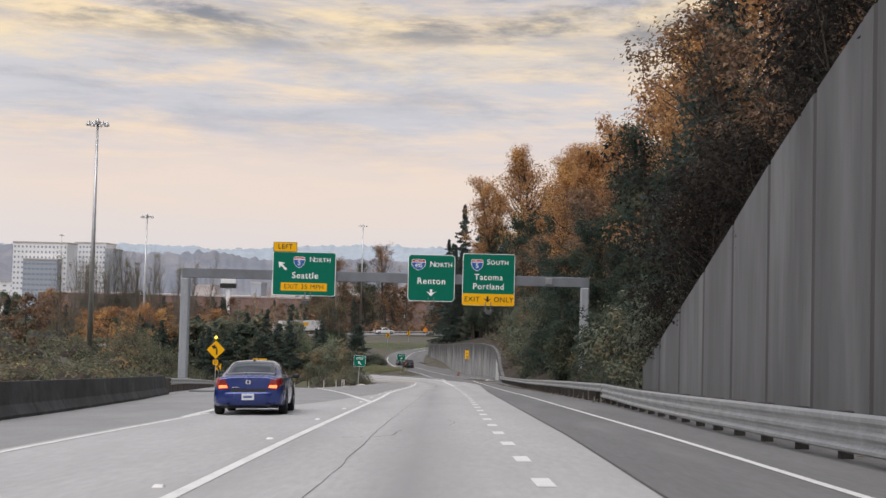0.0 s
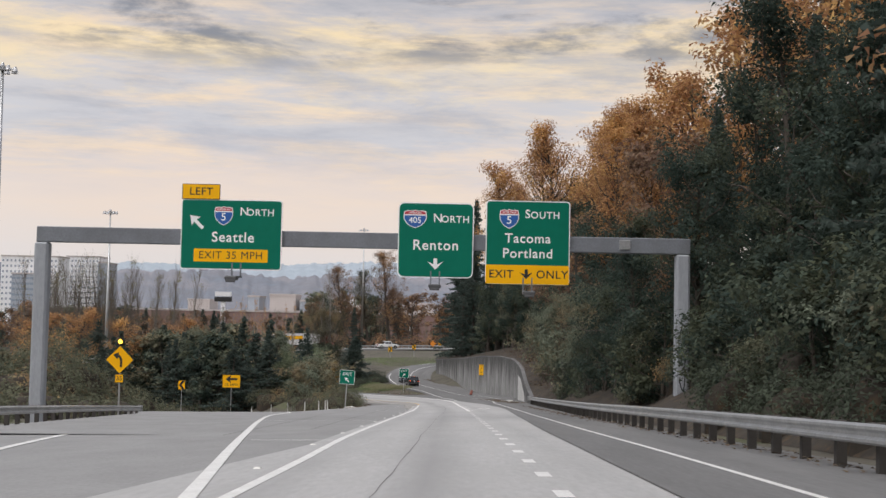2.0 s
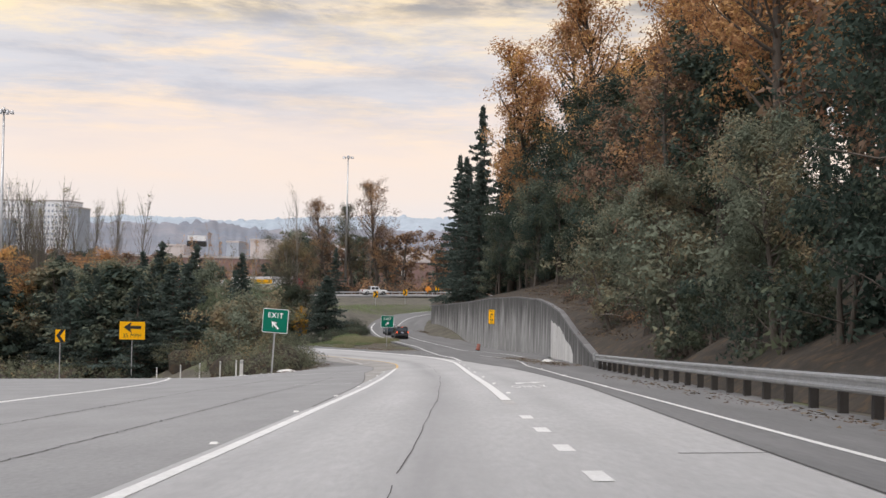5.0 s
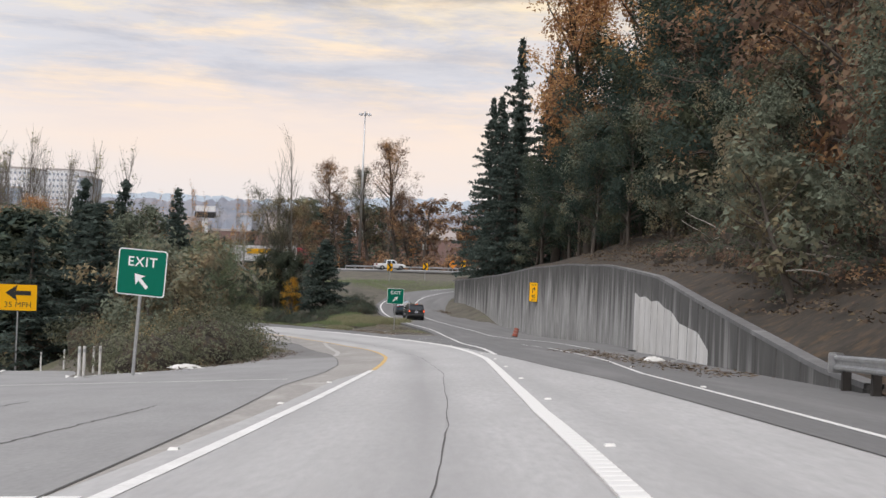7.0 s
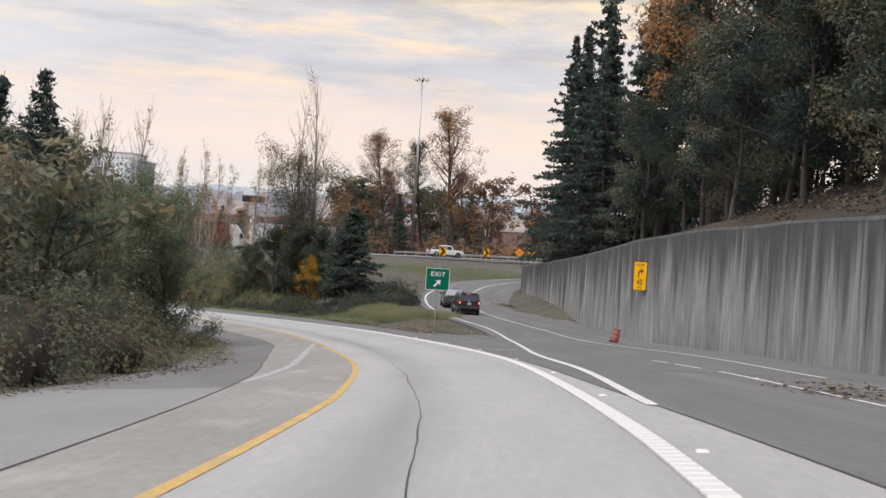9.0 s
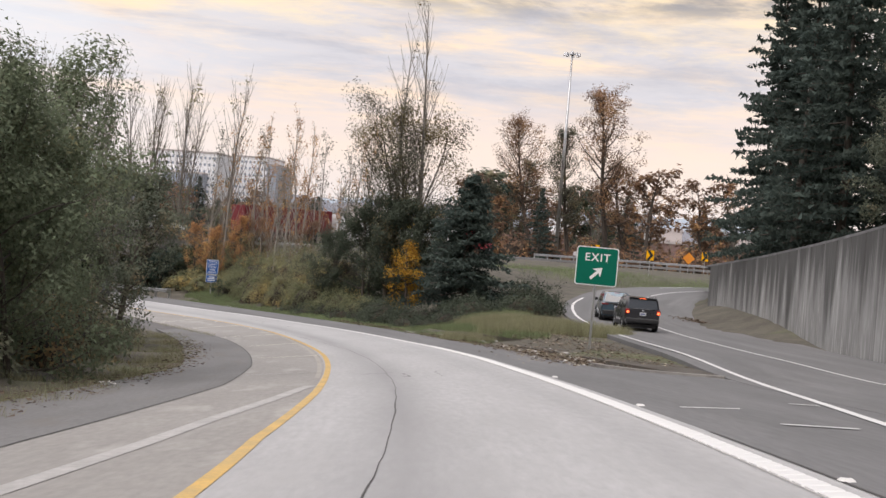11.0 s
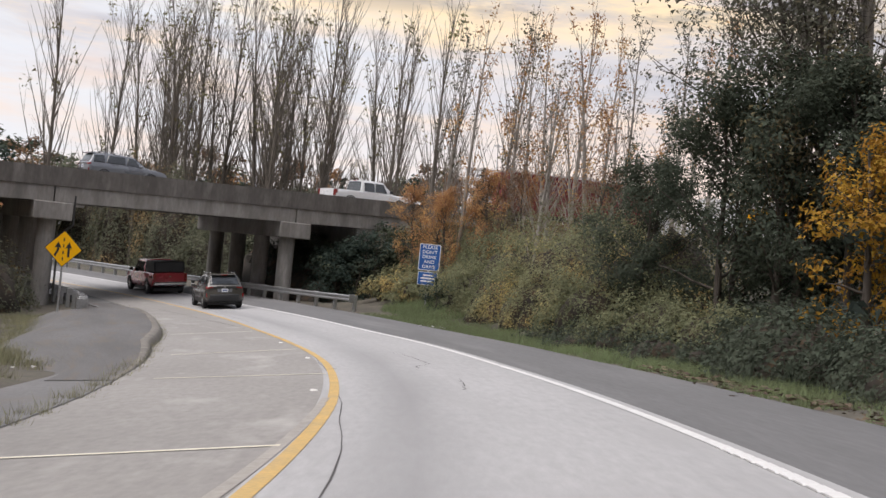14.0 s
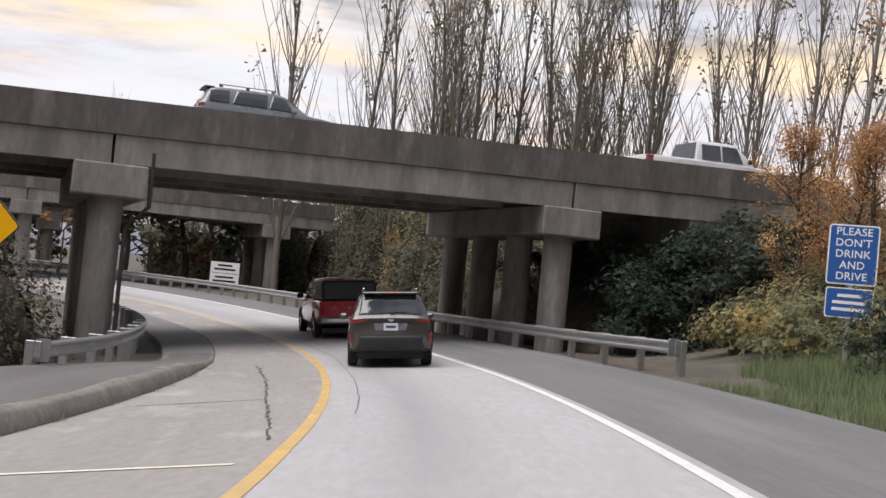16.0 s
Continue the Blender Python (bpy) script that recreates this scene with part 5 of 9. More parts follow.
def grass(name, patches, n, blade, mtl, label, seed):
    """Blades over round patches of (x, y, radius)."""
    r = np.random.RandomState(seed)
    root = tagged(thing(name, pose(patches[0][0], patches[0][1], land(patches[0][0], patches[0][1])), label, "grass"), kind="stuff")
    o = np.array(root.matrix_world.translation)
    tot = sum(p[2] ** 2 for p in patches)
    P = []
    for x, y, rad in patches:
        k = int(n * rad * rad / tot)
        a, d = r.uniform(0, 2 * math.pi, k), rad * np.sqrt(r.uniform(0, 1, k))
        P.append(np.stack([x + d * np.cos(a), y + d * np.sin(a)], axis=1))
    P = np.concatenate(P)
    z = np.array([land(a, b) for a, b in P]) if len(P) < 3000 else ground_height(P[:, 0], P[:, 1])
    base = np.column_stack([P, z - 0.03]) - o
    hgt = blade * r.uniform(0.5, 1.3, len(P))
    a = r.uniform(0, 2 * math.pi, len(P))
    side = np.stack([np.cos(a), np.sin(a), 0 * a], axis=1) * (0.005 + 0.008 * blade)
    tip = base + np.stack([r.normal(size=len(P)) * 0.3 * hgt, r.normal(size=len(P)) * 0.3 * hgt, hgt], axis=1)
    V = np.stack([base - side, base + side, tip], axis=1).reshape(-1, 3)
    part("blades", mesh_from("blades", V, np.arange(len(V)).reshape(-1, 3), M[mtl]), None, root)
    return root


# a stock of grown trees, planted many times over
ST = {}
KINDS = {"green": (20, 13, 4.4, "lf_green", 0.50, 0.20, 0.06), "olive": (30, 13, 4.0, "lf_olive", 0.52, 0.12, 0.06), "brown": (40, 15, 4.0, "lf_brown", 0.52, 0.16, 0.06), "orange": (50, 17, 3.8, "lf_orange", 0.52, 0.25, 0.12)}
for key, (seed, h, sp, mt_, cl, low, up) in KINDS.items():
    thin = 0.62 if key in ("brown", "orange") else 1.0
    for i in range(3):
        ST[key, i] = broadleaf(seed + i, h, sp, int(5200 * thin), 0.20, low, 28, "bark", mt_, cl, up=up)
        ST[key + "_fine", i] = broadleaf(seed + i, h, sp, int(11500 * thin), 0.128, low, 32, "bark", mt_, cl, up=up)
        ST[key + "_far", i] = broadleaf(seed + i, h, sp, int(1800 * thin), 0.35, low, 20, "bark", mt_, cl, up=up)
for i in range(3):
    ST["fir", i] = conifer(60 + i, 16, 4.0, 1.0, ragged=0.6, card=0.21, power=1.0)
    ST["bigfir", i] = conifer(64 + i, 28, 7.0, 1.0, 0.05, ragged=0.5, card=0.21, power=0.95)
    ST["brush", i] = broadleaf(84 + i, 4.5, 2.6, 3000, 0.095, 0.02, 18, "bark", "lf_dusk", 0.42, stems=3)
    ST["poplar", i] = poplar(70 + i, 17, 2.3, 110, 0.14, branches=52, bark="bark_grey", mtl="lf_popleaf")
    ST["sapling", i] = poplar(78 + i, 17, 1.9, 420, 0.13, mtl="lf_orange" if i else "lf_sparse", branches=26)
    ST["shrub", i] = broadleaf(80 + i, 4.5, 2.4, 2600, 0.145, 0.02, 18, "bark", "lf_olive", 0.38, stems=2)
    ST["shrubg", i] = broadleaf(90 + i, 4.5, 2.4, 2600, 0.145, 0.02, 18, "bark", "lf_green", 0.38, stems=2)
LABEL = {"green": ("broadleaf_tree", "dense dark green broadleaf tree"), "olive": ("broadleaf_tree", "olive-green tree turning brown in autumn"),
         "brown": ("broadleaf_tree", "half-bare tree with brown autumn leaves"), "orange": ("broadleaf_tree", "tall tree with orange autumn leaves"),
         "fir": ("fir_tree", "dark green fir with drooping boughs"), "poplar": ("poplar_tree", "tall narrow poplar, almost bare of leaves"),
         "shrub": ("shrub", "olive roadside shrub with many stems"), "shrubg": ("shrub", "dark green roadside shrub with many stems")}
for i in range(3):
    ST["maple", i] = broadleaf(150 + i, 26, 4.6, 10500, 0.165, 0.34, 42, "bark", "lf_orange", 0.62, up=0.22)
LABEL["maple"] = ("broadleaf_tree", "tall upright tree with orange-tan autumn leaves")
LABEL["sapling"] = ("poplar_tree", "slender pale-stemmed tree with few orange leaves")
LABEL["brush"] = ("shrub", "dark bare brush hanging over the wall")
LABEL["bigfir"] = ("fir_tree", "tall ragged fir with drooping boughs")
BASE_H = {"maple": 26, "sapling": 17, "brush": 4.5, "bigfir": 28, "green": 13, "olive": 13, "brown": 15, "orange": 17, "fir": 16, "poplar": 17, "shrub": 4.5, "shrubg": 4.5}


def clear(x, y):
    """Whether a place lies off all the roads."""
    s_, u_ = along(x, y)
    if -8.5 < u_[0] < 6.0 and s_[0] < 405:
        return False
    d_, _, o_ = near(LEFT_LINE, x, y)
    if -12.5 < o_[0] < 3.0 and d_[0] < 12.5:
        return False
    return near(UPPER_LINE, x, y)[0][0] > 7.5 and near(RAMP_LINE, x, y)[0][0] > 5.0


def put_tree(kind, x, y, h, group="", wide=1.0, i=None, label=None, z=None):
    if not clear(x, y):
        return None
    base_kind = kind.split("_")[0]
    nm, lab = LABEL[base_kind]
    v = int(abs(x * 7.3 + y * 3.1)) % 3 if i is None else i
    return plant(nm, ST[kind, v], x, y, label or lab, "shrub" if "shrub" in kind else "tree", h / BASE_H[base_kind], group=group, wide=wide, z=z)


# wooded slope on the right
rng = random.Random(11)
y = -4.0
while y < 272:
    f_x = float(hill_foot(np.array([y]))[0][0])
    for d in (2.6, 8.0, 16.0):
        dd = d + rng.uniform(-1.0, 1.6) + (2.6 if 44 < y < 75 and d < 12 else 0)
        yy = y + rng.uniform(-2.2, 2.2)
        front, back = d < 5, d > 12
        if yy < 44:
            if back and yy < 15:
                continue
            kind, h = ("brush", 5.5) if front else rng.choice((("brown_fine", 13), ("olive_fine", 13)))
        elif yy < 60:
            kind, h = rng.choice((("olive_fine", 12), ("brown_fine", 15), ("brown_fine", 16))) if not back else rng.choice((("brown", 22), ("olive", 20)))
        elif yy < 72:
            kind, h = rng.choice((("green_fine", 13), ("bigfir", 19), ("bigfir", 17))) if not back else ("bigfir", 25)
        elif yy < 118:
            kind, h = rng.choice((("green_fine", 8), ("green_fine", 11))) if front else (rng.choice((("bigfir", 19), ("green_fine", 14), ("bigfir", 16))) if not back else rng.choice((("orange", 24), ("orange", 22), ("brown", 20))))
        elif yy < 165:
            kind, h = rng.choice((("shrub", 5), ("olive_fine", 8))) if front else (rng.choice((("brown", 16), ("green", 13))) if not back else ("orange", 25))
        elif yy < 200:
            if front:
                continue
            kind, h = rng.choice((("brown", 14), ("brown", 16))) if not back else rng.choice((("orange", 23), ("brown", 20)))
        elif yy < 252:
            if front:
                continue
            kind, h = ("green_fine", rng.uniform(15, 19)) if not back else rng.choice((("orange", 25), ("green", 20)))
        else:
            kind, h = ("bigfir", rng.uniform(20, 26)) if not back else ("brown", 16)
        if front and 62 < yy < 91:
            dd = max(dd, 6.5)
        put_tree(kind, f_x + dd, yy, h * rng.uniform(0.92, 1.1), "trees on the right slope")
    y += 6.6 if y < 118 else 7.6
rng = random.Random(12)
for k in range(22):
    y = 46 + 4.4 * k + rng.uniform(-1, 1)
    if 74 < y < 90:
        continue
    put_tree(rng.choice(("shrubg", "shrubg", "shrub")), float(hill_foot(np.array([y]))[0][0]) + 1.6 + rng.uniform(0, 1), y, rng.uniform(2.6, 4.6), "shrubs along the guard rail")
for k in range(34):
    y = 58 + 1.25 * k
    put_tree("shrubg", float(hill_foot(np.array([y]))[0][0]) + (3.2, 6.0, 9.0, 12.5)[k % 4] + rng.uniform(-0.6, 0.6), y, (3.2, 4.2, 5.2, 6.0)[k % 4], "evergreen shrubs beside the gantry", wide=1.25)
for k in range(14):
    y = 4 + 3.0 * k
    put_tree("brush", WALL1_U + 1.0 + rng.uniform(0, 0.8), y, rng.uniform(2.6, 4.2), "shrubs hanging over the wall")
for x, y, h, w_ in ((1.4, 280, 25, 0.85), (5.0, 281, 33, 0.8), (4.6, 271, 22, 0.95), (3.2, 288, 24, 0.9), (9.5, 276, 30, 0.9)):
    put_tree("bigfir", x, y, h, "firs at the end of the wall", wide=w_)

for k, (x, y, top) in enumerate(((8.6, 252, 24.0), (11, 238, 26.0), (15.4, 235, 29.0), (18, 215, 29.5), (19.5, 197, 27.5), (20, 180, 25.0), (18.5, 165, 22.0), (15, 151, 22.0), (15.6, 139, 18.0), (16.2, 128, 16.0), (19, 118, 13.5), (20, 161, 22.6), (22, 141, 16.0), (24, 126, 15.0), (26, 150, 18.5))):
    put_tree("maple", x, y, top - hill_at(x, y), "tall orange trees on the ridge", i=k % 3, wide=0.95)
rng = random.Random(15)
for k in range(13):
    y = 184 + 5.6 * k
    put_tree("green_fine" if k % 4 else "olive_fine", float(hill_foot(np.array([y]))[0][0]) + rng.uniform(3.6, 6.0), y, rng.uniform(9, 13), "trees above the wall")
rng = random.Random(22)
for k in range(8):
    y = 151 + 6.4 * k
    put_tree("brown" if k % 3 else "green", float(hill_foot(np.array([y]))[0][0]) + rng.uniform(4.5, 7.5), y, rng.uniform(12, 15.5), "trees above the wall")
rng = random.Random(21)
for k in range(15):
    y = 182 + 5.6 * k
    put_tree("shrubg", float(hill_foot(np.array([y]))[0][0]) + rng.uniform(8, 15), y, rng.uniform(4.5, 6.5), "undergrowth on the slope", wide=1.3)
for x, y, h in ((7.9, 44.2, 3.2), (8.3, 46.5, 3.6)):
    put_tree("shrub", x, y, h, "shrubs at the end of the dark wall")
for x, y, h in ((7.9, 40.5, 2.6), (8.0, 37.5, 3.2), (8.1, 34.5, 3.4)):
    put_tree("brush", x, y, h, "shrubs hanging over the wall")
rng = random.Random(14)
for k in range(44):
    y = 147 + 1.35 * k
    put_tree(rng.choice(("shrub", "shrub", "shrubg")), float(hill_foot(np.array([y]))[0][0]) + rng.uniform(4.5, 15), y, rng.uniform(1.6, 3.6), "undergrowth on the slope")
# verge on the right, past the split
plant("fir_tree", conifer(7, 8.8, 4.1, 2.2, 0.02, card=0.155), -18.3, 262.5, "broad dark young fir on the verge", wide=1.15)
plant("broadleaf_tree", broadleaf(8, 16.0, 4.6, 26000, 0.095, 0.08, 84, "bark", "lf_sparse", 0.52, stems=5, up=0.13, twig=13), -24.5, 271.5, "large many-stemmed tree with thin autumn foliage")
for k_, (x, y, h) in enumerate(((-23.8, 272.4, 22), (-25.6, 271.6, 20), (-24.6, 273.4, 17))):
    plant("poplar_tree", poplar(75 + k_, h, 1.9, 60, 0.12, branches=34), x, y, "tall bare poplar rising from a thicket", group="bare trees on the verge")
plant("broadleaf_tree", broadleaf(12, 5.4, 1.0, 4200, 0.07, 0.15, 16, "bark", "lf_yellow", 0.26), -21.6, 261.0, "small tree with bright yellow leaves")
ST["thicket", 0] = broadleaf(121, 8.5, 3.2, 22000, 0.085, 0.03, 34, "bark", "lf_ivy", 0.42, stems=2)
LABEL["thicket"], BASE_H["thicket"] = ("broadleaf_tree", "dense dark green thicket tree with ivy"), 8.5
for x, y, h in ((-27.5, 270.5, 7.4), (-23.6, 268.8, 7.4), (-25.6, 269.4, 8.2), (-30.5, 274, 6)):
    put_tree("thicket", x, y, h, "thicket under the large tree", i=0)
for x, y, h in ((-44.2, 294, 13), (-46.5, 296, 14), (-48.4, 294.4, 15), (-51.3, 298, 14.5), (-42, 299, 13), (-38, 292, 12), (-40, 286, 11), (-35, 296, 13), (-47, 303, 14), (-33, 284, 11.5), (-37.5, 301, 12.5), (-54, 302, 17), (-57, 305, 18), (-61, 309, 19), (-50, 306, 17), (-44, 300, 15)):
    put_tree("sapling", x, y, h, "bare trees by the overpass")
for x, y, h in ((-41.5, 291, 10), (-39.2, 289, 9), (-43.4, 293, 11), (-36.8, 287.5, 9.5), (-45.2, 295, 10), (-40.4, 294, 12), (-34.6, 286, 9)):
    put_tree("sapling", x, y, h, "orange saplings by the overpass", i=1, wide=1.4, label="slender sapling with orange autumn leaves")
for x, y, h in ((-45.6, 292, 6.5), (-47.5, 291.4, 5.6), (-50.6, 293.8, 6.4), (-48.6, 292.6, 6.0)):
    put_tree("orange_fine", x, y, h, "orange saplings by the overpass")
for x, y, h in ((-43.2, 291.2, 6), (-46.4, 294.2, 6.0), (-37.4, 286.2, 6)):
    put_tree("brown_fine", x, y, h, "brown trees by the overpass", wide=0.9)
# poplars behind the overpass
rng = random.Random(3)
for k in range(3, 46):
    a = 0.86 * (k + rng.random()) / 46
    x, y = -102 + 44 * a + rng.uniform(-3, 3), 319 + 14 * a + rng.uniform(-6, 9)
    h = rng.uniform(22.5, 28)
    if a < 0.45 or k % 3 == 0:
        put_tree("poplar", x, y, h, "poplars behind the overpass", wide=0.95)
for x, y, h in ((-121, 312, 13), (-125, 315, 15), (-129, 311, 12), (-117, 318, 11)):
    put_tree("poplar", x, y, h, "poplars behind the overpass")
# left bank
for i in range(2):
    ST["bank", i] = broadleaf(160 + i, 13, 4.4, 30000, 0.105, 0.02, 48, "bark", "lf_sage", 0.55, stems=3)
LABEL["bank"], BASE_H["bank"] = ("broadleaf_tree", "dense bushy tree with dull grey-green leaves"), 13
for k, (x, y, h) in enumerate(((-21.8, 214, 7.4), (-24.8, 221, 7.8), (-29.0, 227.5, 7.4), (-20.8, 206, 6.4), (-19.5, 211.5, 8.0), (-19.2, 199.5, 5.6), (-20.6, 204, 6.0), (-18.4, 192.5, 5.2), (-22.4, 201, 6.4))):
    put_tree("bank", x, y, h * 1.12, i=k % 2, group="trees on the left bank")
for x, y, h in ((-27.5, 212, 11), (-35, 222, 11), (-24, 203, 9), (-41, 226, 10)):
    put_tree("olive", x, y, h, "trees on the left bank")
for x, y, h in ((-26, 206, 11), (-31, 212, 12), (-36, 206, 10), (-42, 216, 11), (-37, 228, 12), (-48, 226, 10), (-56, 232, 11), (-19.5, 196, 9), (-21, 201, 8)):
    put_tree("fir", x, y, h * 1.12, "firs behind the left bank", wide=1.2)
for x, y, h in ((-25.0, 197.5, 9.6), (-27.6, 203, 10.4), (-30, 199, 10.0)):
    put_tree("fir", x, y, h, "firs behind the left bank", wide=1.9)
for x, y, h in ((-27.3, 232.6, 7.4), (-31.6, 238.2, 8.2)):
    put_tree("olive_fine", x, y, h, "trees on the left bank")
for x, y, h in ((-17.5, 186, 6), (-18.5, 191, 6.5), (-16.5, 181, 5)):
    put_tree("shrub", x, y, h, "tall shrubs behind the brambles")
bramble("bramble_bush", [(-13.2, 168, 2.6, 2.0), (-12.6, 173, 3.0, 2.6), (-13.4, 179, 3.2, 2.8), (-13.6, 185, 3.0, 2.4), (-16.0, 176, 3.0, 2.3), (-18.5, 187, 3.4, 2.8), (-15.6, 191, 3.2, 2.4), (-23.5, 196, 3.6, 2.6), (-19, 198, 4, 3)], 48000, 0.075, "lf_bramble", "tangled bramble mound turning yellow-brown", 21)
bramble("bramble_bush", [(-30 - 4.2 * i, 203 + 3.4 * i + 2 * math.sin(i * 2.1), 4.2, 2.8 + 0.5 * math.sin(i * 1.7)) for i in range(12)], 14000, 0.2, "lf_bramble", "low bramble thicket behind the exit lane", 22)
bramble("bramble_bush", [(-19.8, 209, 2.4, 1.5), (-21.8, 216, 2.6, 1.8), (-24.6, 223, 2.6, 1.8), (-28.0, 230, 2.6, 1.6), (-32.8, 237.5, 2.6, 1.4), (-38, 244.5, 2.4, 1.2), (-44.5, 251, 2.2, 1.0), (-51, 257.0, 2.4, 1.0), (-62.4, 274.9, 2.0, 2.6), (-64.2, 276.6, 2.2, 3.2), (-66.5, 276.6, 2.6, 3.6), (-70, 278.8, 2.8, 3.8), (-61, 268, 3.0, 1.6), (-67, 272, 3.6, 2.4), (-63, 263, 4, 2.0)], 30000, 0.09, "lf_bramble", "scrub of brambles and grass on the verge", 23)
bramble("bramble_bush", [(-26.2, 267.2, 2.0, 1.5), (-29.0, 270.2, 2.2, 1.9), (-32.4, 274.2, 2.4, 2.3), (-36.4, 278.8, 2.4, 2.5), (-39.6, 282.3, 2.4, 2.4), (-43.6, 288.5, 3.0, 1.8), (-48.8, 293.5, 2.6, 1.9), (-36, 282, 4.0, 4.6), (-31, 277, 4.0, 4.4), (-41, 287, 4, 3.4), (-46, 296, 4.0, 3.6), (-51, 299, 3.4, 3.4)], 150000, 0.062, "lf_bank", "bank of brambles with yellowing leaves", 24)
bramble("bramble_bush", [(-20.5, 257.5, 2.0, 1.3), (-16.5, 256, 2.2, 1.2), (-13.5, 259, 2.2, 1.5), (-22.5, 259.5, 1.8, 1.6), (-14.5, 265, 2.6, 2.0), (-24, 262.8, 1.8, 1.7)], 26000, 0.075, "lf_ivy", "low dark brambles at the edge of the verge", 25)
bramble("bramble_bush", [(at(s, 7.4 + 0.6 * (s % 3))[0], at(s, 7.4 + 0.6 * (s % 3))[1], 1.0 + 0.2 * (s % 2), 0.45 + 0.15 * (s % 4)) for s in range(251, 279, 2)], 15000, 0.065, "lf_ivy", "low dark weeds and brambles at the pavement edge", 50)
# scrub that darkens the slopes under and behind the overpass
bramble("bramble_bush", [(-73, 312, 4.5, 5), (-80, 315, 5, 6), (-88, 318, 5, 8.5), (-96, 320.5, 5, 9.5), (-104, 324, 5, 10), (-112, 323, 5, 9), (-120, 321, 5, 6), (-76, 320, 6, 7), (-92, 326, 6, 8)], 110000, 0.135, "lf_bramble", "dark scrub on the slope behind the overpass", 26)
bramble("bramble_bush", [(-54.5, 296.5, 3.0, 3.2), (-57.5, 301, 3.4, 3.6), (-62, 304, 3.6, 3.4), (-67, 308, 4, 4.4)], 36000, 0.085, "lf_bramble", "dark scrub on the slope behind the overpass", 47)
bramble("bramble_bush", [(-70, 277, 3.4, 2.6), (-76, 279, 3.6, 3), (-84, 281, 4, 3), (-94, 283, 4, 3), (-104, 283, 4, 3)], 9000, 0.18, "lf_bramble", "scrub beside the far bend", 27)
bramble("bramble_bush", [(-25.5 - 0.10 * (y - 88) - 3 * (y % 3), y, 3.4, 1.9 + 0.5 * math.sin(y)) for y in range(84, 150, 5)], 13000, 0.17, "lf_bramble", "brown brush on the bank beyond the guard rail", 28)
bramble("bramble_bush", [(-38 - 5 * (k % 4), 112 + 5.5 * k, 5, 2.4) for k in range(14)], 9000, 0.24, "lf_bramble", "brown brush on the bank beyond the guard rail", 29)
bramble("bramble_bush", [(-48.3, 290.4, 2.0, 1.2), (-50.6, 292.8, 2.2, 1.5), (-42.0, 285.0, 1.5, 1.2)], 12000, 0.10, "lf_bank", "brambles round the blue sign", 42)
bramble("bramble_bush", [(-122 - 7 * k, 300 - 3 * k + 5 * (k % 2), 6, 5.5) for k in range(9)], 9000, 0.3, "lf_bramble", "dark scrub beyond the far bend", 43)
bramble("bramble_bush", [(-32.5, 158.5, 3.0, 3.0), (-34, 153, 3.4, 4.2), (-35, 147.5, 3.6, 5.2), (-37, 142, 4, 6.0), (-34.5, 138, 3.4, 4.5), (-38.5, 150, 4, 6.5)], 26000, 0.13, "lf_bramble", "tall brown brush at the bend of the exit lane", 44)
bramble("bramble_bush", [(12.8, 88, 1.8, 1.6), (11.8, 92.5, 1.8, 1.5), (10.2, 96, 1.6, 1.2), (11.6, 75, 2.0, 1.7)], 20000, 0.075, "lf_bramble", "low brambles behind the guard rail", 45)
bramble("bramble_bush", [(11.4 + 1.9 * (k % 3), 146 + 3.1 * k, 1.3 + 0.3 * (k % 2), 0.7 + 0.25 * (k % 3)) for k in range(16)], 9000, 0.09, "lf_ivy", "low dark undergrowth on the slope", 46)
bramble("bramble_bush", [(11.2 + 2.1 * ((k * 5) % 4) + 0.4 * (k % 2), 147 + 1.9 * k, 1.5 + 0.35 * (k % 3), 0.55 + 0.22 * (k % 4)) for k in range(24)], 15000, 0.085, "lf_brown", "dead brown ferns and brambles on the slope", 49)
bramble("bramble_bush", [(9.4 + 1.3 * (k % 2), 46 + 3.4 * k, 1.7, 1.3 + 0.4 * (k % 3)) for k in range(9)], 24000, 0.075, "lf_ivy", "dark brambles behind the guard rail", 48)
for k, (a, f, h, z) in enumerate(((16.0, 1.1, 2.8, -17.3), (17.3, 1.3, 3.4, -17.2), (18.6, 1.5, 3.8, -17.0), (20.0, 1.5, 4.0, -16.8), (21.6, 1.6, 4.2, -16.6), (23.4, 1.6, 4.2, -16.3), (16.8, -1.4, 2.4, -16.2), (17.6, -3.2, 2.0, -15.2), (16.6, -4.8, 2.4, -16.4), (17.7, -6.6, 1.9, -15.1), (16.7, -8.4, 2.4, -16.3), (17.0, 0.2, 2.6, -16.4), (18.4, 0.4, 2.6, -15.6))):
    q = B0 + BD * a + BN * f
    plant("shrub", ST["shrubg", k % 3], q.x, q.y, "dark evergreen shrub against the abutment", "shrub", h / 4.5, z=z, group="dark shrubs against the abutment", wide=1.1)
put_tree("shrubg", -44.7, 285.8, 1.7, "shrubs by the blue sign", wide=0.8)
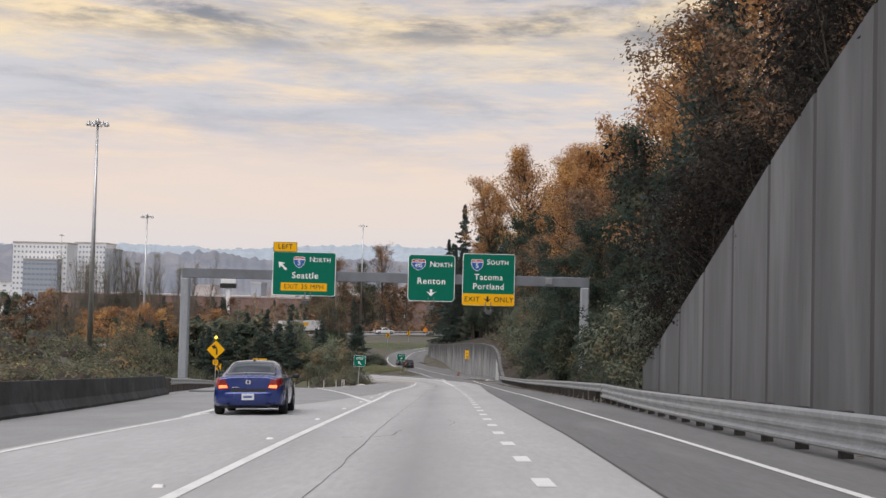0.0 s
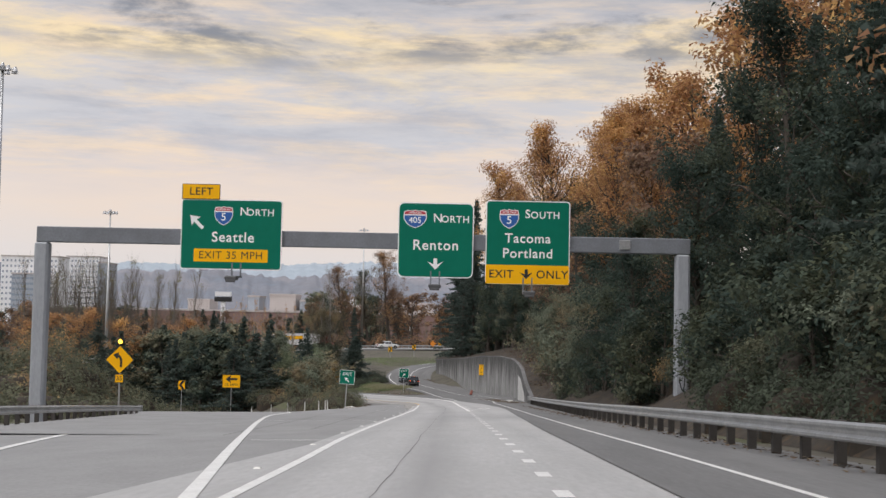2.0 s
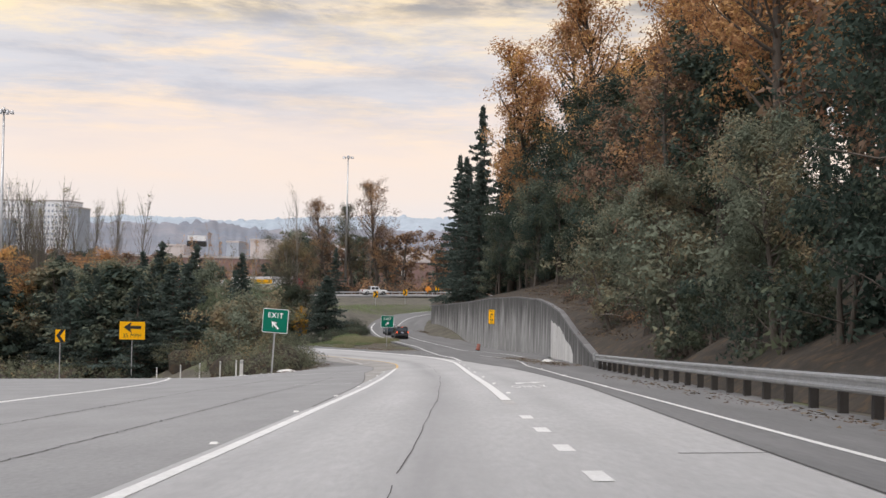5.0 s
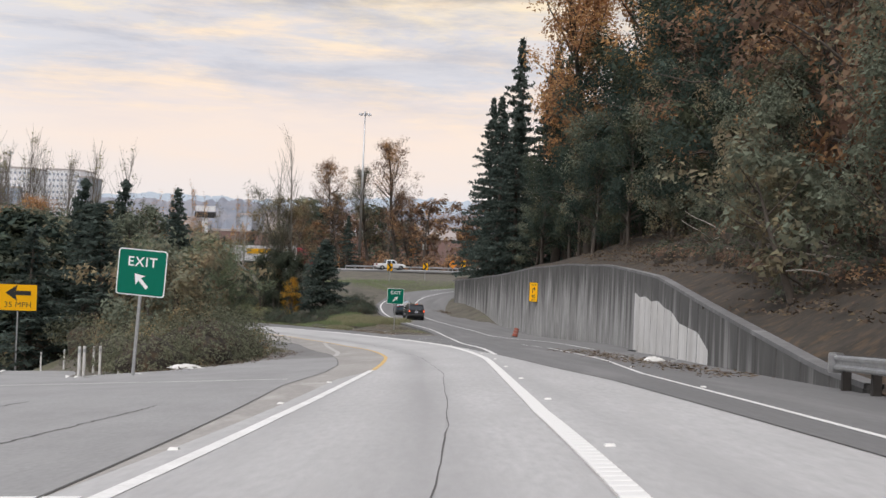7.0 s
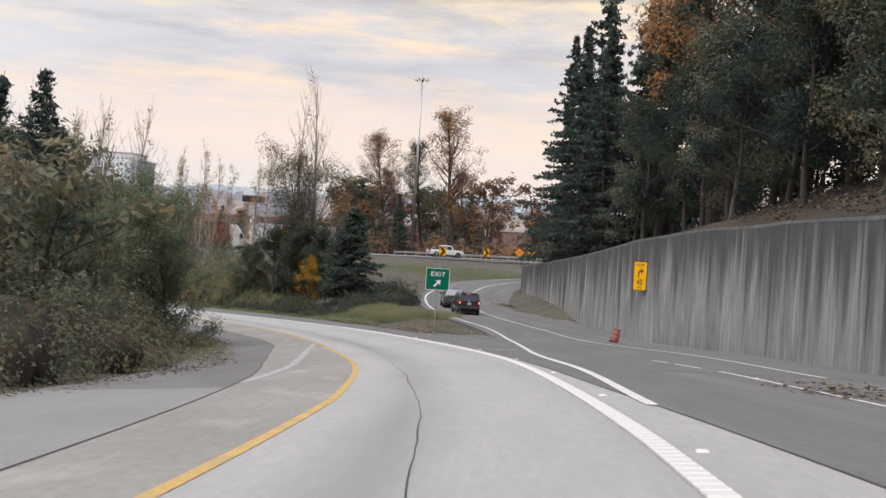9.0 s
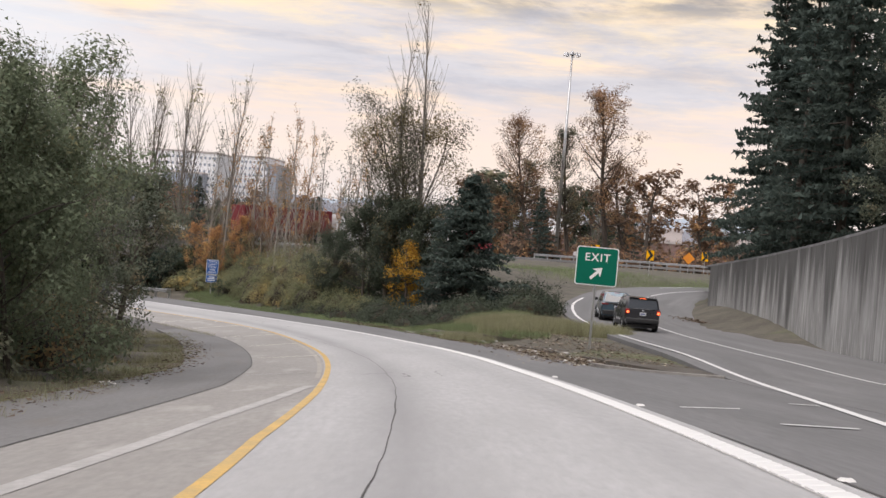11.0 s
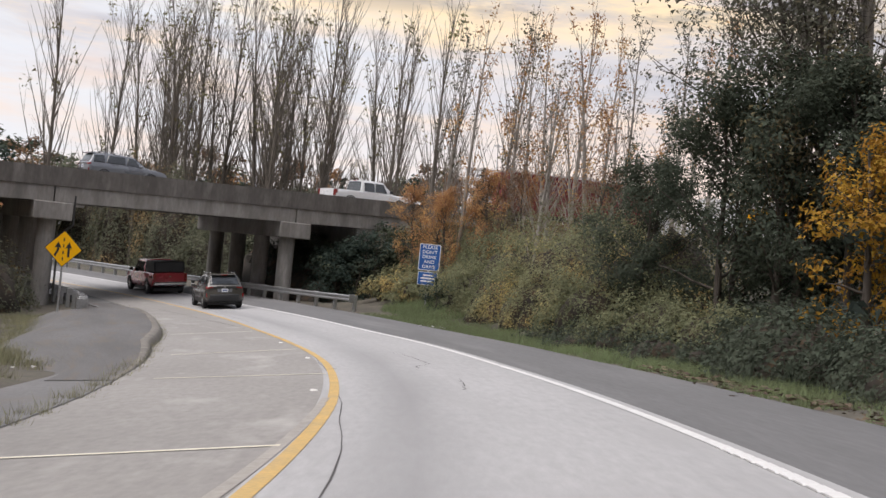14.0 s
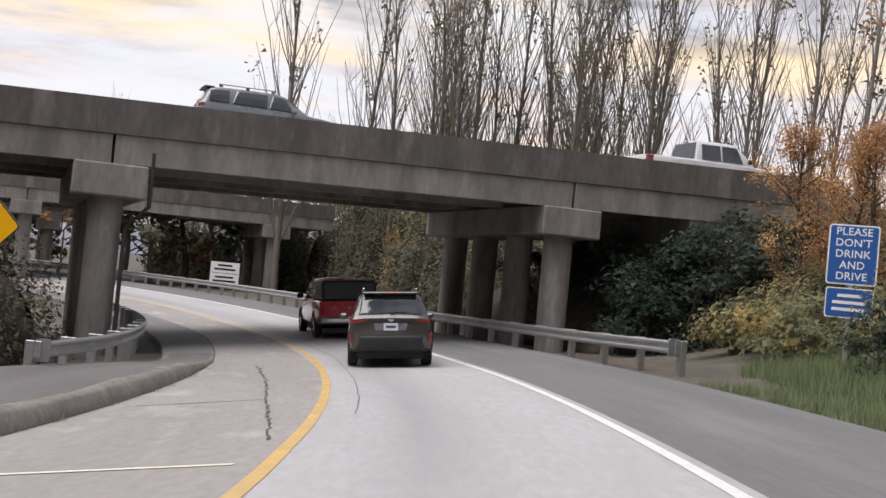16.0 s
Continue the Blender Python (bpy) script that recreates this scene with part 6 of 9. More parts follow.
# grass of the verges
grass("verge_grass", [(-42.5, 283, 1.3), (-44.4, 284.6, 1.4), (-46.0, 286.2, 1.3), (-47.5, 288.0, 1.3)], 13000, 0.42, "grass_green", "tall green grass at the foot of the blue sign", 35)
grass("verge_grass", [(at(s, 6.4 + 0.7 * (s % 3))[0], at(s, 6.4 + 0.7 * (s % 3))[1], 1.0) for s in range(236, 292, 1)], 70000, 0.30, "grass_green", "green grass at the pavement edge", 31)
grass("verge_grass", [(-9.5, 243, 3.0), (-12.0, 246, 2.6), (-12.8, 240, 2.2), (-14.0, 248.5, 2.0)], 34000, 0.55, "grass_dry", "tall dry grass on the gore", 32)
grass("verge_grass", [(at(s, float(np.interp(s, [246, 260, 271, 284, 298], [-4.4, -5.2, -5.5, -4.75, -3.7])))[0], at(s, float(np.interp(s, [246, 260, 271, 284, 298], [-4.4, -5.2, -5.5, -4.75, -3.7])))[1], 0.16 + 0.1 * (s % 3 > 1)) for s in np.arange(249, 298, 1.3)], 4600, 0.30, "grass_dry", "weeds growing from the joint along the kerb", 36)
grass("verge_grass", [(-14.8, 252, 2.6), (-15.6, 256.5, 2.6), (-16.5, 247, 2.0)], 18000, 0.36, "grass_green", "rough green grass on the verge", 37)
grass("verge_grass", [(-19 + 2.5 * k, 296 + 4 * (k % 3) + 1.1 * k, 5.5) for k in range(9)], 14000, 0.5, "grass_green", "rough grass on the slope below the upper road", 33)
grass("verge_grass", [(at(s, -6.6 - 0.5 * (s % 4) - 1.2 * (s > 255))[0], at(s, -6.6 - 0.5 * (s % 4) - 1.2 * (s > 255))[1], 0.9) for s in range(196, 296, 1)], 42000, 0.30, "grass_dry", "thin dry grass and weeds on the verge", 34)
# ---- signs ----
def words(text, size, track=1.0, squeeze=1.0):
    """A text as a thin mesh, upright in x and z, facing -y, centred."""
    cu = bpy.data.curves.new("words", "FONT")
    cu.body, cu.size, cu.align_x, cu.align_y = text, size, "CENTER", "CENTER"
    cu.space_character, cu.offset, cu.resolution_u = track, 0.0 if "M" in text else 0.012 * size, 4
    ob = new("words", cu)
    bpy.context.view_layer.update()
    me = bpy.data.meshes.new_from_object(ob.evaluated_get(bpy.context.evaluated_depsgraph_get()))
    bpy.data.objects.remove(ob)
    bpy.data.curves.remove(cu)
    me.transform(Matrix.Diagonal((squeeze, 1, 1, 1)))
    me.transform(pose(0, 0, 0, 90, 0, 0))
    return me


def lettering(text, size, x, z, y, mtl, root, track=1.0, squeeze=1.0, name="lettering"):
    me = words(text, size, track, squeeze)
    me.materials.clear()
    me.materials.append(M[mtl])
    whole = bmesh.new()
    whole.from_mesh(me)
    left, groups = set(whole.faces), []
    while left:                      # islands, then letters: islands that overlap across
        todo, isle = [left.pop()], []
        while todo:
            f = todo.pop()
            isle.append(f)
            for v in f.verts:
                for g in v.link_faces:
                    if g in left:
                        left.remove(g)
                        todo.append(g)
        xs = [v.co.x for f in isle for v in f.verts]
        groups.append([min(xs), max(xs), isle])
    groups.sort(key=lambda g: g[0])
    letters = []
    for g in groups:
        if letters and g[0] < letters[-1][1] - 0.01 * size:
            letters[-1][1] = max(letters[-1][1], g[1])
            letters[-1][2] += g[2]
        else:
            letters.append(g)
    for lo, hi, fs in letters:
        bm = bmesh.new()
        seen = {}
        for f in fs:
            for v in f.verts:
                if v.index not in seen:
                    seen[v.index] = bm.verts.new(v.co)
            bm.faces.new([seen[v.index] for v in f.verts])
        lm = bpy.data.meshes.new("letter")
        bm.to_mesh(lm)
        bm.free()
        lm.materials.append(M[mtl])
        o = new("letter", lm)
        o.parent = root
        o.matrix_local = Matrix.Translation((x, y, z))
    whole.free()


def flat(outline, x, z, y, mtl, root, name, thick=0.004, label=""):
    bm = bmesh.new()
    plate(bm, outline, -thick, 0)
    o = part(name, bm, M[mtl], root, label)
    o.matrix_local = Matrix.Translation((x, y, z))
    return o


ARROW_DOWN = [(0.10, 0.32), (-0.10, 0.32), (-0.10, 0.0), (-0.42, 0.14), (0, -0.30), (0.42, 0.14), (0.10, 0.0)]
ARROW_SIDE = [(0.09, -0.5), (-0.09, -0.5), (-0.09, 0.10), (-0.34, 0.02), (0, 0.5), (0.34, 0.02), (0.09, 0.10)]
SHIELD = [(-0.46, 0.42), (-0.28, 0.47), (-0.12, 0.44), (0, 0.5), (0.12, 0.44), (0.28, 0.47), (0.46, 0.42), (0.5, 0.2), (0.48, -0.02), (0.40, -0.2), (0.24, -0.38), (0, -0.5), (-0.24, -0.38), (-0.40, -0.2), (-0.48, -0.02), (-0.5, 0.2)]


def turned(shape, deg, k=1.0):
    c, s_ = math.cos(radians(deg)), math.sin(radians(deg))
    return [(k * (x * c - z * s_), k * (x * s_ + z * c)) for x, z in shape]


def shield(root, x, z, y, w, h, number):
    flat([(a * w, b * h) for a, b in SHIELD], x, z, y, "sign_white", root, "shield_border")
    flat([(a * w * 0.92, b * h * 0.92) for a, b in SHIELD if b < 0.23], x, z, y - 0.005, "sign_blue", root, "shield_field")
    flat([(a * w * 0.92, max(b, 0.25) * h * 0.92) for a, b in SHIELD if b > 0.3] + [(0.455 * w, 0.25 * h), (-0.455 * w, 0.25 * h)], x, z, y - 0.005, "shield_red", root, "shield_band")
    lettering("INTERSTATE", 0.13 * h, x, z + 0.325 * h, y - 0.010, "sign_white", root, 1.0, 0.95)
    lettering(number, 0.56 * h if len(number) < 2 else 0.46 * h, x, z - 0.08 * h, y - 0.010, "sign_white", root)


def sign_panel(name, x, y, z, w, h, label, face="green", edge="sign_white", r=0.12, thick=0.05):
    root = thing(name, Matrix.Translation((x, y, z)), label, "sign")
    bm = bmesh.new()
    plate(bm, rounded(w, h, r), 0, thick)
    part("panel", bm, M["alu_back"], root)
    flat(rounded(w, h, r), 0, 0, 0, edge, root, "border")
    flat(rounded(w - 0.09, h - 0.09, r * 0.85), 0, 0, -0.005, face, root, "face")
    return root


GY = 89.1
sg = sign_panel("guide_sign", -0.81, GY, 2.47, 3.52, 3.50, "green freeway sign for Renton with a down arrow on the gantry", r=0.28)
shield(sg, -0.98, 0.98, -0.010, 1.10, 0.86, "405")
lettering("N", 0.56, 0.08, 1.02, -0.010, "sign_white", sg, 1.1)
lettering("ORTH", 0.45, 0.90, 0.98, -0.010, "sign_white", sg, 1.12)
lettering("Renton", 0.66, 0.0, -0.25, -0.010, "sign_white", sg, 1.12)
flat(turned(ARROW_DOWN, 0, 0.85), 0.0, -1.12, -0.010, "sign_white", sg, "arrow")

sg = sign_panel("guide_sign", 3.48, GY, 2.44, 3.92, 3.90, "green freeway sign for Tacoma and Portland with a yellow exit panel", r=0.16)
shield(sg, -0.88, 1.10, -0.010, 0.92, 0.92, "5")
lettering("S", 0.56, -0.02, 1.32, -0.010, "sign_white", sg, 1.1)
lettering("OUTH", 0.45, 0.80, 1.28, -0.010, "sign_white", sg, 1.12)
lettering("Tacoma", 0.62, 0.0, 0.18, -0.010, "sign_white", sg, 1.1)
lettering("Portland", 0.62, 0.0, -0.52, -0.010, "sign_white", sg, 1.1)
flat(rounded(3.88, 0.88, 0.06), 0, -1.49, -0.014, "sign_yellow", sg, "exit_panel", 0.006, "yellow exit only panel")
lettering("EXIT", 0.52, -1.22, -1.49, -0.022, "black", sg, 1.1)
lettering("ONLY", 0.52, 1.15, -1.49, -0.022, "black", sg, 1.1)
flat(turned(ARROW_DOWN, 0, 0.74), -0.05, -1.48, -0.022, "black", sg, "arrow")

sg = sign_panel("guide_sign", -10.36, GY, 2.54, 4.73, 3.28, "green freeway sign for Seattle with a yellow speed panel", r=0.14)
shield(sg, -0.38, 0.88, -0.010, 0.88, 0.90, "5")
lettering("N", 0.54, 0.58, 1.08, -0.010, "sign_white", sg, 1.1)
lettering("ORTH", 0.44, 1.34, 1.04, -0.010, "sign_white", sg, 1.12)
lettering("Seattle", 0.66, 0.08, -0.14, -0.010, "sign_white", sg, 1.1)
flat(turned(ARROW_SIDE, 45, 0.86), -1.64, 0.58, -0.010, "sign_white", sg, "arrow")
flat(rounded(3.46, 0.60, 0.03), 0.0, -0.98, -0.010, "sign_yellow", sg, "speed_panel", 0.006, "yellow exit speed panel")
lettering("EXIT 35 MPH", 0.50, 0.0, -0.98, -0.018, "black", sg, 1.1, 0.98)
flat(rounded(1.78, 0.72, 0.03), -1.46, 1.99, 0.0, "black", sg, "tab_border", 0.03)
flat(rounded(1.72, 0.66, 0.03), -1.46, 1.99, -0.031, "sign_yellow", sg, "exit_tab", 0.004, "yellow left exit tab")
lettering("LEFT", 0.50, -1.46, 1.99, -0.037, "black", sg, 1.1)

# the gantry itself
gan = thing("sign_gantry", Matrix.Translation((9.9, 89.0, at(89, 9.9)[2])), "weathered grey steel sign gantry over the lanes", "gantry")
GFOOT = -4.85


def gpart(nm, bm, mtl="gantry", label=""):
    o = part(nm, bm, M[mtl], gan, label)
    o.matrix_world = Matrix()
    return o


bm = bmesh.new()
box(bm, -19.55, 11.10, 89.30, 89.85, 2.05, 2.78, 0.03)
gpart("beam", bm)
for x, zb in ((10.77, GFOOT), (-19.3, at(88, -19.3)[2] - 0.5)):
    bm = bmesh.new()
    box(bm, x - 0.33, x + 0.33, 89.26, 89.88, zb, 2.06, 0.10)
    gpart("column", bm, "column")
    bm = bmesh.new()
    box(bm, x - 0.48, x + 0.48, 89.08, 90.06, zb - 0.1, zb + 0.06, 0.02)
    gpart("base_plate", bm)
bm = bmesh.new()
box(bm, 10.77 - 0.8, 10.77 + 0.95, 88.75, 90.45, GFOOT - 2.4, GFOOT - 0.1, 0.03)
gpart("footing", bm, "bridge", "stained concrete footing")
for k, (dx, z, w_, h_, tilt) in enumerate(((-0.10, 3.3, 0.05, 0.7, 12), (0.12, 3.0, 0.05, 0.6, -14), (0.02, 2.5, 0.34, 0.05, 20), (-0.08, 2.1, 0.05, 0.8, -6), (0.12, 1.9, 0.05, 0.7, 10), (0.03, 1.4, 0.32, 0.05, -25), (0.10, 1.0, 0.05, 0.8, 5), (-0.08, 0.8, 0.05, 0.5, -18))):
    bm = bmesh.new()
    box(bm, -w_ / 2, w_ / 2, 0, 0.004, -h_ / 2, h_ / 2)
    o = gpart("graffiti_bar", bm, "black")
    o.matrix_world = Matrix.Translation((10.77 + dx, 89.253, GFOOT + z)) @ pose(0, 0, 0, 0, tilt, 0)
for x in (7.9, 8.15):
    bm = bmesh.new()
    box(bm, x - 0.13, x + 0.13, 89.22, 89.31, 2.22, 2.65, 0.01)
    gpart("junction_box", bm, "galv")
# sign lights on brackets under the panels
for x, zb in ((-0.8, 0.72), (3.47, 0.49), (-10.0, 0.9)):
    bm = bmesh.new()
    box(bm, x - 0.28, x + 0.28, 87.25, 87.75, zb - 0.52, zb - 0.34, 0.04)
    box(bm, x - 0.22, x + 0.22, 87.2, 87.3, zb - 0.62, zb - 0.5, 0.02)
    lamp = gpart("sign_light", bm, "lamp_case", "dark sign light below a panel")
    for dx in (-0.2, 0.2):
        bm = bmesh.new()
        box(bm, x + dx - 0.03, x + dx + 0.03, 87.5, 88.9, zb - 0.38, zb - 0.31, 0)
        box(bm, x + dx - 0.03, x + dx + 0.03, 88.6, 88.7, zb - 0.38, zb + 0.3, 0)
        gpart("bracket", bm)


def post_sign(name, x, y, zc, w, h, label, face, edge, turn=0.0, r=0.08, lean=0.0, posts=(0.0,), metal="galv", category="sign"):
    """A sign on posts: zc is its middle; the root stands on the land."""
    g = land(x, y) if name != "wall" else zc
    root = thing(name, Matrix.Translation((x, y, g)) @ pose(0, 0, 0, 0, lean, turn), label, category)
    up = zc - g
    bm = bmesh.new()
    plate(bm, rounded(w, h, r), 0, 0.012)
    o = part("panel", bm, M["alu_back"], root)
    o.matrix_local = Matrix.Translation((0, 0, up))
    flat(rounded(w, h, r), 0, up, 0, edge, root, "border")
    flat(rounded(w - 0.07, h - 0.07, r * 0.8), 0, up, -0.005, face, root, "face")
    for px in posts:
        bm = bmesh.new()
        box(bm, px - 0.045, px + 0.045, 0.013, 0.085, -0.4, up + h * 0.45, 0.005)
        part("post", bm, M[metal], root)
    return root, up


for x, y, zc, lean, d in ((-10.75, 156.8, -7.72, 3.0, 45), (-7.6, 232.0, -11.05, 0.5, -45)):
    sg, up = post_sign("exit_sign", x, y, zc, 1.58, 1.46, "green exit sign with a white slanted arrow on a post", "green", "sign_white", -4 if d > 0 else 8, 0.1, lean)
    lettering("EXIT", 0.42, 0, up + 0.32, -0.010, "sign_white", sg, 1.15)
    flat(turned(ARROW_SIDE, d, 0.62), 0, up - 0.26, -0.010, "sign_white", sg, "arrow")

sg, up = post_sign("speed_sign", -29.67, 196, -10.78, 2.4, 1.75, "yellow sign with a black arrow and 35 mph", "sign_yellow", "black", 10, 0.08)
flat(turned(ARROW_SIDE, 90, 1.6), 0, up + 0.30, -0.010, "black", sg, "arrow")
lettering("35 MPH", 0.50, 0, up - 0.48, -0.010, "black", sg, 1.05)


def diamond(name, x, y, zc, side, label, turn, face="sign_yellow"):
    g = land(x, y)
    root = thing(name, Matrix.Translation((x, y, g)) @ pose(0, 0, 0, 0, 0, turn), label, "sign")
    up = zc - g
    bm = bmesh.new()
    plate(bm, turned(rounded(side, side, 0.05), 45), 0, 0.012)
    o = part("panel", bm, M["alu_back"], root)
    o.matrix_local = Matrix.Translation((0, 0, up))
    flat(turned(rounded(side, side, 0.05), 45), 0, up, 0, "black", root, "border")
    flat(turned(rounded(side - 0.05, side - 0.05, 0.04), 45), 0, up, -0.005, face, root, "face")
    bm = bmesh.new()
    box(bm, -0.04, 0.04, 0.013, 0.09, -0.4, up + side * 0.6, 0.005)
    part("post", bm, M["galv"], root)
    return root, up


BENT = [(0.10, -0.42), (-0.03, -0.42), (-0.03, -0.02), (-0.08, 0.10), (-0.14, 0.14), (-0.20, 0.02), (-0.44, 0.30), (-0.10, 0.42), (-0.12, 0.30), (0.0, 0.22), (0.10, 0.02)]
sg, up = diamond("curve_sign", -19.8, 105.1, -4.1, 1.2, "yellow diamond curve sign with a flashing lamp and 35 plate", 0)
flat(turned(BENT, 0, 1.05), 0.05, up, -0.010, "black", sg, "arrow")
flat(rounded(0.5, 0.5, 0.04), 0, up - 1.12, 0, "black", sg, "speed_plate_border", 0.012)
flat(rounded(0.46, 0.46, 0.04), 0, up - 1.12, -0.013, "sign_yellow", sg, "speed_plate")
lettering("35", 0.36, 0, up - 1.12, -0.019, "black", sg)
M["lamp_amber"] = mat("lit amber lens", (0.8, 0.4, 0.02), 0.3, emit=((1.0, 0.55, 0.05), 4.0), bump=0)
bm = bmesh.new()
bmesh.ops.create_uvsphere(bm, u_segments=12, v_segments=8, radius=0.13)
o = part("beacon", bm, M["lamp_amber"], sg, "lit amber beacon")
o.matrix_local = Matrix.Translation((0, -0.03, up + 1.08))
bm = bmesh.new()
tube(bm, (0, 0.0, up + 1.08), (0, 0.16, up + 1.08), 0.17, 0.15, 12)
part("beacon_housing", bm, M["black"], sg)

sg, up = diamond("merge_sign", -55.4, 272.1, -15.2, 1.1, "yellow diamond sign of two merging arrows", 36)
for dx, k in ((-0.22, -1), (0.22, 1)):
    flat([(0.045, -0.34), (-0.045, -0.34), (-0.045, 0.05), (-0.14, 0.02), (0, 0.30), (0.14, 0.02), (0.045, 0.05)] if k > 0 else [(-0.16, -0.30), (-0.07, -0.34), (0.045, -0.06), (0.045, 0.05), (0.14, 0.02), (0, 0.30), (-0.14, 0.02), (-0.045, 0.05), (-0.045, -0.06)], dx, up, -0.010, "black", sg, "arrow")
for k in range(4):
    flat(rounded(0.05, 0.13, 0.005), 0, up - 0.42 + 0.27 * k, -0.010, "black", sg, "lane_dash")

# ramp speed sign on the wall
wx = float(wall2_x(223.8))
root = thing("ramp_speed_sign", pose(wx - 0.30, 223.8, -9.85, 0, 0, -56), "yellow ramp speed sign bolted to the wall", "sign")
bm = bmesh.new()
plate(bm, rounded(1.22, 1.72, 0.06), 0, 0.04)
part("panel", bm, M["alu_back"], root)
flat(rounded(1.22, 1.72, 0.06), 0, 0, 0, "black", root, "border")
flat(rounded(1.15, 1.65, 0.05), 0, 0, -0.005, "sign_yellow", root, "face")
lettering("RAMP", 0.28, 0, 0.63, -0.010, "black", root, 1.1)
lettering("40", 0.48, 0, -0.38, -0.010, "black", root, 1.1)
lettering("MPH", 0.24, 0, -0.70, -0.010, "black", root, 1.1)
flat([(-0.19, -0.22), (-0.09, -0.22), (-0.09, 0.06), (-0.02, 0.14), (0.08, 0.14), (0.08, 0.02), (0.30, 0.19), (0.08, 0.36), (0.08, 0.24), (-0.06, 0.24), (-0.19, 0.10)], 0, 0.10, -0.010, "black", root, "arrow")

# blue roadside sign
sg, up = post_sign("roadside_sign", -46.2, 287.4, -14.02, 1.06, 1.32, "blue sign asking drivers not to drink and drive", "sign_blue", "sign_white", 22, 0.06)
for k, tx_ in enumerate(("PLEASE", "DON'T", "DRINK", "AND", "DRIVE")):
    lettering(tx_, 0.235, 0, up + 0.50 - 0.245 * k, -0.010, "sign_white", sg, 1.05, 1.0)
flat(rounded(1.0, 0.66, 0.05), 0, up - 1.06, 0, "sign_white", sg, "lower_border", 0.012)
flat(rounded(0.95, 0.61, 0.05), 0, up - 1.06, -0.013, "sign_blue", sg, "lower_plate")
for k in range(3):
    flat(rounded(0.5 + 0.2 * (k > 0), 0.07, 0.01), 0, up - 0.90 - 0.15 * k, -0.019, "sign_white", sg, "text_bar")

# white notice beyond the bridge
sg, up = post_sign("notice_sign", -102.3, 311.2, -16.4, 2.1, 1.65, "white notice with two blocks of dark writing", "sign_white", "black", 40, 0.05)
for k, w_ in enumerate((1.0, 1.5, 0, 1.3, 1.6)):
    flat(rounded(w_ or 1.95, 0.13 if w_ else 0.03, 0.01), 0, up + 0.56 - 0.27 * k, -0.010, "black", sg, "text_bar")

sg, up = post_sign("chevron_sign", -36.4, 195.9, -11.42, 0.95, 1.25, "yellow and black chevron sign pointing along the exit lane", "sign_yellow", "black", 10, 0.04)
flat([(0.40, 0.58), (0.05, 0.58), (-0.36, 0.0), (0.05, -0.58), (0.40, -0.58), (0.0, 0.0)], 0, up, -0.010, "black", sg, "chevron")
# chevrons along the upper curve
for x, y, zc in ((-13.7, 307.4, -9.45), (-8.7, 322.2, -9.3), (-2.5, 340.5, -8.7)):
    sg, up = post_sign("chevron_sign", x, y, zc, 0.92, 1.2, "yellow and black chevron sign on a post", "sign_yellow", "black", 10, 0.04)
    flat([(-0.40, 0.55), (-0.05, 0.55), (0.36, 0.0), (-0.05, -0.55), (-0.40, -0.55), (0.0, 0.0)], 0, up, -0.010, "black", sg, "chevron")
sg, up = diamond("warning_sign", -4.5, 345.4, -9.0, 1.2, "orange diamond road-work sign seen from afar", 5, "sign_orange")
sg, up = post_sign("speed_sign", -11.4, 378, -5.7, 0.9, 1.2, "small white roadside sign far off", "sign_white", "sign_white", 0, 0.04)

# marker posts at the edge of the left exit
mk = thing("marker_post", Matrix.Translation((-13, 159, land(-13, 159))), "white plastic marker post at the pavement edge", "marker post", "marker posts")
bm = bmesh.new()
tube(bm, (0, 0, -0.2), (0, 0, 1.15), 0.055, 0.05, 10)
part("tube", bm, M["plastic_white"], mk)
bm = bmesh.new()
tube(bm, (0, 0, 0.95), (0, 0, 1.06), 0.057, 0.057, 10, False)
part("reflective_band", bm, M["galv"], mk)
for x, y in ((-12.6, 157.3), (-14.3, 164.8), (-16.6, 171.2), (-19.5, 178), (-22.4, 184.2), (-25.8, 190)):
    copy_thing(mk, Matrix.Translation((x, y, land(x, y))))

# traffic drum by the wall
M["drum_red"] = mat("faded red-orange plastic", (0.40, 0.10, 0.06), 0.7, second=(0.27, 0.07, 0.05), scale=3, amount=0.8)
M["drum_band"] = mat("scuffed reflective band", (0.40, 0.20, 0.16), 0.6, second=(0.30, 0.13, 0.10), scale=4, amount=0.8)
dr = thing("traffic_drum", Matrix.Translation((3.3, 217.0, at(214, 14)[2] + 0.0)) @ pose(0, 0, 0, 0, 13, 20) @ Matrix.Scale(0.76, 4), "leaning faded red traffic drum with scuffed bands", "traffic drum")
for k, (z0, z1, mt_) in enumerate(((0, 0.1, "black"), (0.1, 0.35, "drum_red"), (0.35, 0.5, "drum_band"), (0.5, 0.65, "drum_red"), (0.65, 0.8, "drum_band"), (0.8, 0.98, "drum_red"))):
    bm = bmesh.new()
    tube(bm, (0, 0, z0), (0, 0, z1), 0.30 - 0.06 * z0 + (0.06 if k == 0 else 0), 0.30 - 0.06 * z1 + (0.06 if k == 0 else 0), 16)
    part("base" if k == 0 else "band", bm, M[mt_], dr)

